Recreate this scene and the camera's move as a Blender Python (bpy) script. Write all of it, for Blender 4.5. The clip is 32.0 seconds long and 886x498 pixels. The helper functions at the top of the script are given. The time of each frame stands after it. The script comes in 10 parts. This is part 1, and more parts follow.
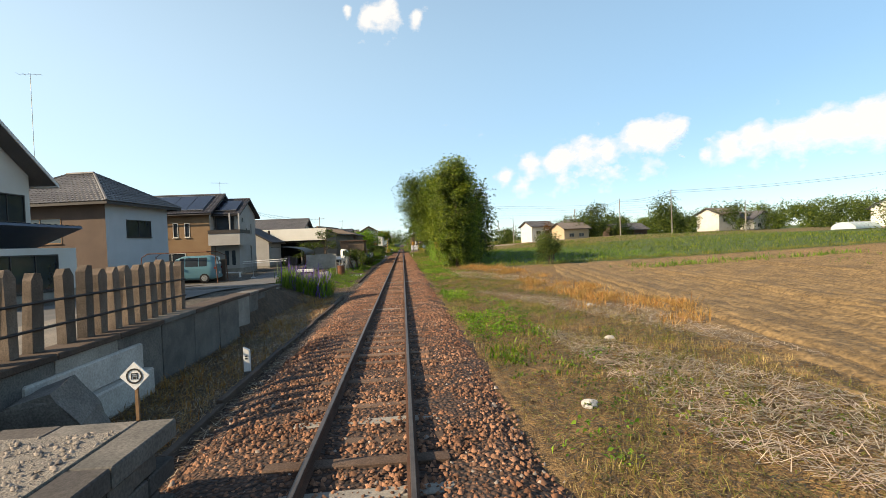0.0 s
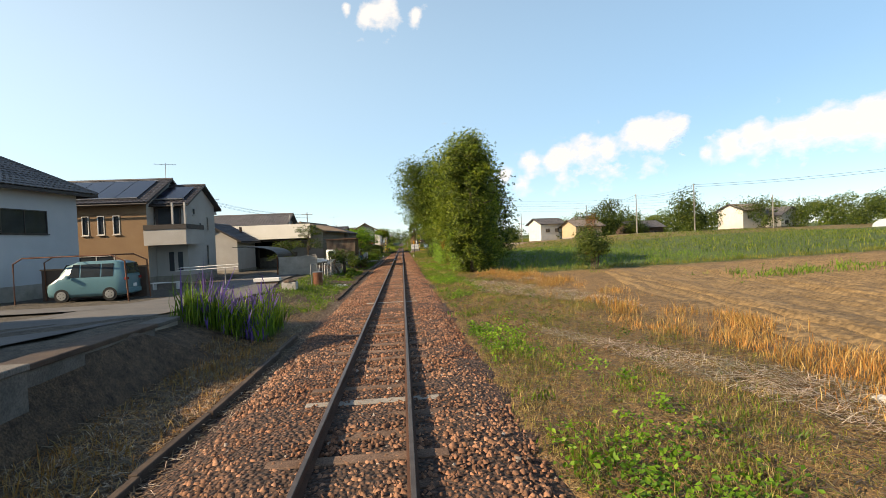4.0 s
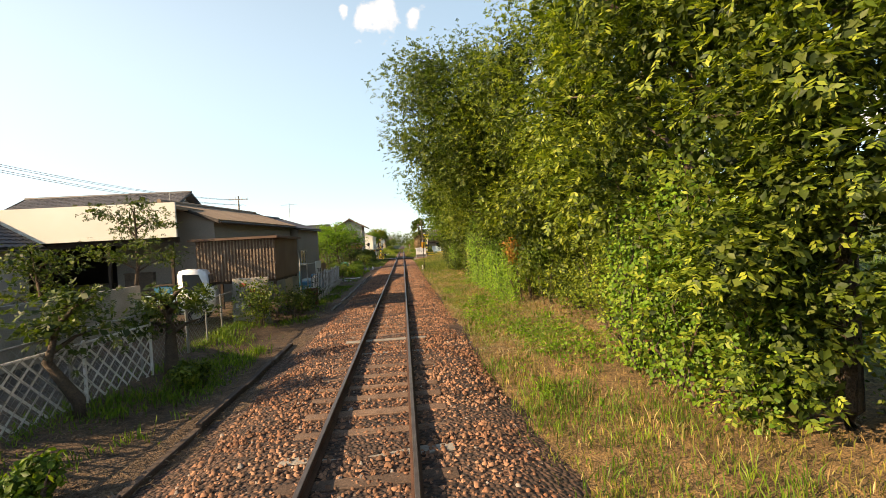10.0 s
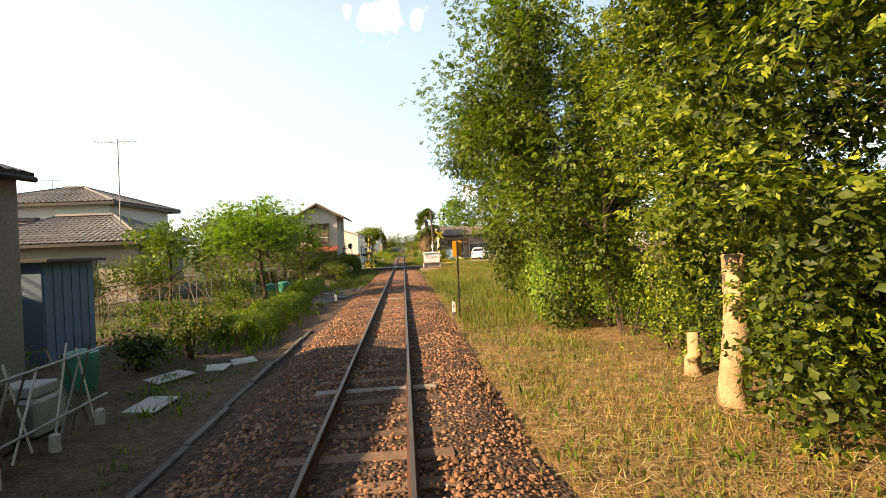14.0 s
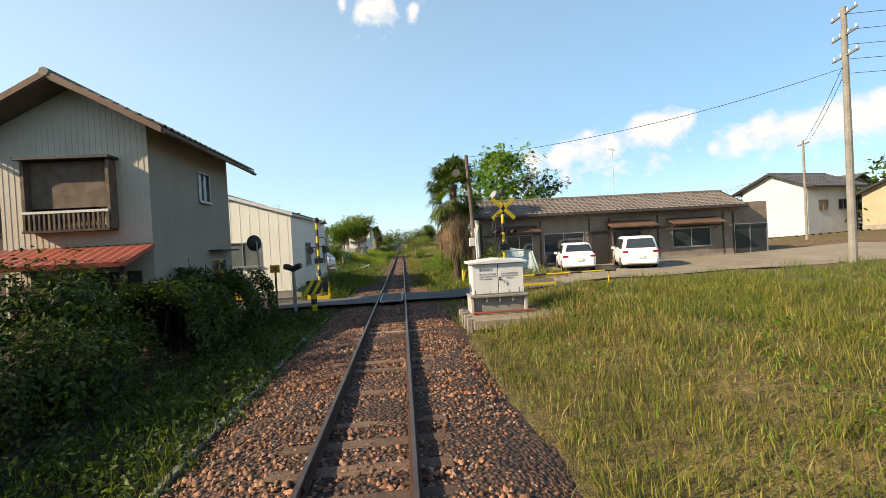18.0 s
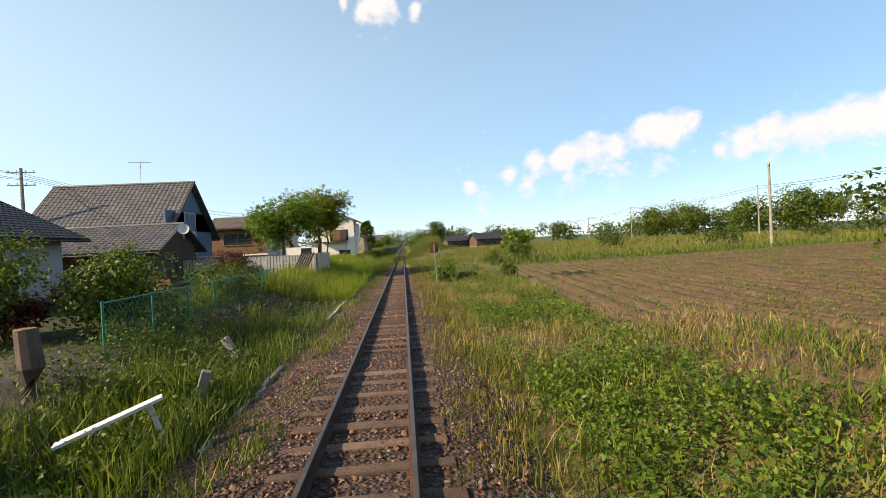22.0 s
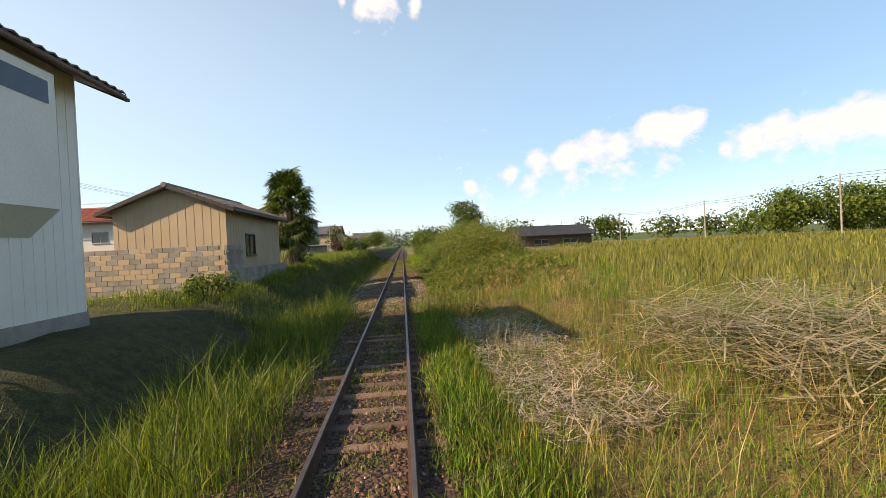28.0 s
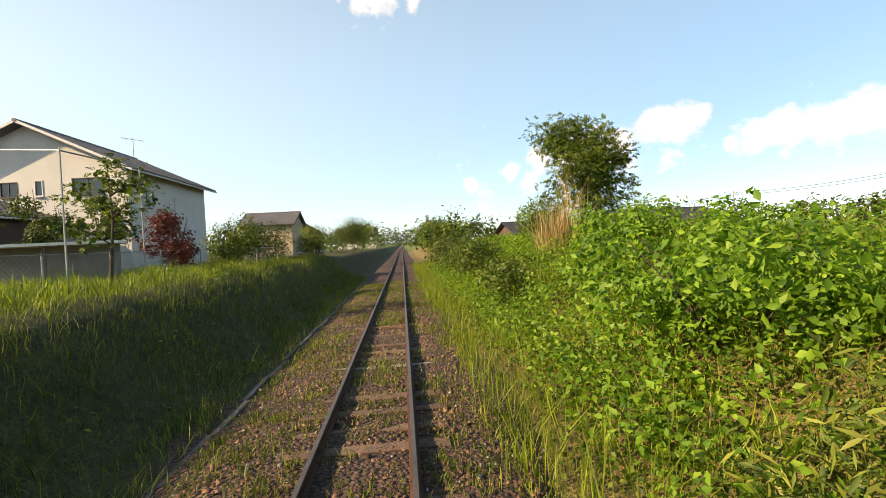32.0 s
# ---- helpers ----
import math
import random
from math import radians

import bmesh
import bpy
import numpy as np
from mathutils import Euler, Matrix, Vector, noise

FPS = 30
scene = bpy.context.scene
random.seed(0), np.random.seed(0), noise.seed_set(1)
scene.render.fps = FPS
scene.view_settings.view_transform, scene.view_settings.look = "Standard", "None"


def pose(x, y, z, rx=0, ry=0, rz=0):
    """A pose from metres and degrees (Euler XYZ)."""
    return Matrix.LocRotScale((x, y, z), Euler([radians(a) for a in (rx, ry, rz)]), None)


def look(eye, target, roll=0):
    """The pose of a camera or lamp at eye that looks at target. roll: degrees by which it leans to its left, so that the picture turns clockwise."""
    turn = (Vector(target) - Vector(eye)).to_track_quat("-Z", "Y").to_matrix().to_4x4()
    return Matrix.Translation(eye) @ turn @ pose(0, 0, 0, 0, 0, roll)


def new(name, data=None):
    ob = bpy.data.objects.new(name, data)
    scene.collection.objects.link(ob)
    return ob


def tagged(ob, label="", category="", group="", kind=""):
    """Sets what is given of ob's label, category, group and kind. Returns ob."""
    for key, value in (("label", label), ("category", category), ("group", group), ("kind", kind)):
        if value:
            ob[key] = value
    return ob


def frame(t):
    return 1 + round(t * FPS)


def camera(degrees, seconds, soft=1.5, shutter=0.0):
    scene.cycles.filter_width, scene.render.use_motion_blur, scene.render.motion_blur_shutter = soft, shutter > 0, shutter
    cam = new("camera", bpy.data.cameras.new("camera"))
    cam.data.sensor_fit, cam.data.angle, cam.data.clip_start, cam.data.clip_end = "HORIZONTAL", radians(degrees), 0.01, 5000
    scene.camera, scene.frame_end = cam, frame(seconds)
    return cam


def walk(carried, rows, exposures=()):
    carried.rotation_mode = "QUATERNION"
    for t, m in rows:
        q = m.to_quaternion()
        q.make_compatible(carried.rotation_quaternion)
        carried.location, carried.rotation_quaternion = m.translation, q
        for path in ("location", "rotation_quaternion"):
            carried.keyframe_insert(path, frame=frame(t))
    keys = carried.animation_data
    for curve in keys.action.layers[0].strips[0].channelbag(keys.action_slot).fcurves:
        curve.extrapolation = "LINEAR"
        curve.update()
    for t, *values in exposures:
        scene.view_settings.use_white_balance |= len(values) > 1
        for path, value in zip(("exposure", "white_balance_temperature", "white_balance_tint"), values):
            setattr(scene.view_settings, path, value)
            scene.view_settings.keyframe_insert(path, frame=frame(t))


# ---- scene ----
# camera: rides along the track, x = 0 is the track's middle, z = 0 the rail head
cam = camera(86.0, 32.0, soft=0.75)
PATH = [
    (0.0, 0.56, -2.119, 2.27, 89.11, 2.36, -4.85),
    (0.5, 0.56, -1.237, 2.27, 89.10, 2.50, -4.83),
    (1.0, 0.56, -0.236, 2.27, 89.08, 2.55, -4.81),
    (1.5, 0.56, 0.885, 2.27, 89.02, 2.48, -4.80),
    (2.0, 0.56, 2.131, 2.27, 88.96, 2.49, -4.86),
    (2.5, 0.56, 3.504, 2.27, 88.95, 2.57, -4.90),
    (4.5, 0.56, 10.314, 2.27, 88.97, 2.36, -4.91),
    (5.0, 0.56, 12.354, 2.27, 89.03, 2.35, -4.90),
    (5.5, 0.56, 14.528, 2.27, 88.97, 2.55, -4.95),
    (6.0, 0.56, 16.834, 2.27, 88.92, 2.67, -4.97),
    (6.5, 0.56, 19.270, 2.27, 88.97, 2.37, -4.99),
    (7.0, 0.56, 21.834, 2.27, 88.96, 2.05, -5.05),
    (7.5, 0.56, 24.522, 2.27, 88.88, 2.36, -5.06),
    (8.0, 0.56, 27.327, 2.27, 88.69, 2.90, -5.09),
    (8.5, 0.56, 30.245, 2.27, 88.79, 2.88, -5.13),
    (9.0, 0.56, 33.271, 2.27, 88.95, 2.71, -5.11),
    (9.5, 0.56, 36.396, 2.27, 89.03, 2.99, -4.94),
    (10.0, 0.56, 39.614, 2.27, 89.22, 3.20, -4.83),
    (10.5, 0.56, 42.920, 2.27, 89.29, 3.35, -4.68),
    (11.0, 0.56, 46.307, 2.27, 89.34, 3.30, -4.62),
    (11.5, 0.56, 49.772, 2.27, 89.33, 3.07, -4.50),
    (12.0, 0.56, 53.312, 2.27, 89.41, 2.89, -4.54),
    (12.5, 0.56, 56.928, 2.27, 89.47, 2.56, -4.48),
    (13.0, 0.56, 60.622, 2.27, 89.45, 2.37, -4.52),
    (13.5, 0.56, 64.397, 2.27, 89.50, 2.19, -4.66),
    (14.0, 0.56, 68.257, 2.27, 89.56, 2.38, -4.80),
    (14.5, 0.56, 72.203, 2.27, 89.51, 2.34, -4.74),
    (15.0, 0.56, 76.235, 2.27, 89.46, 2.43, -4.73),
    (15.5, 0.56, 80.356, 2.27, 89.47, 2.78, -4.81),
    (17.5, 0.56, 97.738, 2.27, 89.10, 3.26, -4.96),
    (18.0, 0.56, 102.309, 2.27, 89.10, 3.10, -4.92),
    (18.5, 0.56, 106.970, 2.27, 88.96, 2.81, -4.94),
    (19.0, 0.56, 111.722, 2.27, 88.65, 2.78, -5.28),
    (19.5, 0.56, 116.565, 2.27, 89.00, 3.32, -5.15),
    (20.0, 0.56, 121.499, 2.27, 89.34, 3.37, -4.92),
    (20.5, 0.56, 126.524, 2.27, 89.53, 3.19, -4.73),
    (21.0, 0.56, 131.635, 2.27, 89.69, 3.09, -4.75),
    (21.5, 0.56, 136.828, 2.27, 89.49, 2.95, -4.82),
    (22.0, 0.56, 142.097, 2.27, 89.32, 2.91, -4.80),
    (22.5, 0.56, 147.436, 2.27, 89.40, 3.05, -4.89),
    (23.0, 0.56, 152.839, 2.27, 89.62, 3.05, -4.70),
    (23.5, 0.56, 158.302, 2.27, 89.50, 2.80, -4.84),
    (24.0, 0.56, 163.821, 2.27, 89.41, 2.88, -4.88),
    (24.5, 0.56, 169.395, 2.27, 89.45, 2.71, -4.80),
    (26.5, 0.56, 192.235, 2.27, 89.50, 3.04, -4.82),
    (27.0, 0.56, 198.090, 2.27, 89.37, 3.17, -4.88),
    (27.5, 0.56, 204.008, 2.27, 89.40, 2.83, -4.84),
    (28.0, 0.56, 209.994, 2.27, 89.40, 2.77, -4.90),
    (28.5, 0.56, 216.049, 2.27, 89.37, 2.71, -4.77),
    (29.0, 0.56, 222.176, 2.27, 89.38, 2.72, -4.94),
    (29.5, 0.56, 228.375, 2.27, 89.40, 2.85, -4.93),
    (30.0, 0.56, 234.644, 2.27, 89.26, 2.85, -4.82),
    (30.5, 0.56, 240.983, 2.27, 89.12, 3.01, -4.97),
    (31.0, 0.56, 247.391, 2.27, 89.25, 3.03, -5.02),
    (31.5, 0.56, 253.866, 2.27, 89.15, 3.09, -5.10),
    (32.0, 0.56, 260.408, 2.27, 89.21, 3.16, -4.94),
]
EXPOSURES = [(0.0, 1.02, 6950, 11), (5.0, 1.02, 7150, 14), (8.0, 1.08, 7400, 15), (10.0, 1.3, 7900, 16), (12.0, 1.56, 8500, 18), (14.0, 1.6, 8600, 18), (15.0, 1.62, 8500, 16), (15.5, 1.35, 8000, 16), (17.5, 0.98, 6650, 10), (20.0, 0.92, 6800, 14), (22.0, 0.95, 6850, 14), (24.0, 0.97, 6950, 14), (28.0, 1.02, 7200, 18), (30.0, 1.02, 7250, 17), (32.0, 1.2, 7650, 16)]
walk(cam, [(t, pose(*p)) for t, *p in PATH], EXPOSURES)

# sky and sun: the sun stands low behind the camera's left shoulder
SUN_DIR = Vector((1.0, 0.35, -0.6)).normalized()
world = bpy.data.worlds.new("sky")
scene.world = world
world.use_nodes = True
wn, wl = world.node_tree.nodes, world.node_tree.links
wn.clear()
sky = wn.new("ShaderNodeTexSky")
sky.sky_type = 'NISHITA'
sky.sun_disc = False
sky.sun_elevation = math.asin(-SUN_DIR.z)
sky.sun_rotation = math.atan2(-SUN_DIR.x, -SUN_DIR.y)
sky.air_density, sky.dust_density, sky.ozone_density = 1.0, 0.3, 2.5
sky.altitude = 800
bg = wn.new("ShaderNodeBackground")
bg.inputs["Strength"].default_value = 0.105
wo = wn.new("ShaderNodeOutputWorld")
# a thin bright haze lies over the clear sky
haze = wn.new("ShaderNodeMix")
haze.data_type = 'RGBA'
haze.inputs[0].default_value = 0.5
# the haze is whiter towards the sun's side
coords = wn.new("ShaderNodeTexCoord")
turn = wn.new("ShaderNodeVectorMath")
turn.operation = 'DOT_PRODUCT'
turn.inputs[1].default_value = -SUN_DIR
wl.new(coords.outputs["Generated"], turn.inputs[0])
glow = wn.new("ShaderNodeMapRange")
glow.inputs[1].default_value, glow.inputs[2].default_value = -0.6, 0.7
wl.new(turn.outputs["Value"], glow.inputs[0])
veil = wn.new("ShaderNodeMix")
veil.data_type = 'RGBA'
veil.inputs[6].default_value = (1.7, 3.3, 4.6, 1)
veil.inputs[7].default_value = (5.2, 6.6, 7.0, 1)
wl.new(glow.outputs[0], veil.inputs[0])
wl.new(veil.outputs[2], haze.inputs[7])
# it lies thick on the horizon and thins out towards the zenith
rise = wn.new("ShaderNodeSeparateXYZ")
wl.new(coords.outputs["Generated"], rise.inputs[0])
thin = wn.new("ShaderNodeMapRange")
thin.interpolation_type = 'SMOOTHSTEP'
thin.inputs[1].default_value, thin.inputs[2].default_value = 0.2, 0.9
thin.inputs[3].default_value, thin.inputs[4].default_value = 0.53, 0.08
wl.new(rise.outputs["Z"], thin.inputs[0])
wl.new(thin.outputs[0], haze.inputs[0])
wl.new(sky.outputs[0], haze.inputs[6])
wl.new(haze.outputs[2], bg.inputs["Color"])
wl.new(bg.outputs[0], wo.inputs["Surface"])
sun = new("sun", bpy.data.lights.new("sun", 'SUN'))
sun.data.energy = 5.0
sun.data.angle = radians(0.6)
sun.data.color = (1.0, 0.82, 0.58)
sun.matrix_world = look(Vector((0, 0, 60)) - SUN_DIR, (0, 0, 60))

# ---- materials ----
def nodes_of(name):
    m = bpy.data.materials.new(name)
    m.use_nodes = True
    nt = m.node_tree
    return m, nt.nodes, nt.links, nt.nodes["Principled BSDF"]


def noise_node(n, l, src, scale, detail=4.0, rough=0.55):
    t = n.new("ShaderNodeTexNoise")
    t.inputs["Scale"].default_value, t.inputs["Detail"].default_value, t.inputs["Roughness"].default_value = scale, detail, rough
    l.new(src, t.inputs["Vector"])
    return t.outputs["Fac"]


def ramp_node(n, l, fac, stops):
    r = n.new("ShaderNodeValToRGB")
    e = r.color_ramp.elements
    while len(e) < len(stops):
        e.new(0.5)
    for i, (p, c) in enumerate(stops):
        e[i].position, e[i].color = p, (*c, 1)
    l.new(fac, r.inputs["Fac"])
    return r.outputs["Color"]


def mix_node(n, l, fac, a, b, mode='MIX'):
    m = n.new("ShaderNodeMix")
    m.data_type, m.blend_type = 'RGBA', mode
    for sock, v in ((m.inputs[0], fac), (m.inputs[6], a), (m.inputs[7], b)):
        if isinstance(v, (int, float)):
            sock.default_value = v
        elif isinstance(v, tuple):
            sock.default_value = (*v, 1)
        else:
            l.new(v, sock)
    return m.outputs[2]


def surface(name, col, col2=None, scale=3.0, fine=60.0, rough=0.8, metal=0.0, bump=0.25, dist=0.01, stain=0.3, vary=0.0, island=0.0, spec=0.35, attr="", sheen=0.0):
    """Plain rough surface: two tones in large patches, fine grain, stains and relief. vary: by object; island: by loose piece."""
    m, n, l, b = nodes_of(name)
    co = n.new("ShaderNodeTexCoord").outputs["Object"]
    if col2 is None:
        col2 = tuple(c * 0.75 for c in col)
    big = noise_node(n, l, co, scale, 5)
    small = noise_node(n, l, co, fine, 3)
    if attr:
        at = n.new("ShaderNodeAttribute")
        at.attribute_name = attr
        c = mix_node(n, l, big, at.outputs["Color"], mix_node(n, l, 1.0, at.outputs["Color"], (0.7, 0.7, 0.68), 'MULTIPLY'))
        clods = ramp_node(n, l, noise_node(n, l, co, 5.0, 9, 0.75), [(0.32, (0.35, 0.34, 0.34)), (0.5, (0.95, 0.95, 0.95)), (0.68, (1.6, 1.52, 1.35))])
        c = mix_node(n, l, 1.0, c, clods, 'MULTIPLY')
    else:
        c = ramp_node(n, l, big, [(0.35, col), (0.68, col2)])
    grain = ramp_node(n, l, small, [(0.3, (1 - stain,) * 3), (0.7, (1 + stain * 0.4,) * 3)])
    c = mix_node(n, l, 1.0, c, grain, 'MULTIPLY')
    if vary:
        o = n.new("ShaderNodeObjectInfo")
        c = mix_node(n, l, 1.0, c, ramp_node(n, l, o.outputs["Random"], [(0.0, (1 - vary,) * 3), (1.0, (1 + vary, 1 + vary * 0.9, 1 + vary * 0.8))]), 'MULTIPLY')
    if island:
        g = n.new("ShaderNodeNewGeometry")
        c = mix_node(n, l, 1.0, c, ramp_node(n, l, g.outputs["Random Per Island"], [(0.0, (1 - island,) * 3), (0.5, (1.0, 0.97, 0.95)), (1.0, (1 + island, 1 + island * 0.9, 1 + island * 0.8))]), 'MULTIPLY')
    l.new(c, b.inputs["Base Color"])
    b.inputs["Roughness"].default_value, b.inputs["Metallic"].default_value = rough, metal
    b.inputs["Specular IOR Level"].default_value = spec
    if bump:
        bp = n.new("ShaderNodeBump")
        bp.inputs["Strength"].default_value, bp.inputs["Distance"].default_value = bump, dist
        l.new(small, bp.inputs["Height"])
        l.new(bp.outputs[0], b.inputs["Normal"])
    return m


def leafy(name, dark, light, tip=None, rough=0.55, trans=0.35, spec=0.3):
    """Leaves and blades: each piece its own tone between dark and light, some light passes through."""
    m, n, l, b = nodes_of(name)
    g = n.new("ShaderNodeNewGeometry")
    stops = [(0.0, dark), (0.55, light)] + ([(0.97, tip)] if tip else [(1.0, tuple(min(1, c * 1.3) for c in light))])
    c = ramp_node(n, l, g.outputs["Random Per Island"], stops)
    co = n.new("ShaderNodeTexCoord").outputs["Object"]
    patch = ramp_node(n, l, noise_node(n, l, co, 0.7, 3), [(0.35, (0.72, 0.78, 0.7)), (0.65, (1.12, 1.08, 1.0))])
    c = mix_node(n, l, 1.0, c, patch, 'MULTIPLY')
    tuft = ramp_node(n, l, noise_node(n, l, co, 3.2, 2), [(0.38, (0.7, 0.74, 0.7)), (0.62, (1.15, 1.12, 1.05))])
    c = mix_node(n, l, 1.0, c, tuft, 'MULTIPLY')
    l.new(c, b.inputs["Base Color"])
    b.inputs["Roughness"].default_value, b.inputs["Specular IOR Level"].default_value = rough, spec
    t = n.new("ShaderNodeBsdfTranslucent")
    l.new(mix_node(n, l, 1.0, c, (1.3, 1.35, 0.7), 'MULTIPLY'), t.inputs["Color"])
    s = n.new("ShaderNodeMixShader")
    s.inputs[0].default_value = trans
    l.new(b.outputs[0], s.inputs[1])
    l.new(t.outputs[0], s.inputs[2])
    l.new(s.outputs[0], n["Material Output"].inputs["Surface"])
    return m


def glassy(name, tint=(0.02, 0.025, 0.03), rough=0.06):
    m, n, l, b = nodes_of(name)
    co = n.new("ShaderNodeTexCoord").outputs["Object"]
    c = ramp_node(n, l, noise_node(n, l, co, 1.3), [(0.3, tint), (0.7, tuple(t * 1.6 for t in tint))])
    l.new(c, b.inputs["Base Color"])
    b.inputs["Roughness"].default_value, b.inputs["Specular IOR Level"].default_value = rough, 0.6
    return m


GROUND = surface("ground_mix", (0.16, 0.12, 0.064), scale=0.8, fine=30, rough=0.95, bump=1.0, dist=0.05, stain=0.6, attr="tone")
STONE = surface("ballast_stone", (0.165, 0.078, 0.043), (0.26, 0.148, 0.092), 0.7, 40, 0.9, bump=0.3, stain=0.35, island=0.6)
STONE_BROWN = surface("ballast_stone_brown", (0.115, 0.062, 0.038), (0.18, 0.108, 0.07), 0.7, 40, 0.92, bump=0.3, stain=0.3, island=0.6)
STONE_GREY = surface("ballast_stone_grey", (0.208, 0.184, 0.16), (0.288, 0.248, 0.216), 0.9, 40, 0.9, bump=0.3, stain=0.3, island=0.4)
def stony(name, dark, light, scale=13.0):
    """A bed of packed stones: each cell its own tone, dark gaps between."""
    m, n, l, b = nodes_of(name)
    co = n.new("ShaderNodeTexCoord").outputs["Object"]
    v = n.new("ShaderNodeTexVoronoi")
    v.inputs["Scale"].default_value = scale
    l.new(co, v.inputs["Vector"])
    sep = n.new("ShaderNodeSeparateColor")
    l.new(v.outputs["Color"], sep.inputs[0])
    c = ramp_node(n, l, sep.outputs[0], [(0.0, dark), (0.6, light), (1.0, tuple(q * 1.35 for q in light))])
    gap = ramp_node(n, l, v.outputs["Distance"], [(0.25, (1.0, 1.0, 1.0)), (0.75, (0.3, 0.28, 0.27))])
    c = mix_node(n, l, 1.0, c, gap, 'MULTIPLY')
    dirt = ramp_node(n, l, noise_node(n, l, co, 0.9, 5), [(0.35, (0.75, 0.75, 0.75)), (0.65, (1.1, 1.08, 1.05))])
    c = mix_node(n, l, 1.0, c, dirt, 'MULTIPLY')
    l.new(c, b.inputs["Base Color"])
    b.inputs["Roughness"].default_value = 0.95
    bp = n.new("ShaderNodeBump")
    bp.invert = True
    bp.inputs["Strength"].default_value, bp.inputs["Distance"].default_value = 1.0, 0.05
    l.new(v.outputs["Distance"], bp.inputs["Height"])
    l.new(bp.outputs[0], b.inputs["Normal"])
    return m


BALLAST = stony("ballast_bed", (0.035, 0.019, 0.012), (0.10, 0.054, 0.034), 17.0)
RAIL_SIDE = surface("rail_rust", (0.055, 0.026, 0.016), (0.095, 0.046, 0.028), 2, 50, 0.85, 0.2, 0.3, 0.003)
RAIL_TOP = surface("rail_head_worn", (0.13, 0.105, 0.088), (0.085, 0.066, 0.055), 6, 90, 0.45, 0.6, 0.05, 0.001, 0.2)
SLEEPER = surface("sleeper_wood", (0.085, 0.052, 0.036), (0.165, 0.11, 0.078), 2.5, 45, 0.9, bump=0.5, stain=0.5, vary=0.35)
CONCRETE = surface("concrete_old", (0.288, 0.272, 0.24), (0.192, 0.176, 0.152), 1.6, 35, 0.9, bump=0.35, stain=0.3, vary=0.12)
CONCRETE_DARK = surface("concrete_dark", (0.096, 0.092, 0.084), (0.16, 0.148, 0.132), 2.0, 35, 0.9, bump=0.4, stain=0.4, vary=0.2)
CONCRETE_PALE = surface("concrete_pale", (0.44, 0.424, 0.392), (0.336, 0.32, 0.288), 1.5, 30, 0.85, bump=0.3, stain=0.25, vary=0.08)
ASPHALT = surface("asphalt", (0.085, 0.084, 0.083), (0.12, 0.115, 0.108), 0.9, 70, 0.9, bump=0.4, dist=0.006, stain=0.35)
GRAVEL = surface("gravel_grey", (0.168, 0.152, 0.132), (0.24, 0.212, 0.176), 1.5, 45, 0.95, bump=0.9, dist=0.02, stain=0.5)
YARD = surface("yard_pale_gravel", (0.30, 0.25, 0.18), (0.22, 0.185, 0.13), 0.8, 40, 0.95, bump=0.8, dist=0.02, stain=0.4)
WOOD_GREY = surface("wood_weathered", (0.16, 0.124, 0.096), (0.096, 0.0704, 0.052), 4, 60, 0.9, bump=0.6, stain=0.5, vary=0.25)
WOOD_TAUPE = surface("wood_taupe", (0.25, 0.2, 0.16), (0.18, 0.14, 0.11), 1.2, 40, 0.9, bump=0.4, stain=0.35)
WOOD_PALE = surface("wood_bare_pale", (0.42, 0.30, 0.17), (0.30, 0.20, 0.11), 4, 40, 0.9, bump=0.8, dist=0.02, stain=0.4)
WOOD_DARK = surface("wood_dark", (0.048, 0.0336, 0.0256), (0.08, 0.056, 0.04), 3, 60, 0.85, bump=0.4, stain=0.4, vary=0.2)
WOOD_TAN = surface("wood_tan", (0.216, 0.124, 0.06), (0.16, 0.088, 0.0416), 3, 50, 0.7, bump=0.3, stain=0.3, vary=0.15)
BARK = surface("bark", (0.104, 0.076, 0.052), (0.056, 0.04, 0.0304), 6, 40, 0.95, bump=0.9, dist=0.03, stain=0.5)
PLASTER_WHITE = surface("plaster_white", (0.544, 0.528, 0.488), (0.48, 0.46, 0.416), 0.8, 30, 0.85, bump=0.15, stain=0.1)
PLASTER_BLUE = surface("plaster_pale_blue", (0.416, 0.44, 0.464), (0.368, 0.392, 0.416), 0.8, 30, 0.85, bump=0.15, stain=0.1)
PLASTER_GREY = surface("plaster_grey", (0.368, 0.36, 0.344), (0.32, 0.308, 0.288), 0.7, 30, 0.88, bump=0.2, stain=0.15)
PLASTER_BROWN = surface("siding_brown", (0.232, 0.152, 0.084), (0.2, 0.124, 0.068), 0.7, 40, 0.85, bump=0.2, stain=0.15)
PLASTER_DKBROWN = surface("siding_dark_brown", (0.072, 0.048, 0.036), (0.096, 0.064, 0.048), 0.7, 40, 0.8, bump=0.2, stain=0.2)
PLASTER_TAN = surface("plaster_tan", (0.4, 0.32, 0.212), (0.352, 0.276, 0.18), 0.6, 30, 0.85, bump=0.2, stain=0.15)
PLASTER_SAND = surface("plaster_sand", (0.30, 0.265, 0.215), (0.25, 0.22, 0.175), 0.8, 22, 0.92, bump=0.3, dist=0.015, stain=0.22)
MORTAR_GREY = surface("wall_grey_mortar", (0.264, 0.236, 0.204), (0.216, 0.192, 0.164), 0.5, 18, 0.92, bump=0.35, dist=0.02, stain=0.25)
METAL_WHITE = surface("siding_metal_white", (0.74, 0.71, 0.63), (0.68, 0.65, 0.565), 0.6, 30, 0.55, bump=0.08, stain=0.1)
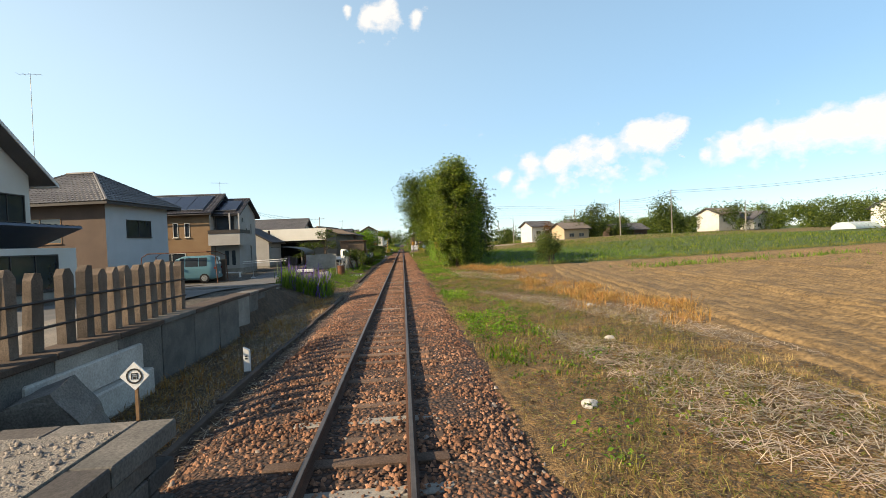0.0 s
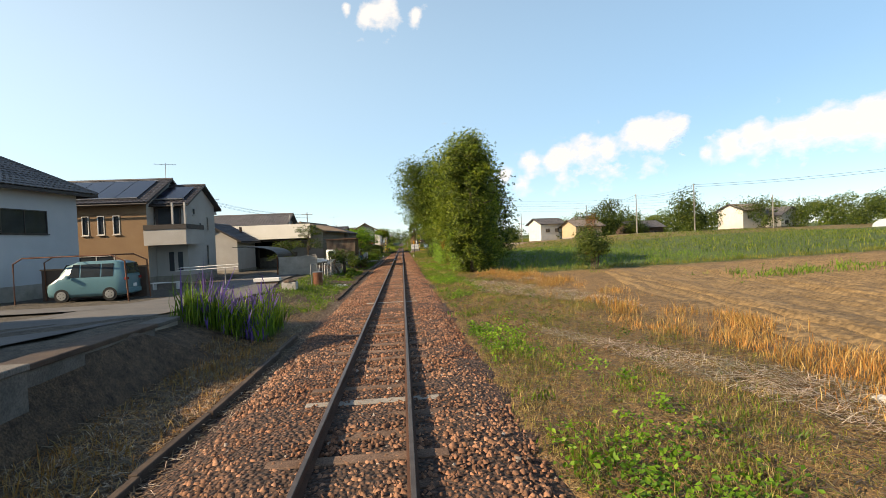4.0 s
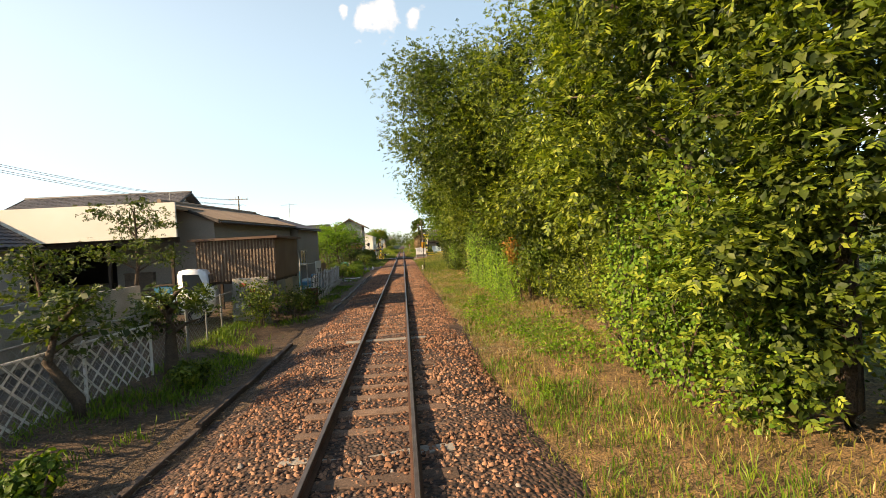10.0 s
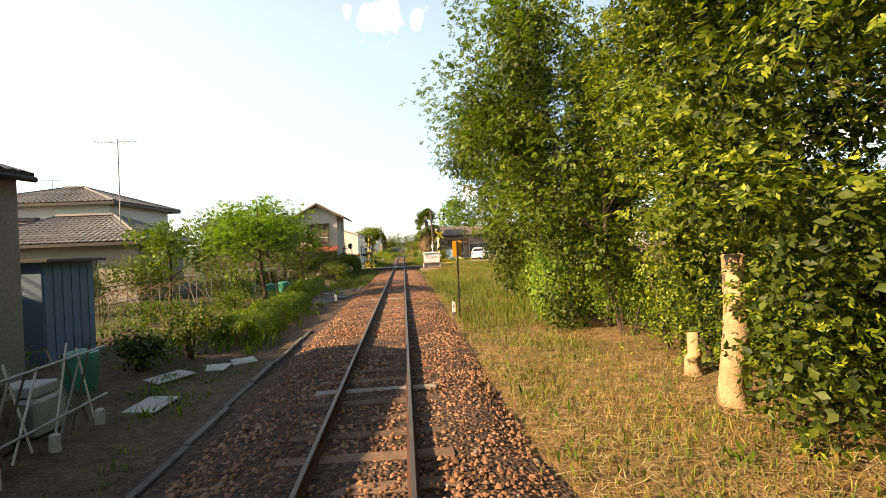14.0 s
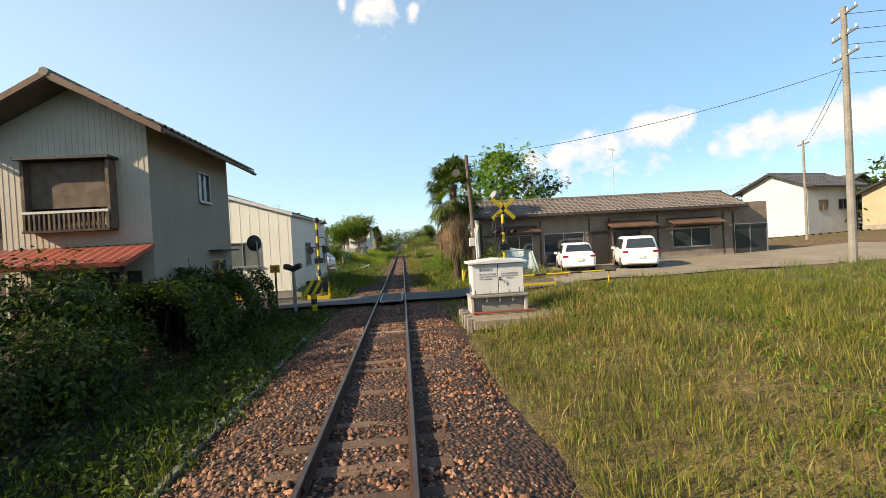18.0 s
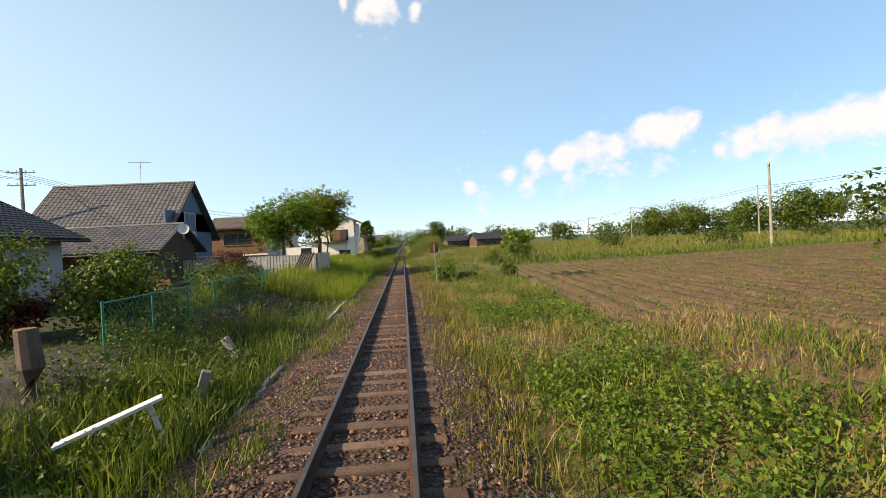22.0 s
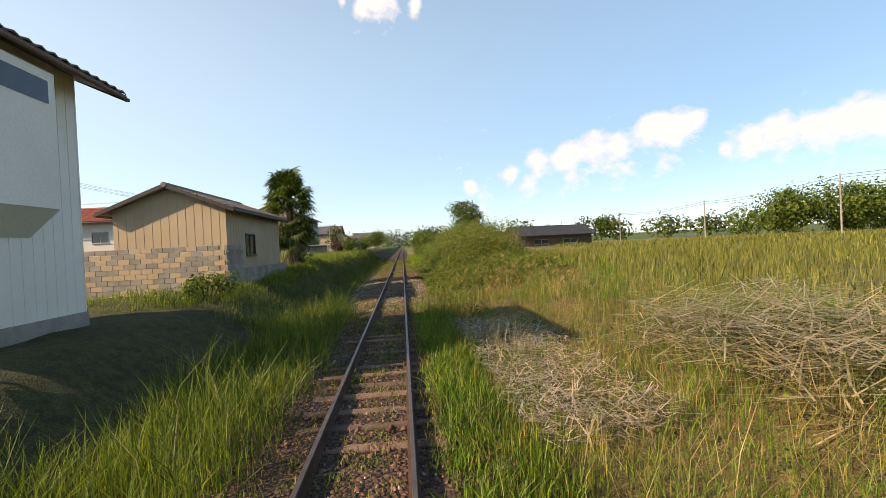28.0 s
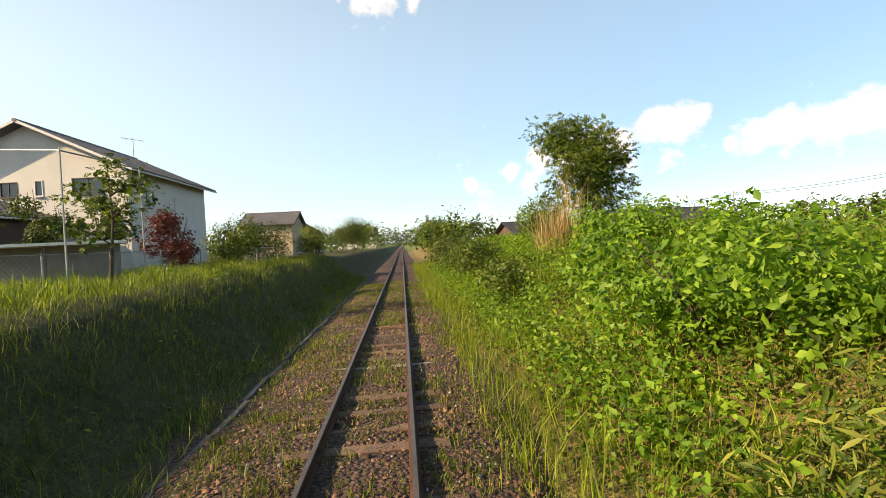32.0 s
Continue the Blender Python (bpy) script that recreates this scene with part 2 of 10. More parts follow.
METAL_CREAM = surface("siding_metal_cream", (0.48, 0.436, 0.36), (0.416, 0.368, 0.296), 0.7, 30, 0.6, bump=0.08, stain=0.14)
METAL_RUST = surface("sheet_metal_brown", (0.12, 0.068, 0.044), (0.16, 0.1, 0.068), 1.2, 35, 0.7, 0.1, 0.15, stain=0.3)
SHEET_TAN = surface("roof_sheet_tan", (0.264, 0.196, 0.136), (0.2, 0.144, 0.1), 1.0, 35, 0.8, bump=0.2, stain=0.3)
BLUE_SIDING = surface("siding_blue", (0.11, 0.17, 0.25), (0.09, 0.145, 0.215), 0.7, 40, 0.8, bump=0.2, stain=0.15)
TILE_GREY = surface("roof_tile_grey", (0.088, 0.0864, 0.088), (0.128, 0.124, 0.124), 1.0, 25, 0.55, bump=0.2, stain=0.25, island=0.2)
TILE_BROWN = surface("roof_tile_brown", (0.13, 0.108, 0.093), (0.185, 0.16, 0.14), 1.0, 25, 0.7, bump=0.2, stain=0.3, island=0.22)
TILE_DARK = surface("roof_tile_dark", (0.036, 0.036, 0.0416), (0.056, 0.0544, 0.06), 1.0, 25, 0.5, bump=0.2, stain=0.25, island=0.2)
TILE_BLUE = surface("roof_tile_blue", (0.048, 0.072, 0.12), (0.072, 0.096, 0.144), 1.0, 25, 0.5, bump=0.2, stain=0.2, island=0.2)
TILE_RED = surface("roof_metal_red", (0.272, 0.068, 0.04), (0.208, 0.056, 0.036), 1.0, 25, 0.65, bump=0.2, stain=0.25)
SOLAR = surface("solar_cells", (0.0096, 0.0128, 0.024), (0.0144, 0.0176, 0.032), 2.0, 30, 0.2, bump=0.0, stain=0.1, spec=0.5)
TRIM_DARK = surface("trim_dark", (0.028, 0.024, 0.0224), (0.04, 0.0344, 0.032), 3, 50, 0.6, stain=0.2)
TRIM_WHITE = surface("trim_white", (0.576, 0.568, 0.544), (0.496, 0.48, 0.448), 3, 50, 0.6, stain=0.12)
TRIM_ALU = surface("trim_aluminium", (0.336, 0.328, 0.32), (0.272, 0.264, 0.256), 3, 50, 0.45, 0.7, stain=0.12)
STEEL = surface("galvanised_steel", (0.32, 0.328, 0.32), (0.24, 0.24, 0.232), 3, 50, 0.5, 0.6, stain=0.2)
IRON = surface("iron_black", (0.024, 0.0224, 0.0216), (0.04, 0.032, 0.028), 3, 50, 0.6, 0.3, stain=0.3)
RUST = surface("rusty_steel", (0.128, 0.052, 0.028), (0.184, 0.084, 0.048), 4, 50, 0.9, 0.1, 0.4, stain=0.4)
WHITE_PAINT = surface("paint_white", (0.624, 0.616, 0.6), (0.544, 0.536, 0.512), 2, 40, 0.5, stain=0.1)
YELLOW_PAINT = surface("paint_yellow", (0.624, 0.448, 0.016), (0.544, 0.368, 0.016), 3, 50, 0.55, stain=0.15)
BLACK_PAINT = surface("paint_black", (0.02, 0.02, 0.0208), (0.032, 0.0304, 0.0296), 3, 50, 0.6, stain=0.2)
ORANGE_PLASTIC = surface("sign_orange", (0.6, 0.288, 0.016), (0.496, 0.224, 0.016), 3, 50, 0.5, stain=0.12)
RED_LENS = surface("lamp_lens_red", (0.224, 0.016, 0.012), None, 5, 50, 0.25, bump=0, stain=0.1)
CAR_WHITE = surface("car_paint_white", (0.8, 0.8, 0.8), (0.78, 0.78, 0.78), 0.5, 10, 0.25, bump=0.0, stain=0.02, spec=0.6)
CAR_BLUE = surface("car_paint_teal", (0.07, 0.16, 0.19), (0.08, 0.17, 0.2), 0.5, 10, 0.3, bump=0.0, stain=0.03, spec=0.6)
RUBBER = surface("rubber", (0.0144, 0.0144, 0.0152), None, 5, 60, 0.85, stain=0.2)
GREEN_PLASTIC = surface("plastic_green", (0.024, 0.192, 0.136), (0.02, 0.16, 0.112), 3, 40, 0.5, stain=0.15)
BLUE_PLASTIC = surface("plastic_blue", (0.032, 0.176, 0.288), (0.04, 0.144, 0.24), 3, 40, 0.5, stain=0.15)
FABRIC_PALE = surface("cloth_pale_blue", (0.336, 0.44, 0.464), (0.4, 0.464, 0.464), 2, 40, 0.9, stain=0.2)
GLASS = glassy("window_glass")
GLASS_GREY = glassy("window_glass_grey", (0.09, 0.10, 0.095), 0.12)
SLAT_GREY = surface("fence_slat_grey", (0.32, 0.336, 0.36), (0.264, 0.276, 0.296), 2, 40, 0.7, stain=0.15, vary=0.1)
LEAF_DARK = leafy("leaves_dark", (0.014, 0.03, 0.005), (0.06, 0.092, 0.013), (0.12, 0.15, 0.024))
LEAF_MID = leafy("leaves_mid", (0.026, 0.055, 0.008), (0.096, 0.145, 0.018), (0.175, 0.205, 0.03))
LEAF_GROVE = leafy("leaves_grove", (0.026, 0.056, 0.007), (0.155, 0.215, 0.022), (0.32, 0.36, 0.05))
LEAF_BRIGHT = leafy("leaves_bright", (0.045, 0.10, 0.008), (0.105, 0.18, 0.014), (0.18, 0.235, 0.024))
LEAF_VINE = leafy("leaves_vine", (0.06, 0.14, 0.01), (0.15, 0.28, 0.022), (0.24, 0.36, 0.04), trans=0.45)
LEAF_YELLOW = leafy("leaves_yellow_green", (0.08, 0.115, 0.007), (0.17, 0.205, 0.012), (0.27, 0.26, 0.02))
LEAF_BROWN = leafy("leaves_withered", (0.104, 0.0433, 0.0138), (0.178, 0.0807, 0.0252), (0.244, 0.115, 0.0367), trans=0.2)
LEAF_RED = leafy("leaves_red", (0.0555, 0.00925, 0.00642), (0.111, 0.0202, 0.0115), None, trans=0.25)
LEAF_ORANGE = leafy("leaves_orange", (0.244, 0.0866, 0.0184), (0.37, 0.156, 0.0367), None, trans=0.25)
FLOWER = leafy("flowers_violet", (0.07, 0.035, 0.22), (0.14, 0.08, 0.36), None, trans=0.25)
GRASS_GREEN = leafy("grass_green", (0.036, 0.07, 0.008), (0.105, 0.155, 0.018), (0.2, 0.21, 0.036), trans=0.3)
GRASS_LUSH = leafy("grass_lush", (0.045, 0.1, 0.008), (0.105, 0.19, 0.015), (0.19, 0.25, 0.03), trans=0.3)
# lighter copy of the lush grass, with sunlight put into its colour
GRASS_SUNNY = leafy("grass_sunny", (0.1, 0.15, 0.012), (0.19, 0.26, 0.022), (0.3, 0.33, 0.04), trans=0.45)
GRASS_DRY = leafy("grass_dry", (0.17, 0.11, 0.045), (0.3, 0.21, 0.093), (0.4, 0.31, 0.16), trans=0.2)
GRASS_OLIVE = leafy("grass_olive", (0.07, 0.085, 0.014), (0.155, 0.155, 0.027), (0.28, 0.23, 0.065), trans=0.25)
GRASS_ORANGE = leafy("grass_rust", (0.24, 0.1, 0.026), (0.35, 0.18, 0.055), (0.44, 0.3, 0.13), trans=0.2)
CROP_YELLOW = leafy("crop_ripening", (0.09, 0.11, 0.018), (0.15, 0.155, 0.028), (0.21, 0.185, 0.045), trans=0.25)
STRAW = leafy("straw", (0.222, 0.17, 0.0962), (0.34, 0.274, 0.163), (0.414, 0.355, 0.244), trans=0.1)
STRAW_PINK = leafy("straw_grey_pink", (0.25, 0.185, 0.155), (0.42, 0.33, 0.28), (0.55, 0.47, 0.41), trans=0.1)
PALM_DRY = leafy("palm_dry_frond", (0.11, 0.065, 0.036), (0.19, 0.12, 0.072), (0.27, 0.195, 0.12), trans=0.15)

# ---- building helpers ----
def mesh_from(name, verts, faces, mat, parent=None, label="", smooth=False):
    me = bpy.data.meshes.new(name)
    me.from_pydata([tuple(v) for v in verts], [], [tuple(f) for f in faces])
    me.materials.append(mat)
    if smooth:
        me.shade_smooth()
    ob = new(name, me)
    if parent is not None:
        ob.parent = parent
    if label:
        ob["label"] = label
    return ob


def raw_mesh(name, V, loops, sizes, mat, mats=(), index=None):
    """A large mesh from numpy arrays: vertices, corner indices, corners per face."""
    me = bpy.data.meshes.new(name)
    me.vertices.add(len(V))
    me.vertices.foreach_set("co", np.asarray(V, np.float32).ravel())
    me.loops.add(len(loops))
    me.loops.foreach_set("vertex_index", np.asarray(loops, np.int32))
    starts = np.concatenate([[0], np.cumsum(sizes)[:-1]]).astype(np.int32)
    me.polygons.add(len(sizes))
    me.polygons.foreach_set("loop_start", starts)
    me.polygons.foreach_set("loop_total", np.asarray(sizes, np.int32))
    for m in (mats or (mat,)):
        me.materials.append(m)
    if index is not None:
        me.polygons.foreach_set("material_index", np.asarray(index, np.int32))
    me.update(calc_edges=True)
    me.validate()
    return me


def part(name, bm, mat, parent=None, label="", smooth=False):
    me = bpy.data.meshes.new(name)
    bm.to_mesh(me)
    bm.free()
    me.materials.append(mat)
    if smooth:
        me.shade_smooth()
    ob = new(name, me)
    if parent is not None:
        ob.parent = parent
    if label:
        ob["label"] = label
    return ob


def thing(name, m, label, category, group="", kind=""):
    ob = new(name)
    ob.empty_display_size = 0.2
    ob.matrix_world = m
    return tagged(ob, label, category, group, kind)


def box(bm, x0, x1, y0, y1, z0, z1, bevel=0.0):
    vs = [bm.verts.new(p) for p in ((x0, y0, z0), (x1, y0, z0), (x1, y1, z0), (x0, y1, z0), (x0, y0, z1), (x1, y0, z1), (x1, y1, z1), (x0, y1, z1))]
    fs = [bm.faces.new([vs[i] for i in f]) for f in ((3, 2, 1, 0), (4, 5, 6, 7), (0, 1, 5, 4), (1, 2, 6, 5), (2, 3, 7, 6), (3, 0, 4, 7))]
    if bevel:
        es = {e for f in fs for e in f.edges}
        bmesh.ops.bevel(bm, geom=list(es), offset=bevel, segments=1, affect='EDGES', profile=0.5)
    return bm


def boxed(x0, x1, y0, y1, z0, z1, bevel=0.0):
    return box(bmesh.new(), x0, x1, y0, y1, z0, z1, bevel)


def tube(bm, pts, radii, sides=8, cap=True):
    """A round bar through points; radii one number or one for each point."""
    if isinstance(radii, (int, float)):
        radii = [radii] * len(pts)
    rings = []
    for i, p in enumerate(pts):
        a, b = Vector(pts[max(i - 1, 0)]), Vector(pts[min(i + 1, len(pts) - 1)])
        q = (b - a).to_track_quat('Z', 'Y')
        rings.append([bm.verts.new(Vector(p) + q @ Vector((radii[i] * math.cos(k * math.tau / sides), radii[i] * math.sin(k * math.tau / sides), 0))) for k in range(sides)])
    for r, s in zip(rings, rings[1:]):
        for k in range(sides):
            bm.faces.new((r[k], r[(k + 1) % sides], s[(k + 1) % sides], s[k]))
    if cap:
        bm.faces.new(rings[0][::-1])
        bm.faces.new(rings[-1])
    return bm


def tubed(pts, radii, sides=8):
    return tube(bmesh.new(), pts, radii, sides)


def lathe(profile, sides=16):
    """A turned body round z from (radius, height) pairs."""
    bm = bmesh.new()
    rings = [[bm.verts.new((r * math.cos(k * math.tau / sides), r * math.sin(k * math.tau / sides), z)) for k in range(sides)] for r, z in profile]
    for r, s in zip(rings, rings[1:]):
        for k in range(sides):
            bm.faces.new((r[k], r[(k + 1) % sides], s[(k + 1) % sides], s[k]))
    bm.faces.new(rings[0][::-1])
    bm.faces.new(rings[-1])
    return bm


def extrude_poly(pts, axis, d0, d1):
    """A prism: 2D points in the plane across axis, pulled from d0 to d1 along it."""
    bm = bmesh.new()

    def at(p, d):
        return {'x': (d, p[0], p[1]), 'y': (p[0], d, p[1]), 'z': (p[0], p[1], d)}[axis]
    a, b = [bm.verts.new(at(p, d0)) for p in pts], [bm.verts.new(at(p, d1)) for p in pts]
    bm.faces.new(a)
    bm.faces.new(b[::-1])
    for i in range(len(pts)):
        j = (i + 1) % len(pts)
        bm.faces.new((a[j], a[i], b[i], b[j]))
    bmesh.ops.recalc_face_normals(bm, faces=bm.faces)
    return bm


def smooth_step(a, b, v):
    t = np.clip((v - a) / (b - a), 0, 1)
    return t * t * (3 - 2 * t)


LEFT_Y = [-40, 20, 30, 60, 80, 110, 120, 140, 170, 205, 232, 252, 330]
LEFT_Z = [0.75, 0.6, 0.1, 0.0, -0.1, -0.1, 0.1, 0.35, 0.4, 0.7, 0.8, 1.5, 1.6]
RIGHT_Y = [-40, 95, 108, 122, 146, 156, 205, 236, 262, 330]
RIGHT_Z = [-0.3, -0.25, 0.0, 0.25, 0.3, -0.2, 0.0, 0.5, 1.5, 1.6]


def ground_z(x, y):
    """Height of the land: a flat trackside, banks beside it, fields that climb to the east."""
    x, y = np.asarray(x, float), np.asarray(y, float)
    hl, hr = np.interp(y, LEFT_Y, LEFT_Z), np.interp(y, RIGHT_Y, RIGHT_Z)
    edge = np.where(y < 20, -4.75, -3.2)
    wide = np.where(y < 20, 0.3, np.interp(y, [195, 226], [3.2, 2.3]))
    left = -0.36 + (hl + 0.36) * smooth_step(0, 1, (edge - x) / wide)
    right = -0.36 + (hr + 0.36) * smooth_step(2.6, 7.0, x)
    u = np.clip(x - 12, 0, 52)
    s = np.clip(0.030 + (y - 123) * 0.00024, 0.02, 0.065) * 1.36
    far_flat = np.interp(y, [138, 156, 186, 200], [1.0, 0.4, 0.3, 0.08])
    right = right + far_flat * s * u * u / (u + 20)
    right = right + (np.minimum(right, 0.3) - right) * smooth_step(9.5, 15, x) * smooth_step(196, 206, y)
    z = np.where(x < 0, left, right)
    road = smooth_step(120.9, 121.6, y - 0.05 * x) * (1 - smooth_step(124.1, 124.9, y - 0.05 * x)) * (np.abs(x) < 60)
    zr = np.where(x < 0, np.interp(-x, [0, 1.6, 12], [-0.05, -0.05, 0.1]), np.interp(x, [0, 1.6, 10], [-0.05, -0.05, 0.22]))
    return z * (1 - road) + zr * road


def gz(x, y):
    return float(ground_z(x, y))


# ---- foliage built with numpy ----


def leaf_mesh(name, C, N, size, mat, rng, aspect=0.55, fold=0.25, droop=0.0):
    """One leaf (a folded diamond of two triangles) at each centre C, facing about N."""
    n = len(C)
    N = N + rng.normal(0, 0.55, (n, 3))
    N /= np.linalg.norm(N, axis=1)[:, None] + 1e-9
    A = rng.normal(0, 1, (n, 3)) + np.array([0, 0, -droop])
    A -= N * (A * N).sum(1)[:, None]
    A /= np.linalg.norm(A, axis=1)[:, None] + 1e-9
    B = np.cross(N, A)
    s = size * rng.uniform(0.6, 1.35, (n, 1))
    V = np.empty((n, 4, 3))
    V[:, 0], V[:, 2] = C - A * s * 0.5, C + A * s * 0.5
    V[:, 1] = C - A * s * 0.1 + B * s * aspect * 0.5 + N * s * fold * 0.4
    V[:, 3] = C - A * s * 0.1 - B * s * aspect * 0.5 + N * s * fold * 0.4
    i = np.arange(n)[:, None] * 4
    loops = np.concatenate([i, i + 1, i + 2, i, i + 2, i + 3], 1).ravel()
    return raw_mesh(name, V.reshape(-1, 3), loops, np.full(2 * n, 3), mat)


def sprig_mesh(name, C, N, size, mat, rng, droop=0.4, leaflets=6, aspect=0.42):
    """A drooping sprig of paired leaflets at each point C, growing outwards along N."""
    n = len(C)
    T = N / (np.linalg.norm(N, axis=1)[:, None] + 1e-9) + rng.normal(0, 0.45, (n, 3)) + np.array([0, 0, -droop])
    T /= np.linalg.norm(T, axis=1)[:, None] + 1e-9
    B = np.cross(T, np.array([0, 0, 1.0]) + rng.normal(0, 0.3, (n, 3)))
    B /= np.linalg.norm(B, axis=1)[:, None] + 1e-9
    U = np.cross(B, T)
    s = size * rng.uniform(0.7, 1.3, (n, 1))
    V = np.empty((n, leaflets, 4, 3))
    for k in range(leaflets):
        side = 1.0 if k % 2 else -1.0
        A = T * 0.62 + B * side * 0.78 + U * rng.normal(-0.05, 0.2, (n, 1))
        A /= np.linalg.norm(A, axis=1)[:, None]
        W = np.cross(U + rng.normal(0, 0.25, (n, 3)), A)
        W /= np.linalg.norm(W, axis=1)[:, None]
        o = C + T * s * (0.42 * (k // 2) - 0.4) - U * s * 0.05 * (k // 2) ** 2
        V[:, k, 0], V[:, k, 2] = o, o + A * s
        V[:, k, 1], V[:, k, 3] = o + A * s * 0.42 + W * s * aspect * 0.5, o + A * s * 0.42 - W * s * aspect * 0.5
    m = n * leaflets
    return raw_mesh(name, V.reshape(-1, 3), np.arange(4 * m), np.full(m, 4), mat)


def clump_points(rng, centres, radii, per, flat=0.75, inner=0.55):
    """Points near the skins of rough clumps, with outward directions."""
    k = np.repeat(np.arange(len(centres)), per)
    D = rng.normal(0, 1, (len(k), 3))
    D /= np.linalg.norm(D, axis=1)[:, None]
    lump = 1 + 0.25 * np.sin(D[:, 0] * 5 + k) * np.cos(D[:, 1] * 4 + 2 * k) + 0.18 * np.sin(D[:, 2] * 7 + k)
    r = np.asarray(radii)[k] * lump * rng.uniform(inner, 1.08, len(k))
    P = np.asarray(centres)[k] + D * r[:, None] * np.array([1, 1, flat])
    return P, D + np.array([0, 0, 0.35])


def blade_mesh(name, P, H, W, mat, rng, lean=0.35, bend=0.3):
    """Grass: one bent blade (a bent kite) at each root P with height H and width W."""
    n = len(P)
    a = rng.uniform(0, math.tau, n)
    side = np.stack([np.cos(a), np.sin(a), 0 * a], 1)
    b = 2.2 * np.sin(P[:, 0] * 2.1 + 1.3 * np.sin(P[:, 1] * 1.7)) + rng.normal(0, 1.0, n)
    out = np.stack([np.cos(b), np.sin(b), 0 * b], 1)
    H = np.asarray(H) * rng.uniform(0.6, 1.25, n)
    l = rng.normal(0, lean, n)[:, None] * H[:, None] * 0.5
    up = np.array([0, 0, 1.0])
    mid = P + up * H[:, None] * 0.55 + out * l
    tip = P + up * H[:, None] * (1 - 0.15 * bend) + out * (l * 2.2 + bend * H[:, None] * 0.35)
    w = np.broadcast_to(np.asarray(W), (n,))[:, None] * 0.5
    V = np.stack([P, mid + side * w, tip, mid - side * w], 1)
    loops, sizes = np.arange(4 * n), np.full(n, 4)
    return raw_mesh(name, V.reshape(-1, 3), loops, sizes, mat)


def scatter_tufts(rng, n, x0, x1, y0, y1, per=8, spread=0.12, keep=None):
    x, y = rng.uniform(x0, x1, n), rng.uniform(y0, y1, n)
    if keep is not None:
        ok = keep(x, y)
        x, y = x[ok], y[ok]
    k = np.repeat(np.arange(len(x)), per)
    x, y = x[k] + rng.normal(0, spread, len(k)), y[k] + rng.normal(0, spread, len(k))
    z = np.where(np.abs(x) < 2.4, np.maximum(ground_z(x, y), bed_z(x)), ground_z(x, y))
    return np.stack([x, y, z - 0.02], 1)


def stuff(name, me, label, category):
    return tagged(new(name, me), label, category, kind="stuff")


def grass(name, label, mat, n, x0, x1, y0, y1, height, width=0.014, per=8, spread=0.12, seed=1, lean=0.4, bend=0.4, patch=0.0, keep=None, lift=0.0):
    """A stretch of grass; patch above 0 leaves bare gaps by a slow wave pattern."""
    rng = np.random.default_rng(seed)

    def sparse(x, y):
        ok = np.ones(len(x), bool) if keep is None else keep(x, y)
        if patch:
            f = np.sin(x * 1.7 + seed) * np.cos(y * 0.83 + 2 * seed) + 0.6 * np.sin(y * 0.31 + x * 0.6 + seed) + 0.5 * np.sin(x * 3.1 - y * 2.3)
            ok &= f + rng.normal(0, 0.35, len(x)) > patch
        return ok
    P = scatter_tufts(rng, int(n * 0.5), x0, x1, y0, y1, per, spread, sparse)
    P[:, 2] += lift
    H = height * np.clip(rng.normal(0.95, 0.25, len(P)), 0.35, 1.8) * (0.8 + 0.35 * np.sin(P[:, 0] * 1.9 + seed) * np.cos(P[:, 1] * 1.1 - seed))
    return stuff(name, blade_mesh(name, P, H, width * 1.1, mat, rng, lean, bend), label, "grass")


def limbs(bm, rng, base, height, r0, spread, n, start=0.35):
    """Trunk and limbs as tapered tubes; returns the limb ends."""
    ends = []
    top = Vector((base[0] + rng.normal(0, 0.15), base[1] + rng.normal(0, 0.15), base[2] + height))
    b = Vector(base)
    mid = b.lerp(top, 0.5) + Vector((rng.normal(0, 0.12), rng.normal(0, 0.12), 0))
    tube(bm, [b - Vector((0, 0, 0.15)), b + Vector((0, 0, 0.25)), mid, top], [r0 * 1.35, r0, r0 * 0.7, r0 * 0.2], 8)
    for i in range(n):
        f = rng.uniform(start, 0.92)
        a = i * 2.4 + rng.uniform(-0.4, 0.4)
        p = b.lerp(mid, f / 0.5) if f < 0.5 else mid.lerp(top, (f - 0.5) / 0.5)
        length = spread * rng.uniform(0.6, 1.0) * (1.15 - 0.5 * f)
        e = p + Vector((math.cos(a) * length, math.sin(a) * length, length * rng.uniform(0.25, 0.8)))
        tube(bm, [p, p.lerp(e, 0.5) + Vector((0, 0, 0.1 * length)), e], [r0 * 0.42, r0 * 0.28, r0 * 0.08], 6)
        ends.append(e)
        ends.append(p.lerp(e, 0.6))
    ends.append(top)
    return ends


def tree(name, x, y, height, spread, label, mat=None, leaf=0.16, leaves=6000, trunk=0.16, seed=1, clump=None, start=0.35, flat=0.75, category="tree", bark=None, crown_low=0.0, group="", extra=0):
    """A tree: trunk with limbs, and a crown of many leaves in uneven clumps."""
    rng = np.random.default_rng(seed)
    z = gz(x, y)
    root = thing(name, Matrix.Translation((x, y, z)), label, category, group)
    bm = bmesh.new()
    ends = limbs(bm, rng, (0, 0, 0), height * 0.9, trunk, spread, max(5, int(7 + extra)), start)
    part("trunk", bm, bark or BARK, root, smooth=True)
    cr = clump or spread * 0.42
    cents = np.array([tuple(e) for e in ends]) + rng.normal(0, cr * 0.25, (len(ends), 3))
    if crown_low:
        k = rng.normal(0, 1, (int(crown_low), 3)) * np.array([spread * 0.5, spread * 0.5, height * 0.2]) + np.array([0, 0, height * 0.45])
        cents = np.concatenate([cents, k])
    m = 9
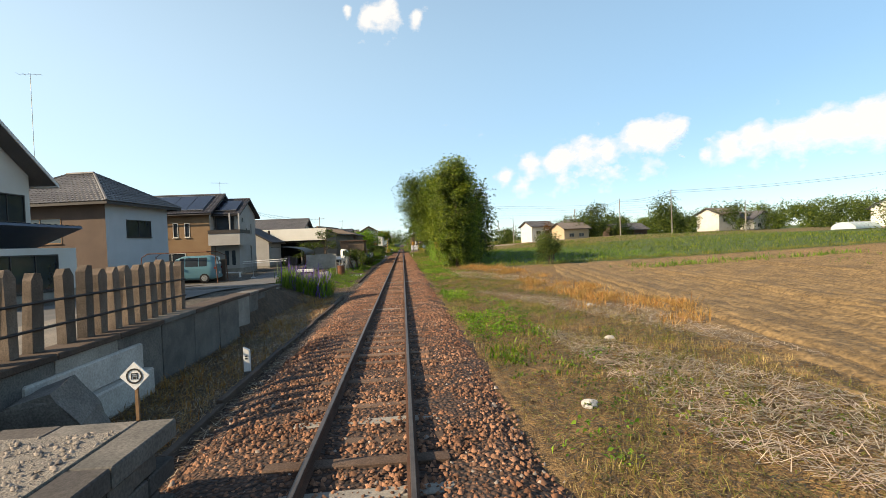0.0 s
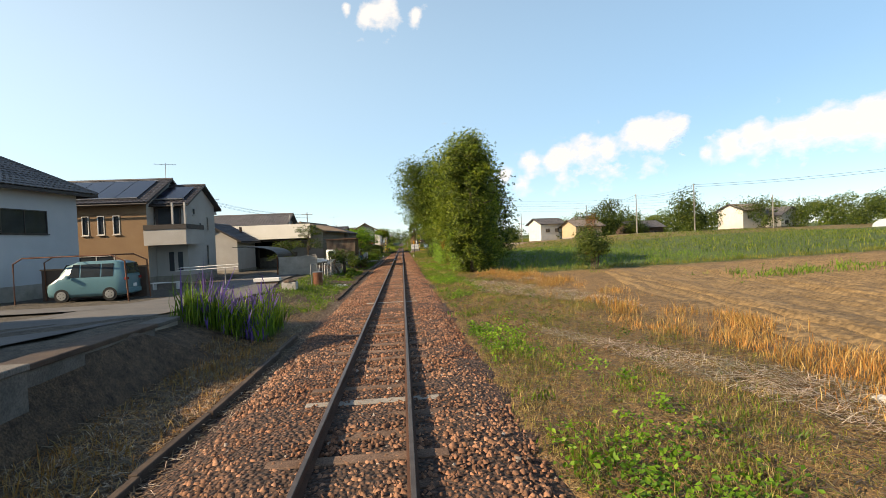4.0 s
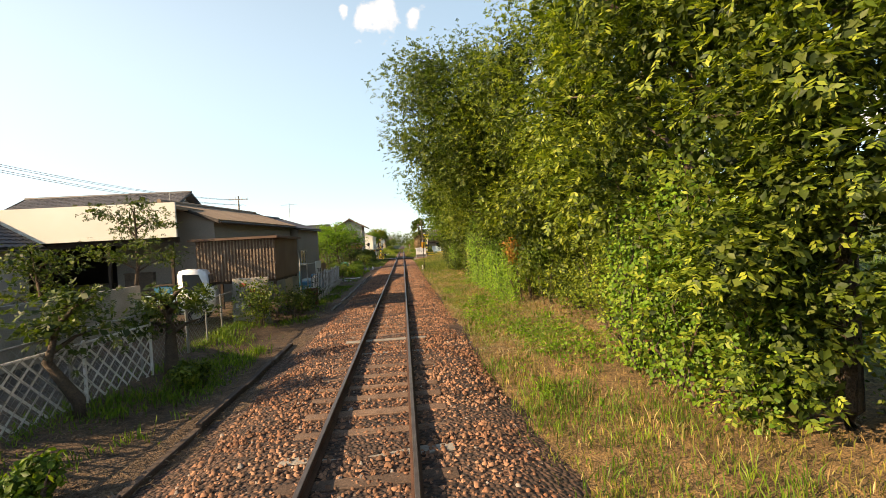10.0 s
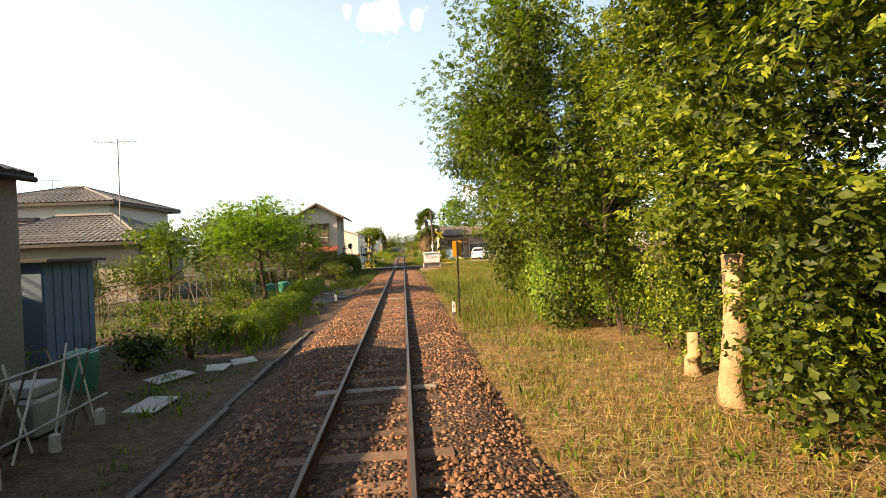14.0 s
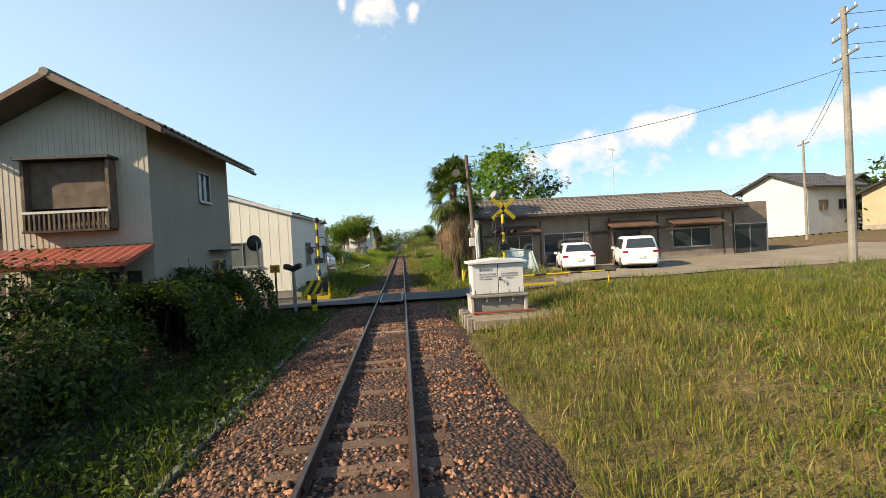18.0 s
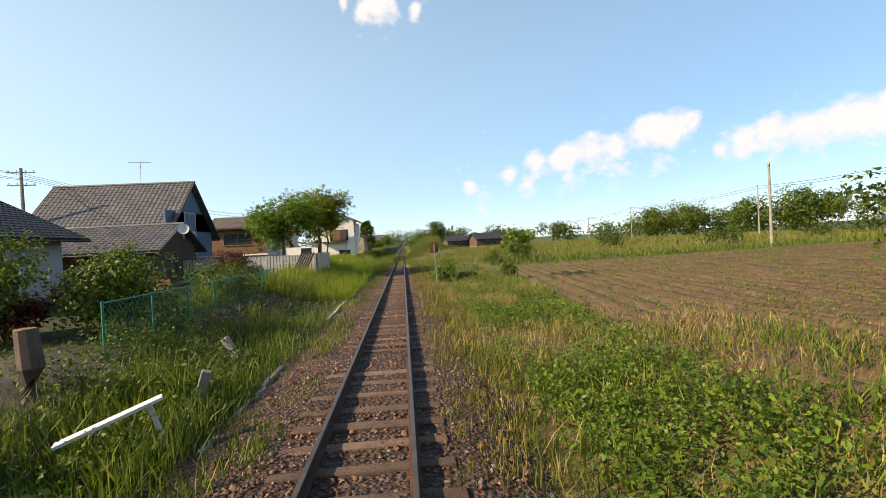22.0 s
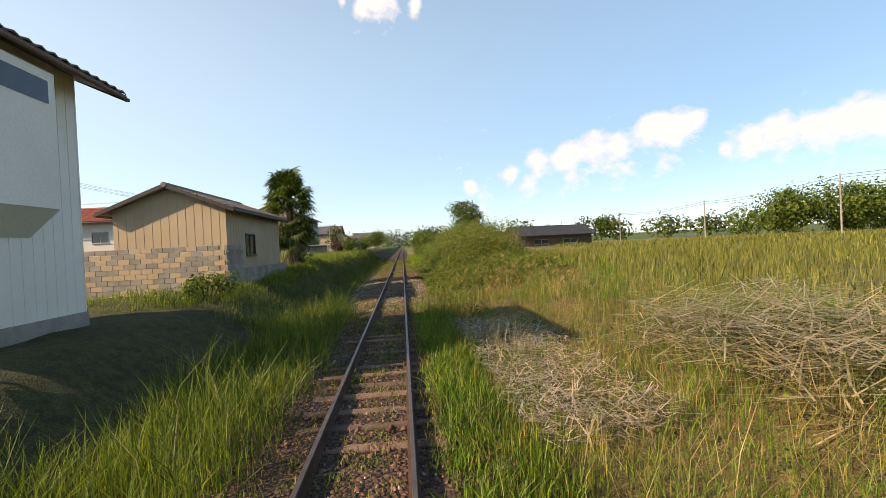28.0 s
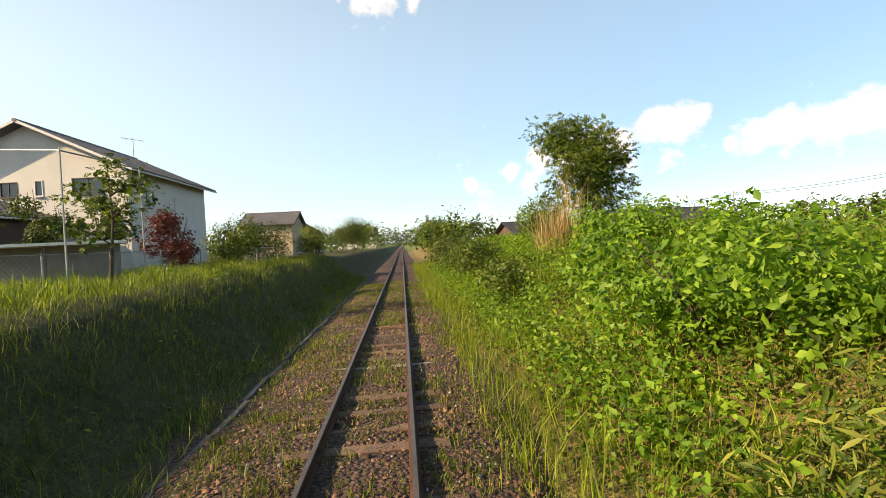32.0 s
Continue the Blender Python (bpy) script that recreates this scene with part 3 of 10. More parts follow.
    ang, q = rng.uniform(0, math.tau, m), np.sqrt(rng.uniform(0.05, 0.9, m))
    fz = rng.uniform(start + 0.12, 0.92, m)
    wide = spread * 0.85 * np.sqrt(np.clip(1.05 - ((fz - 0.62) / 0.45) ** 2, 0.1, 1))
    cents = np.concatenate([cents, np.stack([np.cos(ang) * q * wide, np.sin(ang) * q * wide, fz * height], 1)])
    far_out = np.maximum(1, np.hypot(cents[:, 0], cents[:, 1]) / (spread * 0.95))
    cents[:, :2] /= far_out[:, None]
    cents[:, 2] = np.clip(cents[:, 2], cr * 0.6, height - cr * flat * 0.8)
    rad = cr * rng.uniform(0.65, 1.25, len(cents))
    P, D = clump_points(rng, cents, rad, max(20, leaves // len(cents)), flat)
    P[:, 2] = np.maximum(P[:, 2], 0.05)
    ob = new("crown", sprig_mesh("crown", P[::8], D[::8], leaf * 0.95, mat or LEAF_MID, rng))
    ob.parent = root
    # inner leaves: dark ones stand for the crown's shade, except on bright trees
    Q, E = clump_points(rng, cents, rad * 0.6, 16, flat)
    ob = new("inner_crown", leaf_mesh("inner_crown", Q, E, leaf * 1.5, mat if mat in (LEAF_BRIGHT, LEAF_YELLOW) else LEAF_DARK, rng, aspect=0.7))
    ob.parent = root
    return root


def shrub(name, x, y, w, h, label, mat=None, leaf=0.07, leaves=1500, seed=1, dep=None, category="bush", z=None, stems=6):
    """A bush: a few stems and leaf clumps down to the ground, w wide (x), dep deep (y)."""
    rng = np.random.default_rng(seed)
    dep = dep or w
    root = thing(name, Matrix.Translation((x, y, gz(x, y) if z is None else z)), label, category)
    bm = bmesh.new()
    for i in range(stems):
        a = rng.uniform(0, math.tau)
        e = (math.cos(a) * w * 0.3, math.sin(a) * dep * 0.3, h * rng.uniform(0.6, 0.9))
        tube(bm, [(e[0] * 0.2, e[1] * 0.2, -0.05), (e[0] * 0.5, e[1] * 0.5, h * 0.4), e], [0.03, 0.02, 0.008], 5)
    part("stem", bm, BARK, root)
    n = max(9, int(7 * max(w, dep) / h))
    c = np.stack([rng.uniform(-0.32, 0.32, n) * w, rng.uniform(-0.36, 0.36, n) * dep, rng.uniform(0.25, 0.72, n) * h], 1)
    r = rng.uniform(0.22, 0.34, n) * min(h, w) * 1.15
    P, D = clump_points(rng, c, r, int(leaves * 0.72) // n, 0.9)
    P[:, 2] = np.clip(P[:, 2], 0.02, h * 1.12)
    ob = new("foliage", leaf_mesh("foliage", P, D, leaf, mat or LEAF_MID, rng))
    ob.parent = root
    return root


# ---- buildings ----
def wall_mesh(w, h, t, holes, gable=0.0):
    """A wall in the xz plane from (0,0) to (w,h), t thick (towards +y), with rectangular openings; gable adds a triangle above."""
    bm = bmesh.new()
    xs = sorted({0.0, w, *[v for a in holes for v in (a[0], a[0] + a[2])]})
    zs = sorted({0.0, h, *[v for a in holes for v in (a[1], a[1] + a[3])]})

    def open_at(i, j):
        if not (0 <= i < len(xs) - 1 and 0 <= j < len(zs) - 1):
            return True
        cx, cz = (xs[i] + xs[i + 1]) / 2, (zs[j] + zs[j + 1]) / 2
        return any(a[0] < cx < a[0] + a[2] and a[1] < cz < a[1] + a[3] for a in holes)

    def quad(*p):
        bm.faces.new([bm.verts.new(q) for q in p])
    for i in range(len(xs) - 1):
        for j in range(len(zs) - 1):
            if open_at(i, j):
                continue
            a, b, c, d = xs[i], xs[i + 1], zs[j], zs[j + 1]
            quad((a, 0, c), (b, 0, c), (b, 0, d), (a, 0, d))
            quad((a, t, d), (b, t, d), (b, t, c), (a, t, c))
            if open_at(i - 1, j):
                quad((a, 0, d), (a, t, d), (a, t, c), (a, 0, c))
            if open_at(i + 1, j):
                quad((b, 0, c), (b, t, c), (b, t, d), (b, 0, d))
            if open_at(i, j - 1):
                quad((a, 0, c), (a, t, c), (b, t, c), (b, 0, c))
            if open_at(i, j + 1) and not (gable and j == len(zs) - 2):
                quad((a, 0, d), (b, 0, d), (b, t, d), (a, t, d))
    if gable:
        quad((0, 0, h), (w, 0, h), (w / 2, 0, h + gable))
        quad((w / 2, t, h + gable), (w, t, h), (0, t, h))
    bmesh.ops.remove_doubles(bm, verts=bm.verts, dist=0.0005)
    return bm


def window(parent, x, z, w, h, frame=None, glass=None, split=1, sill=True, fw=0.05, name="window", grille=0):
    """A sliding window in the wall's plane (y = 0, outside towards -y): frame, panes, sill."""
    frame, glass = frame or TRIM_ALU, glass or GLASS
    win = new(name)
    win.parent = parent
    win.empty_display_size = 0.1
    win.location = (x, 0, z)
    bm = bmesh.new()
    for a in ((0, fw, 0, h), (w - fw, w, 0, h), (fw, w - fw, 0, fw), (fw, w - fw, h - fw, h)):
        box(bm, a[0], a[1], -0.03, 0.09, a[2], a[3])
    for k in range(1, split + 1):
        c = w * k / (split + 1)
        box(bm, c - fw * 0.45, c + fw * 0.45, -0.008, 0.06, fw, h - fw)
    part("window_frame", bm, frame, win)
    edges = [fw + (w - 2 * fw) * k / (split + 1) for k in range(split + 2)]
    for a, b in zip(edges, edges[1:]):
        part("pane", boxed(a, b, 0.025, 0.032, fw, h - fw), glass, win)
    if sill:
        part("window_sill", boxed(-0.05, w + 0.05, -0.09, -0.031, -0.05, 0.0), frame, win)
    if grille:
        bm = bmesh.new()
        for k in range(grille):
            c = w * (k + 0.5) / grille
            box(bm, c - 0.012, c + 0.012, -0.11, -0.09, 0, h)
        box(bm, 0, w, -0.115, -0.085, h * 0.1, h * 0.1 + 0.03)
        box(bm, 0, w, -0.115, -0.085, h * 0.85, h * 0.85 + 0.03)
        part("grille", bm, frame, win)
    return win


def roof_slope(width, run, rise, mat, tile=0.34, course=0.32, thick=0.10, flat=False, name="roof"):
    """A sloping roof skin: x along the eave (0..width), from the eave at y=0,z=0 up to y=run,z=rise; tiled in waves and courses, or sheet ribs."""
    length = math.hypot(run, rise)
    uy, uz = run / length, rise / length
    V, F = [], []

    def put(x, s, h):
        V.append((x, uy * s - uz * h, uz * s + uy * h))
        return len(V) - 1
    if flat:
        xs = np.arange(0, width + 1e-6, tile / 2)
        prof = [(float(x), 0.025 if i % 2 else 0.0) for i, x in enumerate(xs)]
        rows = [0, length]
    else:
        nx = max(2, round(width / tile))
        prof = [(width * (i + f) / nx, h) for i in range(nx) for f, h in ((0.0, 0.0), (0.5, 0.048))] + [(width, 0.0)]
        rows = None
    if rows:
        a = [[put(x, s, h) for x, h in prof] for s in rows]
        for i in range(len(prof) - 1):
            F.append((a[0][i], a[0][i + 1], a[1][i + 1], a[1][i]))
    else:
        ny = max(2, round(length / course))
        for j in range(ny):
            s0, s1 = length * j / ny, length * (j + 1) / ny
            lo = [put(x, s0, h + 0.03) for x, h in prof]
            hi = [put(x, s1, h) for x, h in prof]
            fr = hi_row if j else [put(x, s0, h - 0.005) for x, h in prof]
            hi_row = hi
            for i in range(len(prof) - 1):
                F.append((lo[i], lo[i + 1], hi[i + 1], hi[i]))
                F.append((fr[i], fr[i + 1], lo[i + 1], lo[i]))
    b = [put(x, s, -thick) for s in (0, length) for x in (0, width)] + [put(x, s, 0.0) for s in (0, length) for x in (0, width)]
    for f in ((0, 2, 3, 1), (0, 1, 5, 4), (1, 3, 7, 5), (3, 2, 6, 7), (2, 0, 4, 6), (4, 5, 7, 6)):
        F.append(tuple(b[i] for i in f))
    me = bpy.data.meshes.new(name)
    me.from_pydata(V, [], F)
    me.materials.append(mat)
    return me


def hang(me_or_ob, parent, m, name="roof"):
    ob = new(name, me_or_ob) if isinstance(me_or_ob, bpy.types.Mesh) else me_or_ob
    ob.parent = parent
    ob.matrix_local = m
    return ob


def building(name, label, x0, x1, y0, y1, z0, eave, ridge, axis, walls, roofmat, wins=(), over=0.6, gover=0.5, turn=0.0, wallname="wall", flat=False, trim=None, ribs=0.0, ribmat=None, tile=0.34, base=True, category="house", shape="gable", peak=0.5, ribsides="SENW"):
    """A house with four walls (S, E, N, W, thickness 0.14), openings with windows, and a gable or lean roof.
    axis: the ridge's direction ('x' or 'y'). wins: (face, u, z, w, h, options). walls: one material or a dict by face."""
    cx, cy = (x0 + x1) / 2, (y0 + y1) / 2
    root = thing(name, Matrix.Translation((cx, cy, z0)) @ pose(0, 0, 0, 0, 0, turn), label, category)
    W, D = x1 - x0, y1 - y0
    half = (min(W, D) if shape == "hip" else (D if axis == 'x' else W)) / 2
    pitch = (ridge - eave) / (half + over)
    H, R = (eave - z0 + pitch * over, pitch * half) if shape != "lean" else (eave - z0, ridge - eave)
    T = 0.14
    place = {'S': (pose(-W / 2, -D / 2, 0), W), 'E': (pose(W / 2 + 0.003, -D / 2 + 0.003, 0, 0, 0, 90), D - 0.006), 'N': (pose(W / 2, D / 2, 0, 0, 0, 180), W), 'W': (pose(-W / 2 - 0.003, D / 2 - 0.003, 0, 0, 0, -90), D - 0.006)}
    faces = {}
    for f, (m, w) in place.items():
        mat = walls[f] if isinstance(walls, dict) else walls
        ends = (f in 'EW') == (axis == 'x')
        holes = [(a[1], a[2], a[3], a[4]) for a in wins if a[0] == f]
        inset = T if f in 'EW' else 0.0
        ob = part(wallname, wall_mesh(w, H, T, holes, R if ends and shape == "gable" else 0.0), mat, root)
        ob.matrix_local = m
        faces[f] = ob
        if ribs and f in ribsides:
            bm = bmesh.new()
            k = ribs / 2
            while k < w:
                top = H + (R * (1 - abs(2 * k / w - 1)) if ends and shape == "gable" else 0) - 0.03
                segs = [(0.02, top)]
                for hx, hz, hw, hh in holes:
                    if hx - 0.06 < k < hx + hw + 0.06:
                        segs = [q for s in segs for q in ((s[0], min(s[1], hz - 0.06)), (max(s[0], hz + hh + 0.06), s[1])) if q[1] - q[0] > 0.05]
                for s in segs:
                    box(bm, k - 0.014, k + 0.014, -0.008, 0.0, *s)
                k += ribs
            part("siding_ribs", bm, ribmat or mat, ob)
        for a in wins:
            if a[0] == f:
                opt = a[5] if len(a) > 5 else {}
                window(ob, a[1], a[2], a[3], a[4], **opt)
        if base:
            part("plinth", boxed(-0.02, w + 0.02, -0.03, 0.0, -0.5, 0.28), CONCRETE, ob)
    trim = trim or TRIM_DARK
    if shape == "gable":
        along, across = (W, D) if axis == 'x' else (D, W)
        run = across / 2 + over
        drop = R * over / (across / 2)
        me = roof_slope(along + 2 * gover, run, R + drop, roofmat, flat=flat, tile=tile)
        spin = 0 if axis == 'x' else 90
        for s in (0, 180):
            m = pose(0, 0, 0, 0, 0, spin + s) @ Matrix.Translation((-along / 2 - gover, -across / 2 - over, H - drop + 0.10))
            hang(me, root, m)
        rot = pose(0, 0, 0, 0, 0, spin)
        rp = part("ridge_cap", tubed([(-along / 2 - gover - 0.05, 0, H + R + 0.13), (along / 2 + gover + 0.05, 0, H + R + 0.13)], 0.11, 8), roofmat, root)
        rp.matrix_local = rot
        for e in (-1, 1):
            for s in (-1, 1):
                bm = bmesh.new()
                a = Vector((e * (along / 2 + gover + 0.015), s * (across / 2 + over), H - drop - 0.06))
                b = Vector((e * (along / 2 + gover + 0.015), 0, H + R + 0.02))
                tubelike = [(a.y, a.z), (b.y, b.z), (b.y, b.z + 0.16), (a.y, a.z + 0.16)]
                bm = extrude_poly(tubelike, 'x', a.x - 0.02, a.x + 0.02)
                hang(part("bargeboard", bm, trim), root, rot)
        for s in (-1, 1):
            g = part("gutter", tubed([(-along / 2 - gover, s * (across / 2 + over + 0.05), H - drop - 0.02), (along / 2 + gover, s * (across / 2 + over + 0.05), H - drop - 0.02)], 0.05, 8), trim, root)
            g.matrix_local = rot
    elif shape == "hip":
        rise, ov = R, over
        a, b = W / 2 + ov, D / 2 + ov
        long_x = W > D
        k = abs(a - b)
        drop = R * ov / min(W / 2, D / 2)
        top = [(-k, 0), (k, 0)] if long_x else [(0, -k), (0, k)]
        c = [(-a, -b), (a, -b), (a, b), (-a, b)]
        zt, zb = H + R + 0.1, H - drop + 0.1
        sides = [(c[0], c[1], top[1], top[0]), (c[2], c[3], top[0], top[1]), (c[1], c[2], top[1]), (c[3], c[0], top[0])] if long_x else [(c[1], c[2], top[1], top[0]), (c[3], c[0], top[0], top[1]), (c[0], c[1], top[0]), (c[2], c[3], top[1])]
        for sd in sides:
            hip_side(root, sd, zb, zt, roofmat)
        bm = bmesh.new()
        for q in c:
            t = min(top, key=lambda p: (p[0] - q[0]) ** 2 + (p[1] - q[1]) ** 2)
            tube(bm, [(q[0], q[1], zb + 0.03), (t[0], t[1], zt + 0.05)], 0.09, 6)
        tube(bm, [(*top[0], zt + 0.07), (*top[1], zt + 0.07)], 0.13, 6)
        part("ridge_cap", bm, TILE_GREY if roofmat is not TILE_DARK else roofmat, root)
        part("fascia", wall_ring(a, b, zb - 0.2, zb - 0.03), trim, root)
    elif shape == "lean":
        along, across = (W, D) if axis == 'x' else (D, W)
        me = roof_slope(along + 2 * gover, across + 2 * over, R, roofmat, flat=flat, tile=tile)
        spin = {'x': 0, 'y': 90, '-y': -90, '-x': 180}[axis]
        hang(me, root, pose(0, 0, 0, 0, 0, spin) @ Matrix.Translation((-along / 2 - gover, -across / 2 - over, H + 0.1)))
    return root, faces


def wall_ring(a, b, z0, z1, t=0.04):
    bm = bmesh.new()
    box(bm, -a, a, -b, -b + t, z0, z1)
    box(bm, -a, a, b - t, b, z0, z1)
    box(bm, -a, -a + t, -b + t, b - t, z0, z1)
    box(bm, a - t, a, -b + t, b - t, z0, z1)
    return bm


def hip_side(root, sd, zb, zt, mat, tile=0.34, course=0.33):
    """One side of a hipped roof: courses of tiles cut to the hip lines."""
    p0, p1 = Vector((*sd[0], zb)), Vector((*sd[1], zb))
    q1, q0 = Vector((*sd[2], zt)), Vector((*sd[-1], zt))
    n = max(3, round((q0 - p0).length / course * 0.8))
    up = (p1 - p0).cross(q0 - p0).normalized()
    V, F = [], []
    for j in range(n):
        a0, a1 = p0.lerp(q0, j / n), p1.lerp(q1, j / n)
        b0, b1 = p0.lerp(q0, (j + 1) / n), p1.lerp(q1, (j + 1) / n)
        m = max(1, round((a1 - a0).length / tile))
        rows = []
        for e0, e1, lift in ((a0, a1, 0.03), (b0, b1, 0.0), (a0, a1, -0.01)):
            row = []
            for i in range(m):
                for f, h in ((0.0, 0.0), (0.5, 0.045)):
                    row.append(len(V))
                    V.append(tuple(e0.lerp(e1, (i + f) / m) + up * (h + lift)))
            row.append(len(V))
            V.append(tuple(e1 + up * lift))
            rows.append(row)
        for i in range(len(rows[0]) - 1):
            F.append((rows[0][i], rows[0][i + 1], rows[1][i + 1], rows[1][i]))
            F.append((rows[2][i], rows[2][i + 1], rows[0][i + 1], rows[0][i]))
    base = len(V)
    for p in (p0, p1, q1, q0):
        V.append(tuple(p - up * 0.1))
    F.append((base + 3, base + 2, base + 1, base))
    return mesh_from("roof", V, F, mat, root)

# ---- the land ----
def axis_steps(dense0, dense1, step, far, grow=1.22):
    a = list(np.arange(dense0, dense1 + 1e-6, step))
    s, v = step, dense1
    hi = []
    while v < far:
        s *= grow
        v += s
        hi.append(v)
    s, v = step, dense0
    lo = []
    while v > -far:
        s *= grow
        v -= s
        lo.append(v)
    return np.array(lo[::-1] + a + hi)


TONES = {"dry": (0.25, 0.155, 0.066), "soil": (0.22, 0.145, 0.067), "green": (0.08, 0.125, 0.024), "crop": (0.19, 0.18, 0.038), "dirt": (0.125, 0.083, 0.052), "grass": (0.06, 0.066, 0.016), "grey": (0.11, 0.096, 0.078), "dark_soil_and_shade": (0.07, 0.05, 0.029), "olive": (0.19, 0.145, 0.048)}


def soil_edge(y):
    """Where the first ploughed field begins, east of the track."""
    return np.interp(y, [-20, 4, 17, 28, 40, 41.5], [6.5, 7.0, 7.9, 10.6, 14.0, 200])


def field2_edge(y):
    return np.interp(y, [150, 158, 181, 186, 186.5], [5.6, 6.3, 8.6, 9.0, 300])


def make_ground():
    xs, ys = axis_steps(-26, 34, 0.6, 2600), axis_steps(-14, 310, 1.0, 2600)
    X, Y = np.meshgrid(xs, ys)
    rng = np.random.default_rng(3)
    near = (np.abs(X) < 60) & (Y < 340) & (Y > -30)
    bump = 0.035 * np.sin(X * 1.9 + 0.7 * np.sin(Y * 0.6)) * np.cos(Y * 1.3) + rng.normal(0, 0.018, X.shape)
    Z = ground_z(X, Y) + np.where(near & (np.abs(X) > 2.4), bump, 0)
    soil1 = (X > soil_edge(Y)) & (Y < 41.5)
    furrow = np.sin((X * 0.42 + Y * 0.9) * 6.3 * 0.7) * 0.03
    Z = Z + np.where(soil1, furrow, 0)
    far = np.hypot(X, Y - 150)
    Z = np.where(far > 900, Z * 0 + 6.0, Z)
    V = np.stack([X, Y, Z], -1).reshape(-1, 3)
    ny, nx = X.shape
    i = (np.arange(ny - 1)[:, None] * nx + np.arange(nx - 1)[None, :]).ravel()
    loops = np.stack([i, i + 1, i + 1 + nx, i + nx], 1).ravel()
    me = raw_mesh("ground", V, loops, np.full(len(i), 4), GROUND)
    tone = np.zeros((ny, nx, 3))
    tone[:] = TONES["grass"]

    def paint(mask, key):
        tone[mask] = TONES[key]
    right, left = X > 0, X <= 0
    paint(right & (Y < 60), "dry")
    paint(soil1, "soil")
    paint(right & (Y >= 41.5) & (Y < 105) & (X > 8), "green")
    paint(right & (Y > -40) & (Y < 41.5) & (X > 66 + 0.2 * Y), "green")
    paint(right & (Y >= 60) & (Y < 96) & (X < 8), "dry")
    paint(right & (Y >= 96) & (Y < 104) & (X < 8), "olive")
    paint(right & (Y >= 104) & (Y < 150), "olive")
    paint(right & (Y >= 124.5) & (Y < 140) & (X > 7) & (X < 40), "soil")
    paint(right & (Y >= 150), "olive")
    # dark soil, with the houses' shade put into its tone
    paint((X < -2.3) & (X > -6.2) & (Y > 157) & (Y < 165.5), "dark_soil_and_shade")
    paint(right & (X > field2_edge(Y)) & (Y > 146) & (Y < 186), "soil")
    paint(right & (Y >= 192) & (X > 9), "crop")
    paint(right & (Y >= 186) & (Y < 192) & (X > 9), "green")
    paint(left & (Y < 27), "dirt")
    paint(left & (Y >= 27) & (Y < 52) & (X > -6), "dirt")
    paint(left & (Y < 62) & (X < -5), "grey")
    paint((X < -2.9) & (X > -6.2) & (Y > 25.5) & (Y < 40), "dark_soil_and_shade")
    paint(left & (Y >= 52) & (Y < 120) & (X > -9), "dirt")
    # darker tone stands for the shade of the crossing house and hedge
    paint(left & (Y >= 106) & (Y < 121) & (X > -7) & (X < -2.4), "dark_soil_and_shade")
    paint(left & (Y > 137) & (Y < 153) & (X < -4.5) & (X > -16), "grey")
    paint((np.abs(X) > 160) | (Y > 420), "green")
    fade = rng.normal(1, 0.08, (ny, nx, 1))
    soft = tone.copy()
    soft[1:-1, 1:-1] = (tone[1:-1, 1:-1] * 2 + tone[:-2, 1:-1] + tone[2:, 1:-1] + tone[1:-1, :-2] + tone[1:-1, 2:]) / 6
    rgba = np.concatenate([np.clip(soft * fade, 0, 1), np.ones((ny, nx, 1))], -1).reshape(-1, 4)
    at = me.color_attributes.new("tone", 'FLOAT_COLOR', 'POINT')
    at.data.foreach_set("color", rgba.astype(np.float32).ravel())
    me.shade_smooth()
    tagged(new("ground", me), "earth, dry grass and ploughed fields beside the railway", "ground", kind="structure")


make_ground()

def furrows(name, label, x0, x1, y0, y1, slope, edge, period, depth, mat, step=0.17, ruts=()):
    """A ploughed field as its own sheet: ridges and troughs running along x = slope * y."""
    cs = np.arange(x0 - slope * y0, x1 - slope * y0, step)
    ys = np.arange(y0, y1 + 0.01, 1.8)
    C, Y = np.meshgrid(cs, ys)
    rng = np.random.default_rng(4)
    X = C + slope * (Y - 0) - slope * 0
    Z = ground_z(X, Y) + 0.03 + depth * np.sin(C * math.tau / period + 0.3 * np.sin(Y * 0.2)) + rng.normal(0, depth * 0.3, C.shape)
    for c in ruts:
        Z = Z - 0.11 * np.exp(-((C - c) / 0.16) ** 2) + 0.05 * np.exp(-((np.abs(C - c) - 0.34) / 0.12) ** 2)
    inside = X > edge(Y)
    Z = np.where(inside, Z, ground_z(X, Y) - 0.3)
    ny, nx = X.shape
    i = (np.arange(ny - 1)[:, None] * nx + np.arange(nx - 1)[None, :]).ravel()
    loops = np.stack([i, i + 1, i + 1 + nx, i + nx], 1).ravel()
    me = raw_mesh(name, np.stack([X, Y, Z], -1).reshape(-1, 3), loops, np.full(len(i), 4), mat)
    tagged(new(name, me), label, "field", kind="structure")


SOIL = surface("ploughed_soil", (0.225, 0.148, 0.066), (0.15, 0.097, 0.042), 0.9, 7, 0.95, bump=1.0, dist=0.06, stain=0.6)
SOIL_DARK = surface("ploughed_soil_dark", (0.125, 0.08, 0.036), (0.075, 0.05, 0.022), 0.7, 7, 0.95, bump=1.0, dist=0.06, stain=0.6)
furrows("ploughed_field", "brown ploughed field with faint furrows and tracks", 3, 64, -18, 41.2, 0.17, soil_edge, 0.7, 0.045, SOIL, ruts=(7.6, 9.3, 12.4, 14.1, 20.2, 21.9, 29.0, 30.7))
furrows("ploughed_field", "dark furrowed field with rows of young crop", 4, 64, 147, 186, 0.1, field2_edge, 0.9, 0.12, SOIL_DARK, 0.15)

# ---- the railway ----
GAUGE = 0.566
SLEEPER_STEP = 0.665


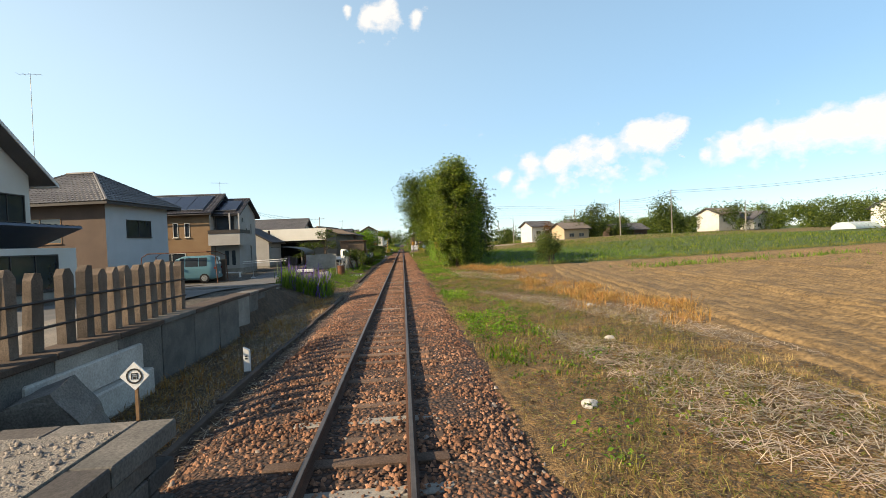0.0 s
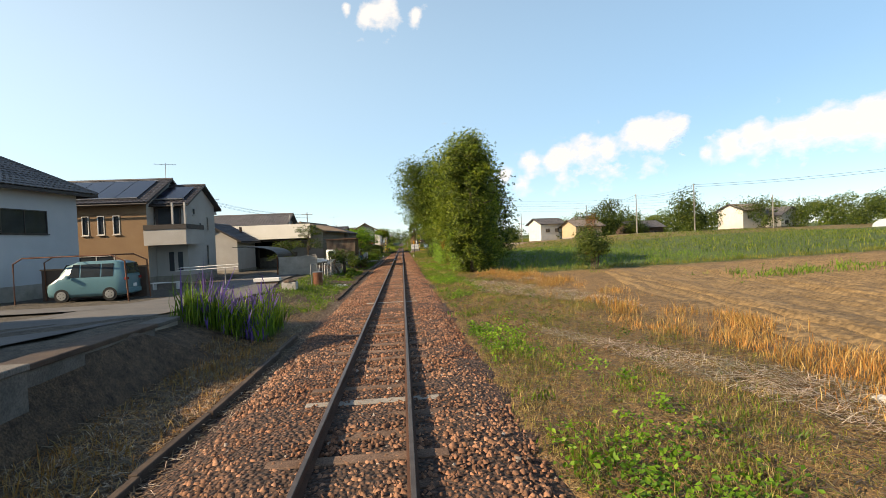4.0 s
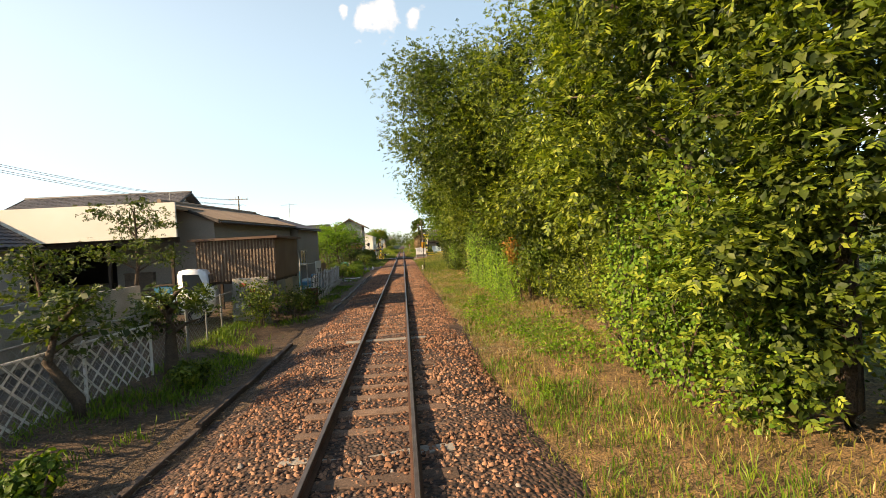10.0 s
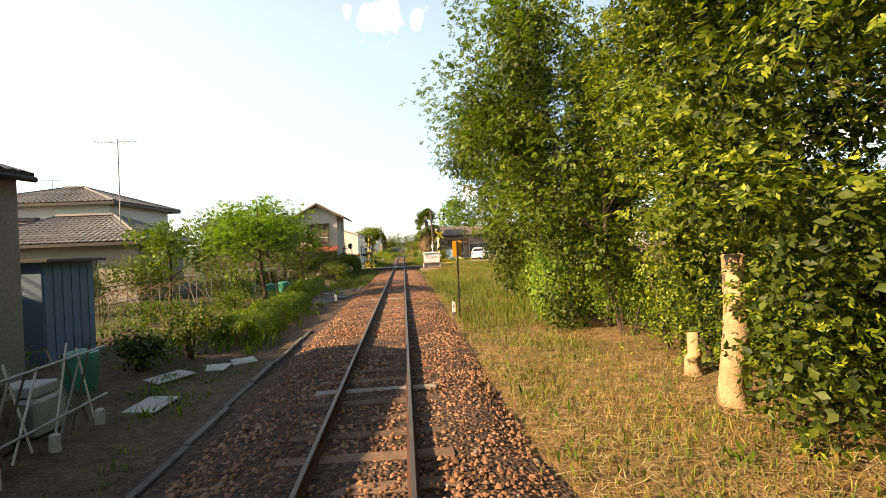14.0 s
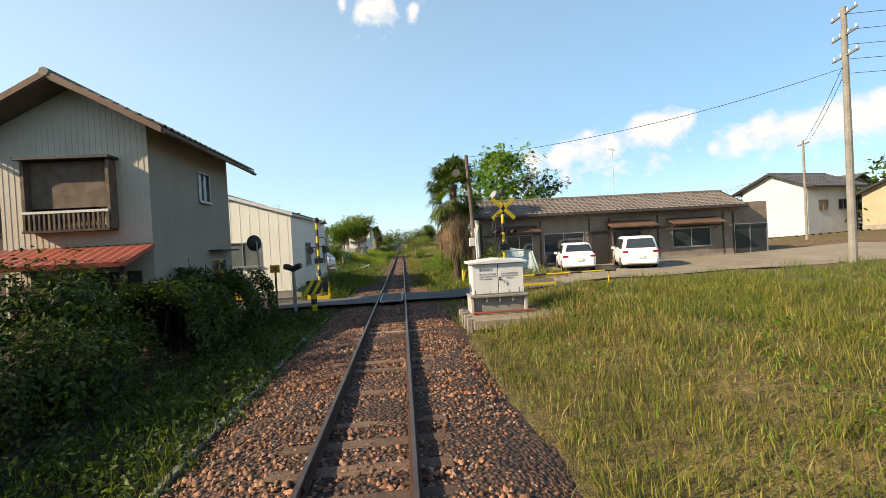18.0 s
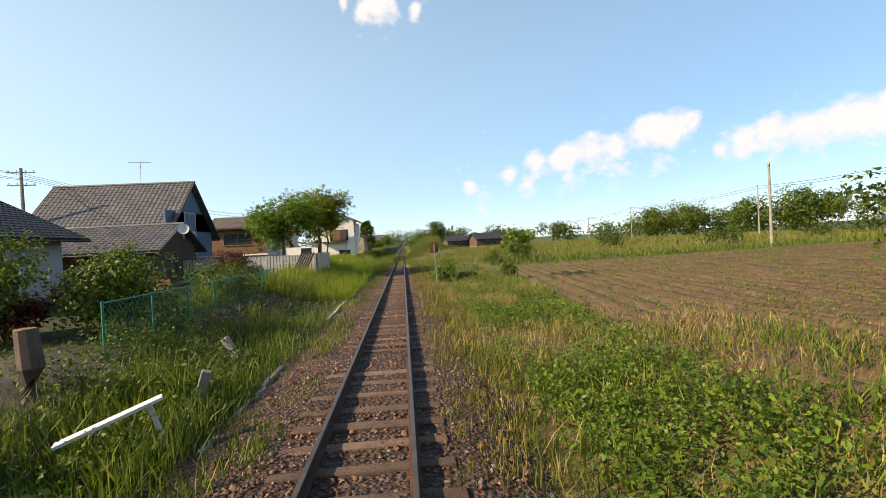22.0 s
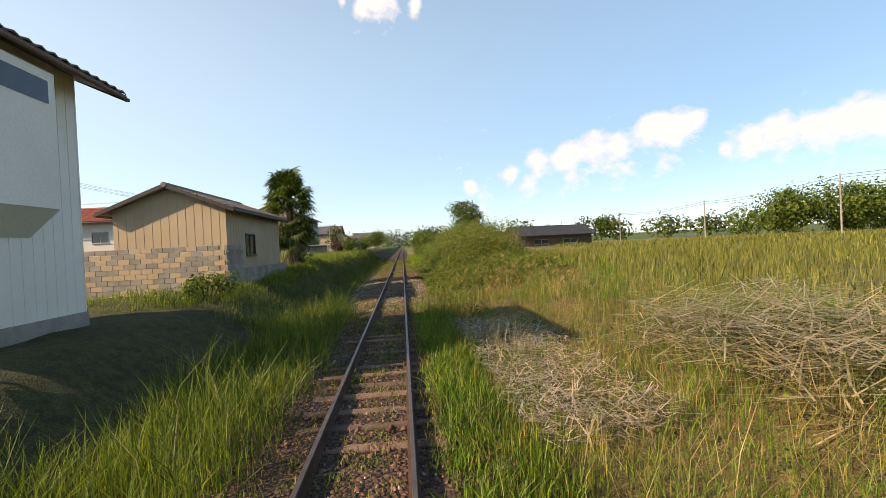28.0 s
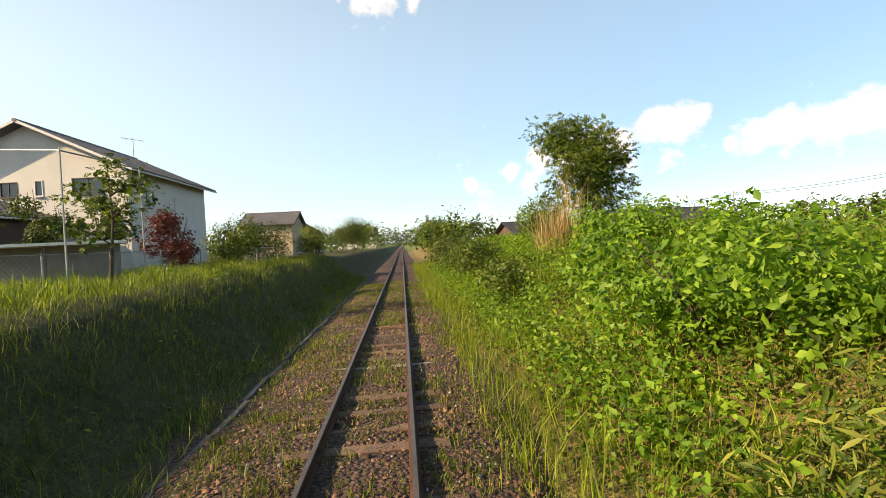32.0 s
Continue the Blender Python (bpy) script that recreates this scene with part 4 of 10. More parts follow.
def make_track():
    prof = [(-3.0, -0.40), (-2.25, -0.34), (-1.75, -0.2), (-1.1, -0.165), (-0.5, -0.175), (0.5, -0.175), (1.2, -0.175), (1.65, -0.19), (2.15, -0.36), (2.6, -0.42)]
    ys = np.concatenate([np.arange(-14, 300, 0.5), np.arange(300, 1200, 20)])
    rng = np.random.default_rng(5)
    V = []
    for y in ys:
        for k, (x, z) in enumerate(prof):
            j = rng.normal(0, 0.018) if 0 < k < len(prof) - 1 else 0
            w = 0.12 * math.sin(y * 0.7 + k) if k in (1, 8) else 0
            V.append((x + w, y, z + j))
    n = len(prof)
    F = [(i * n + k, i * n + k + 1, (i + 1) * n + k + 1, (i + 1) * n + k) for i in range(len(ys) - 1) for k in range(n - 1)]
    bed = mesh_from("track_bed", V, F, BALLAST, smooth=True)
    tagged(bed, "rusty brown ballast bed of a single railway line", "track bed", kind="structure")
    # rails: foot, web and head
    side = [(-0.062, -0.153), (0.062, -0.153), (0.062, -0.14), (0.014, -0.125), (0.009, -0.05), (0.030, -0.038), (0.032, -0.006), (-0.032, -0.006), (-0.030, -0.038), (-0.009, -0.05), (-0.014, -0.125), (-0.062, -0.14)]
    for s in (-1, 1):
        rail = part("rail", extrude_poly([(s * GAUGE + x, z) for x, z in side], 'y', -14, 1200), RAIL_SIDE)
        tagged(rail, "worn steel rail with rusty sides on timber sleepers", "rail", "running rails")
        head = extrude_poly([(s * GAUGE - 0.027, -0.0055), (s * GAUGE + 0.027, -0.0055), (s * GAUGE + 0.022, 0.0), (s * GAUGE - 0.022, 0.0)], 'y', -14, 1200)
        part("rail_head", head, RAIL_TOP, rail, "polished running surface")
        for k in range(-1, 11):
            y = k * 25 + 7.3
            bm = bmesh.new()
            for q in (-1, 1):
                box(bm, s * GAUGE + q * 0.03 - 0.012, s * GAUGE + q * 0.03 + 0.012, y - 0.28, y + 0.28, -0.115, -0.055)
            part("fishplate", bm, RAIL_SIDE, rail)
    # sleepers: one mesh in three wear states, each an object
    shapes = []
    for v in range(4):
        r = random.Random(v)
        bm = boxed(-1.03, 1.03, -0.1, 0.1, -0.28, -0.142, 0.012)
        for q in bm.verts:
            q.co.y += r.uniform(-0.012, 0.012)
            q.co.z += r.uniform(-0.008, 0.006)
        me = bpy.data.meshes.new("sleeper")
        bm.to_mesh(me)
        bm.free()
        me.materials.append(SLEEPER)
        shapes.append(me)
    pale = shapes[0].copy()
    pale.materials[0] = CONCRETE
    r = random.Random(4)
    for lo, hi in ((-10, 132), (132, 275)):
        line = thing("railway_sleepers", Matrix.Translation((0, lo, 0)), "weathered timber sleepers half sunk in rusty ballast", "sleepers", kind="structure")
        k, y = 0, lo
        while y < hi:
            me = pale if r.random() < 0.05 else shapes[k % 4]
            s = new("sleeper", me)
            s.parent = line
            s.location = (r.uniform(-0.05, 0.05), y - lo, r.uniform(-0.035, 0.006))
            s.rotation_euler = (0, 0, r.uniform(-0.025, 0.025))
            y += SLEEPER_STEP + r.uniform(-0.04, 0.04)
            k += 1


make_track()


def stones(name, label, mat, n, x0, x1, y0, y1, size, zf, seed):
    """Loose ballast: sharp little stones, each an uneven eight-sided lump."""
    rng = np.random.default_rng(seed)
    x, y = rng.uniform(x0, x1, n), rng.uniform(y0, y1, n)
    z = zf(x)
    ok = (np.abs(np.abs(x) - GAUGE) > 0.075)
    x, y, z = x[ok], y[ok], z[ok]
    n = len(x)
    q = np.array([(1, 0.1), (0.1, 0.8), (-0.9, 0.1), (-0.1, -0.8)])
    B = np.zeros((n, 6, 3))
    B[:, :4, :2] = q[None] * rng.uniform(0.7, 1.25, (n, 4, 1)) + rng.normal(0, 0.12, (n, 4, 2))
    B[:, :4, 2] = rng.uniform(-0.45, -0.1, (n, 4))
    B[:, 4] = np.array([0.35, 0.1, 0.55]) + rng.normal(0, 0.16, (n, 3))
    B[:, 5] = np.array([-0.35, -0.1, 0.5]) + rng.normal(0, 0.16, (n, 3))
    a = rng.uniform(0, math.tau, n)
    c, s = np.cos(a), np.sin(a)
    R = np.stack([np.stack([c, -s, 0 * a], 1), np.stack([s, c, 0 * a], 1), np.stack([0 * a, 0 * a, 0 * a + 1], 1)], 1)
    t = rng.uniform(-0.5, 0.5, n)
    ct, st = np.cos(t), np.sin(t)
    T = np.stack([np.stack([0 * t + 1, 0 * t, 0 * t], 1), np.stack([0 * t, ct, -st], 1), np.stack([0 * t, st, ct], 1)], 1)
    s = (size * np.clip(rng.lognormal(0, 0.32, n), 0.5, 1.9))[:, None, None]
    V = np.einsum('nij,nkj->nki', R @ T, B) * s * 0.5 + np.stack([x, y, z + size * 0.14 + rng.uniform(-0.01, 0.012, n)], 1)[:, None, :]
    f = np.array([(0, 1, 4), (1, 5, 4), (1, 2, 5), (2, 3, 5), (3, 4, 5), (3, 0, 4)])
    loops = (np.arange(n)[:, None, None] * 6 + f[None]).ravel()
    return stuff(name, raw_mesh(name, V.reshape(-1, 3), loops, np.full(6 * n, 3), mat), label, "ballast")


def bed_z(x):
    return np.interp(x, [-3.0, -2.25, -1.75, -1.1, -0.5, 0.5, 1.2, 1.65, 2.15, 2.6], [-0.40, -0.34, -0.2, -0.17, -0.175, -0.175, -0.175, -0.19, -0.36, -0.42])


stones("ballast", "angular rust-brown ballast stones between the rails", STONE, 58000, -2.15, 2.1, 0.2, 70, 0.062, bed_z, 11)
stones("ballast", "angular rust-brown ballast stones towards the crossing", STONE, 40000, -2.15, 2.1, 70, 128, 0.064, bed_z, 15)
stones("ballast", "angular brown ballast stones beyond the crossing", STONE_BROWN, 34000, -1.95, 1.9, 128, 285, 0.064, bed_z, 12)
stones("ballast", "pale grey ballast stones among the brown", STONE_GREY, 8000, -2.3, 2.2, -3, 285, 0.055, bed_z, 13)
stones("ballast", "fresh grey ballast heaped beside the rail", STONE_GREY, 3600, 0.75, 2.15, 192.5, 199.5, 0.055, lambda x: bed_z(x) + 0.05, 14)
stones("ballast", "grey ballast stones in the line past the outbuilding", STONE_GREY, 7000, -2.1, 1.8, 228, 246, 0.058, bed_z, 16)


# crossing: asphalt lane with steel guard bars between the rails
def make_crossing():
    xs = np.array(sorted([*np.arange(-60, -12, 4.0), *np.arange(-12, 8.51, 0.5), -GAUGE - 0.05, -GAUGE + 0.1, GAUGE - 0.1, GAUGE + 0.05]))
    V, F = [], []
    for x in xs:
        for k in range(7):
            y = 121.5 + 2.75 * k / 6 + 0.05 * x + (0.06 * math.sin(x * 1.7) if k in (0, 6) else 0)
            z = gz(x, y) + 0.04
            if abs(x) < 1.7:
                z = -0.012
            V.append((x, y, z))
    for i in range(len(xs) - 1):
        for k in range(6):
            a, b = xs[i], xs[i + 1]
            if any(a < s * GAUGE < b for s in (-1, 1)) or -0.41 < (a + b) / 2 < 0.41:
                continue
            F.append((i * 7 + k, (i + 1) * 7 + k, (i + 1) * 7 + k + 1, i * 7 + k + 1))
    road = mesh_from("road", V, F, ASPHALT)
    tagged(road, "narrow worn asphalt lane over the level crossing", "road", kind="structure")
    V, F = [], []
    for i in range(40):
        for k in range(13):
            x = 7.5 + i * 0.6
            y = 121.9 + 0.05 * x + k * 0.7 + 0.25 * math.sin(x * 0.9) * (k == 0)
            V.append((x, y, gz(x, y) + 0.035 + (0.03 if i else 0)))
    F = [(i * 13 + k, (i + 1) * 13 + k, (i + 1) * 13 + k + 1, i * 13 + k + 1) for i in range(39) for k in range(12)]
    tagged(mesh_from("forecourt", V, F, YARD, smooth=True), "pale trodden gravel forecourt before the row house", "yard", kind="structure")
    t = thing("crossing_guard", Matrix.Translation((0, 121.35, 0)), "pale bent steel guard bars between the rails", "guard rail")
    for s in (-1, 1):
        x = s * (GAUGE - 0.13)
        part("guard_bar", tubed([(x - s * 0.14, -0.25, 0.0), (x, 0.0, 0.02), (x, 2.9, 0.02), (x - s * 0.14, 3.1, 0.0)], 0.03, 8), STEEL, t)
    part("end_bar", boxed(-0.40, 0.40, -0.04, 0.04, -0.01, 0.03), STEEL, t)
    part("panel", boxed(-0.40, 0.40, 0.05, 2.85, -0.05, 0.012), ASPHALT, t)


make_crossing()


# low kerb lines along the west side of the ballast
def kerb_line(x, y0, y1, mat, h, step, label, seed, wob=0.05):
    r = random.Random(seed)
    line = thing("trackside_kerb", Matrix.Translation((x, y0, gz(x, y0))), label, "kerb", kind="structure")
    me = bpy.data.meshes.new("kerb_stone")
    bm = boxed(-0.055, 0.055, 0.008, step - 0.008, -0.25, h, 0.012)
    bm.to_mesh(me)
    bm.free()
    me.materials.append(mat)
    y = 0.0
    while y < y1 - y0:
        o = new("kerb_stone", me)
        o.parent = line
        o.location = (r.uniform(-wob, wob), y, r.uniform(-0.03, 0.02))
        o.rotation_euler = (r.uniform(-0.01, 0.01), 0, r.uniform(-0.02, 0.02))
        y += step


kerb_line(-2.55, -2, 21, WOOD_DARK, 0.14, 2.0, "old timber edge of a lifted siding", 1)
kerb_line(-2.65, 31, 52, WOOD_DARK, 0.1, 2.0, "dark timber edging half buried in dirt", 2)
kerb_line(-2.55, 60, 84, CONCRETE_DARK, 0.08, 1.5, "dark low edging beside the ballast", 3)
kerb_line(-2.35, 98, 119.5, CONCRETE, 0.08, 1.5, "pale concrete edging with weeds over it", 4)
kerb_line(-2.25, 126, 152, CONCRETE, 0.06, 1.5, "pale concrete edging beside the ballast", 5)
kerb_line(-2.35, 160, 166, CONCRETE_PALE, 0.1, 1.5, "short run of pale concrete edging", 7)
kerb_line(-2.35, 224, 292, CONCRETE_DARK, 0.06, 1.5, "mossy concrete edging at the foot of the grass bank", 6)

# ---- west side: houses and sheds ----
building("white_house", "white two-storey gabled house with dark window frames", -24, -15.0, 13.2, 19.3, 0.7, 5.35, 7.9, 'x', PLASTER_WHITE, TILE_GREY,
         [('E', 3.2, 3.05, 2.6, 1.15, {"frame": TRIM_DARK, "split": 2}), ('E', 2.6, 0.2, 2.6, 1.3, {"frame": TRIM_DARK})], over=0.6, gover=0.75, trim=TRIM_WHITE)
building("white_house_veranda", "low veranda with blue-grey tile roof", -14.9, -13.2, 12.5, 19.2, 0.7, 2.65, 3.45, '-y', PLASTER_WHITE, TILE_BLUE, [('E', 1.0, 0.3, 4.6, 1.4, {"frame": TRIM_DARK, "split": 3})], over=0.15, gover=0.2, shape="lean")
# south wall in dark brown stands for the shade of its balcony recess
building("hip_roof_house", "pale blue two-storey house with grey hipped tile roof", -27.2, -18.6, 31.9, 38.4, 0.6, 5.75, 8.2, 'x', {'S': PLASTER_DKBROWN, 'E': PLASTER_BLUE, 'N': PLASTER_BLUE, 'W': PLASTER_BLUE}, TILE_GREY,
         [('E', 1.9, 2.9, 2.6, 1.25, {"frame": TRIM_DARK}), ('S', 2.5, 2.6, 3.0, 1.7, {"frame": WOOD_TAN})], over=0.75, shape="hip", turn=-8)
building("solar_house", "brown and grey two-storey house with solar panels on its roof", -27, -16.8, 42.6, 49.2, 0.3, 5.6, 7.6, 'x', {'S': PLASTER_BROWN, 'E': PLASTER_GREY, 'N': PLASTER_BROWN, 'W': PLASTER_BROWN}, TILE_DARK,
         [('S', 4.4, 3.3, 0.45, 1.3, {"frame": TRIM_WHITE, "split": 0}), ('S', 6.0, 3.3, 0.45, 1.3, {"frame": TRIM_WHITE, "split": 0}), ('S', 7.0, 3.3, 0.45, 1.3, {"frame": TRIM_WHITE, "split": 0}), ('S', 8.0, 3.3, 0.45, 1.3, {"frame": TRIM_WHITE, "split": 0}), ('S', 5.6, 0.7, 2.4, 1.2, {"frame": TRIM_WHITE})], over=0.5, gover=0.3)
building("solar_house_wing", "grey gabled wing with a balcony of the solar house", -16.75, -14.6, 43.6, 48.6, 0.3, 5.5, 7.1, 'x', PLASTER_GREY, TILE_DARK,
         [('E', 0.9, 4.6, 0.5, 0.5, {"split": 0}), ('E', 2.0, 3.6, 0.4, 0.5, {"split": 0}), ('E', 3.4, 3.5, 0.35, 1.1, {"split": 0}), ('E', 3.2, 0.8, 0.35, 1.6, {"split": 0})], over=0.6, gover=0.35)
building("warehouse", "long grey mortar warehouse with tan sheet roof", -12.6, -7.65, 63.4, 73.0, -0.1, 3.85, 4.85, 'y', MORTAR_GREY, SHEET_TAN,
         [('E', 5.9, 1.35, 1.3, 1.1, {"frame": TRIM_DARK}), ('E', 2.2, 1.35, 1.2, 1.1, {"frame": TRIM_DARK})], over=0.35, gover=0.2, flat=True, tile=0.2, category="warehouse", turn=-8)
building("warehouse_annex", "grey mortar annex with dark roof edge", -12.4, -6.2, 73.35, 77.4, -0.1, 3.7, 4.7, 'y', MORTAR_GREY, TILE_DARK,
         [('E', 0.25, 1.35, 1.1, 1.05, {"frame": TRIM_ALU, "split": 1})], over=0.2, gover=0.1, flat=True, tile=0.2, category="warehouse", turn=-9)
building("garden_house", "low house with grey hipped tile roof behind the garden", -22, -13.6, 95.0, 100.2, -0.1, 3.1, 4.7, 'x', PLASTER_SAND, TILE_GREY, [('S', 5.4, 0.5, 0.9, 1.9, {"frame": TRIM_DARK, "split": 0}), ('E', 1.0, 0.8, 1.6, 1.4)], over=0.7, shape="hip")
building("garden_house_upper", "cream two-storey house with grey hipped roof behind the garden", -27, -18.1, 100.4, 108, -0.1, 5.85, 7.3, 'x', PLASTER_WHITE, TILE_GREY, [('S', 5.6, 4.0, 2.2, 1.2, {"frame": WOOD_TAN}), ('E', 1.0, 4.3, 1.3, 0.8, {"frame": TRIM_ALU})], over=0.7, shape="hip")
building("crossing_house", "cream two-storey house with corrugated gable and tiled roof", -9.3, -5.75, 115.0, 120.5, 0.0, 5.28, 6.6, 'y', {'S': METAL_CREAM, 'E': PLASTER_SAND, 'N': PLASTER_SAND, 'W': PLASTER_SAND}, TILE_BROWN,
         [('E', 2.9, 3.95, 0.9, 0.95), ('S', 0.75, 3.2, 1.6, 1.25, {"frame": WOOD_GREY}), ('E', 3.6, 1.3, 1.3, 0.8)], over=0.75, gover=0.8, ribs=0.14, ribsides="S", trim=METAL_RUST)
building("white_shed", "white metal-clad workshop with low gable", -11.1, -4.85, 126.3, 136.6, 0.0, 4.0, 4.95, 'y', METAL_WHITE, TILE_DARK,
         [('S', 3.0, 1.55, 1.75, 1.2, {"frame": TRIM_ALU, "glass": GLASS_GREY}), ('S', 0.6, 1.6, 1.3, 1.2, {"frame": TRIM_ALU, "glass": GLASS_GREY}), ('E', 3.15, 1.35, 1.5, 1.3, {"frame": TRIM_ALU, "glass": GLASS_GREY}), ('E', 6.2, 1.35, 1.3, 1.3, {"frame": TRIM_ALU, "glass": GLASS_GREY}), ('E', 8.75, 1.3, 1.0, 1.2, {"frame": TRIM_ALU, "glass": GLASS_GREY})],
         over=0.12, gover=0.1, flat=True, tile=0.3, ribs=0.45, category="workshop", trim=TRIM_WHITE)
building("dark_roof_house", "low house with wide dark grey tile gable", -24, -16.2, 158.3, 167, 0.4, 3.3, 5.7, 'y', PLASTER_GREY, TILE_DARK, [('S', 1, 0.4, 2, 1.8), ('S', 5.5, 0.4, 1.8, 1.9)], over=0.9, gover=0.7)
building("blue_house", "blue-walled house with steep grey tile roof", -25.8, -16.2, 177.5, 185.5, 0.4, 3.6, 8.0, 'x', {'S': BLUE_SIDING, 'E': BLUE_SIDING, 'N': BLUE_SIDING, 'W': BLUE_SIDING}, TILE_GREY,
         [('E', 2.2, 0.8, 2.6, 1.3, {"frame": TRIM_WHITE, "split": 2}), ('E', 2.9, 3.5, 2.0, 1.8, {"frame": TRIM_WHITE})], over=0.7, gover=0.45)
building("blue_house_porch", "low brown-walled wing with tiled roof", -25, -14.2, 172.0, 177.3, 0.4, 2.6, 4.3, 'x', PLASTER_DKBROWN, TILE_GREY, [('E', 1.2, 0.6, 1.4, 1.6, {"frame": WOOD_TAN})], over=0.7, gover=0.5)
building("balcony_house", "two-storey house with lit wooden balcony and tiled roof", -20.5, -14.5, 196, 202, 0.6, 5.0, 6.3, 'x', {'S': WOOD_TAN, 'E': PLASTER_GREY, 'N': PLASTER_GREY, 'W': PLASTER_GREY}, TILE_BROWN, [('S', 1.5, 2.6, 3, 1.3, {"frame": WOOD_TAN})], over=0.7, gover=0.4)
building("white_plank_house", "white plank-clad two-storey house with brown roof", -12.0, -7.0, 217.3, 222.0, 0.8, 6.3, 7.75, 'y', METAL_WHITE, TILE_BROWN,
         [('S', 1.3, 2.75, 2.8, 1.65, {"frame": TRIM_DARK}), ('S', 2.6, 0.5, 1.7, 0.75, {"frame": TRIM_DARK, "glass": GLASS}), ('E', 1.0, 4.0, 1.2, 0.5, {"frame": TRIM_DARK})], over=0.8, gover=0.65, ribs=0.3, trim=METAL_RUST)
building("white_lean_to", "low white annex with brown lean-to roof", -17.5, -12.7, 217.6, 221.5, 0.8, 2.8, 3.9, 'y', METAL_WHITE, TILE_BROWN, [('S', 2.2, 0.9, 1.6, 0.9, {"frame": TRIM_DARK})], over=0.4, gover=0.3, shape="lean")
building("tan_shed", "tan plastered outbuilding with low gable", -11.0, -6.6, 230.2, 238.5, 0.9, 4.05, 5.05, 'y', PLASTER_TAN, TILE_BROWN,
         [('E', 2.3, 1.3, 1.4, 1.0, {"frame": TRIM_DARK})], over=0.45, gover=0.35, ribs=0.33, category="outbuilding")
building("cream_house", "cream two-storey house with grey tiled gable", -25.4, -14.8, 289.0, 299.5, 1.5, 7.3, 10.1, 'y', PLASTER_WHITE, TILE_GREY, [('S', 7.6, 4.6, 1.7, 0.95, {"frame": TRIM_DARK}), ('S', 3.8, 4.6, 0.9, 0.85, {"frame": TRIM_DARK}), ('S', 5.6, 4.6, 0.45, 0.9, {"frame": TRIM_WHITE, "split": 0}), ('S', 9.0, 2.2, 1.2, 1.0, {"frame": TRIM_DARK}), ('E', 1.2, 3.9, 1.6, 1.1, {"frame": TRIM_WHITE})], over=0.65, gover=0.7, trim=TRIM_WHITE)
building("brown_annex", "low brown-walled annex with grey tiled gable", -25.0, -18.6, 282.5, 288.0, 1.5, 4.6, 6.0, 'y', PLASTER_DKBROWN, TILE_GREY, [('S', 2.4, 1.0, 1.7, 1.3, {"frame": TRIM_WHITE})], over=0.5, gover=0.5, trim=TRIM_WHITE)
building("red_roof_house", "low house with a red metal roof", -20, -14.5, 345, 353, 1.6, 5, 7, 'y', PLASTER_TAN, TILE_RED, [], over=0.5)
building("far_grey_house", "grey-roofed house beyond the bank", -22, -15, 330, 338, 1.6, 6, 8, 'x', PLASTER_TAN, TILE_GREY, [], over=0.5)

# ---- east side ----
_, ROW_FACES = building("row_house", "long low row house with brown tile roof behind parked cars", 5.35, 22.0, 131.3, 135.1, 0.3, 3.5, 4.55, 'x', {'S': WOOD_TAUPE, 'E': PLASTER_WHITE, 'N': WOOD_TAUPE, 'W': PLASTER_WHITE}, TILE_BROWN,
         [('S', 1.6, 0.8, 1.7, 1.3), ('S', 4.0, 0.1, 2.6, 2.0), ('S', 8.5, 0.2, 1.8, 2.0, {"frame": TRIM_DARK}), ('S', 12.4, 0.8, 2.6, 1.2), ('S', 16.5, 0.1, 2.4, 2.0), ('W', 1.3, 1.15, 1.2, 0.75, {"frame": WOOD_GREY})], over=0.7, gover=0.45)
for u0, u1 in ((1.1, 3.6), (8.0, 11.0), (12.0, 15.4)):
    aw = part("awning", extrude_poly([(-1.0, 2.25), (0.0, 2.6), (0.0, 2.66), (-1.0, 2.31)], 'x', u0, u1), METAL_RUST, ROW_FACES['S'], "thin sheet awning over the windows")
    for u in (u0 + 0.1, u1 - 0.15):
        part("awning_strut", tubed([(u, -0.01, 1.9), (u, -0.92, 2.27)], 0.02, 6), WOOD_DARK, aw)
for u in (0.05, 3.75, 6.9, 8.2, 11.4, 15.8, 16.5):
    part("wall_post", boxed(u, u + 0.1, -0.035, -0.004, 0.0, 2.9), WOOD_DARK, ROW_FACES['S'])
for a, b in ((0.16, 3.74), (8.31, 11.39), (11.51, 15.79)):
    part("wall_band", boxed(a, b, -0.025, -0.004, 2.06, 2.16), WOOD_DARK, ROW_FACES['S'])
part("door", boxed(7.05, 8.15, -0.05, -0.004, 0.0, 2.15, 0.01), TRIM_DARK, ROW_FACES['S'], "dark recessed entrance door")
pipe = thing("rain_pipe", Matrix.Translation((5.2, 135.2, 0.2)), "copper-brown rain pipe at the row house corner", "pipe")
part("pipe", tubed([(0, 0, -0.2), (0, 0, 2.7), (0, 0.3, 2.85)], 0.045, 8), RUST, pipe)
for z in (0.9, 2.2):
    part("clip", boxed(-0.06, 0.06, -0.06, 0.06, z, z + 0.04), STEEL, pipe)

# ---- trees ----
def grove_tree(x, y, h, sp, seed, mat, leaves, leaf, label, low=0.08, clumps=34, r=0.95, wide=0.55, lean=(0, 0), name="tree"):
    """A tree of the dense grove: foliage from the ground up in overlapping clumps."""
    rng = np.random.default_rng(seed)
    root = thing(name, Matrix.Translation((x, y, gz(x, y))), label, "tree", "trackside grove")
    bm = bmesh.new()
    limbs(bm, rng, (0, 0, 0), h * 0.88, 0.11 if y > 66 else 0.16, sp * 0.8, 9, 0.25)
    part("trunk", bm, BARK, root, smooth=True)
    f = rng.uniform(low, 0.95, clumps)
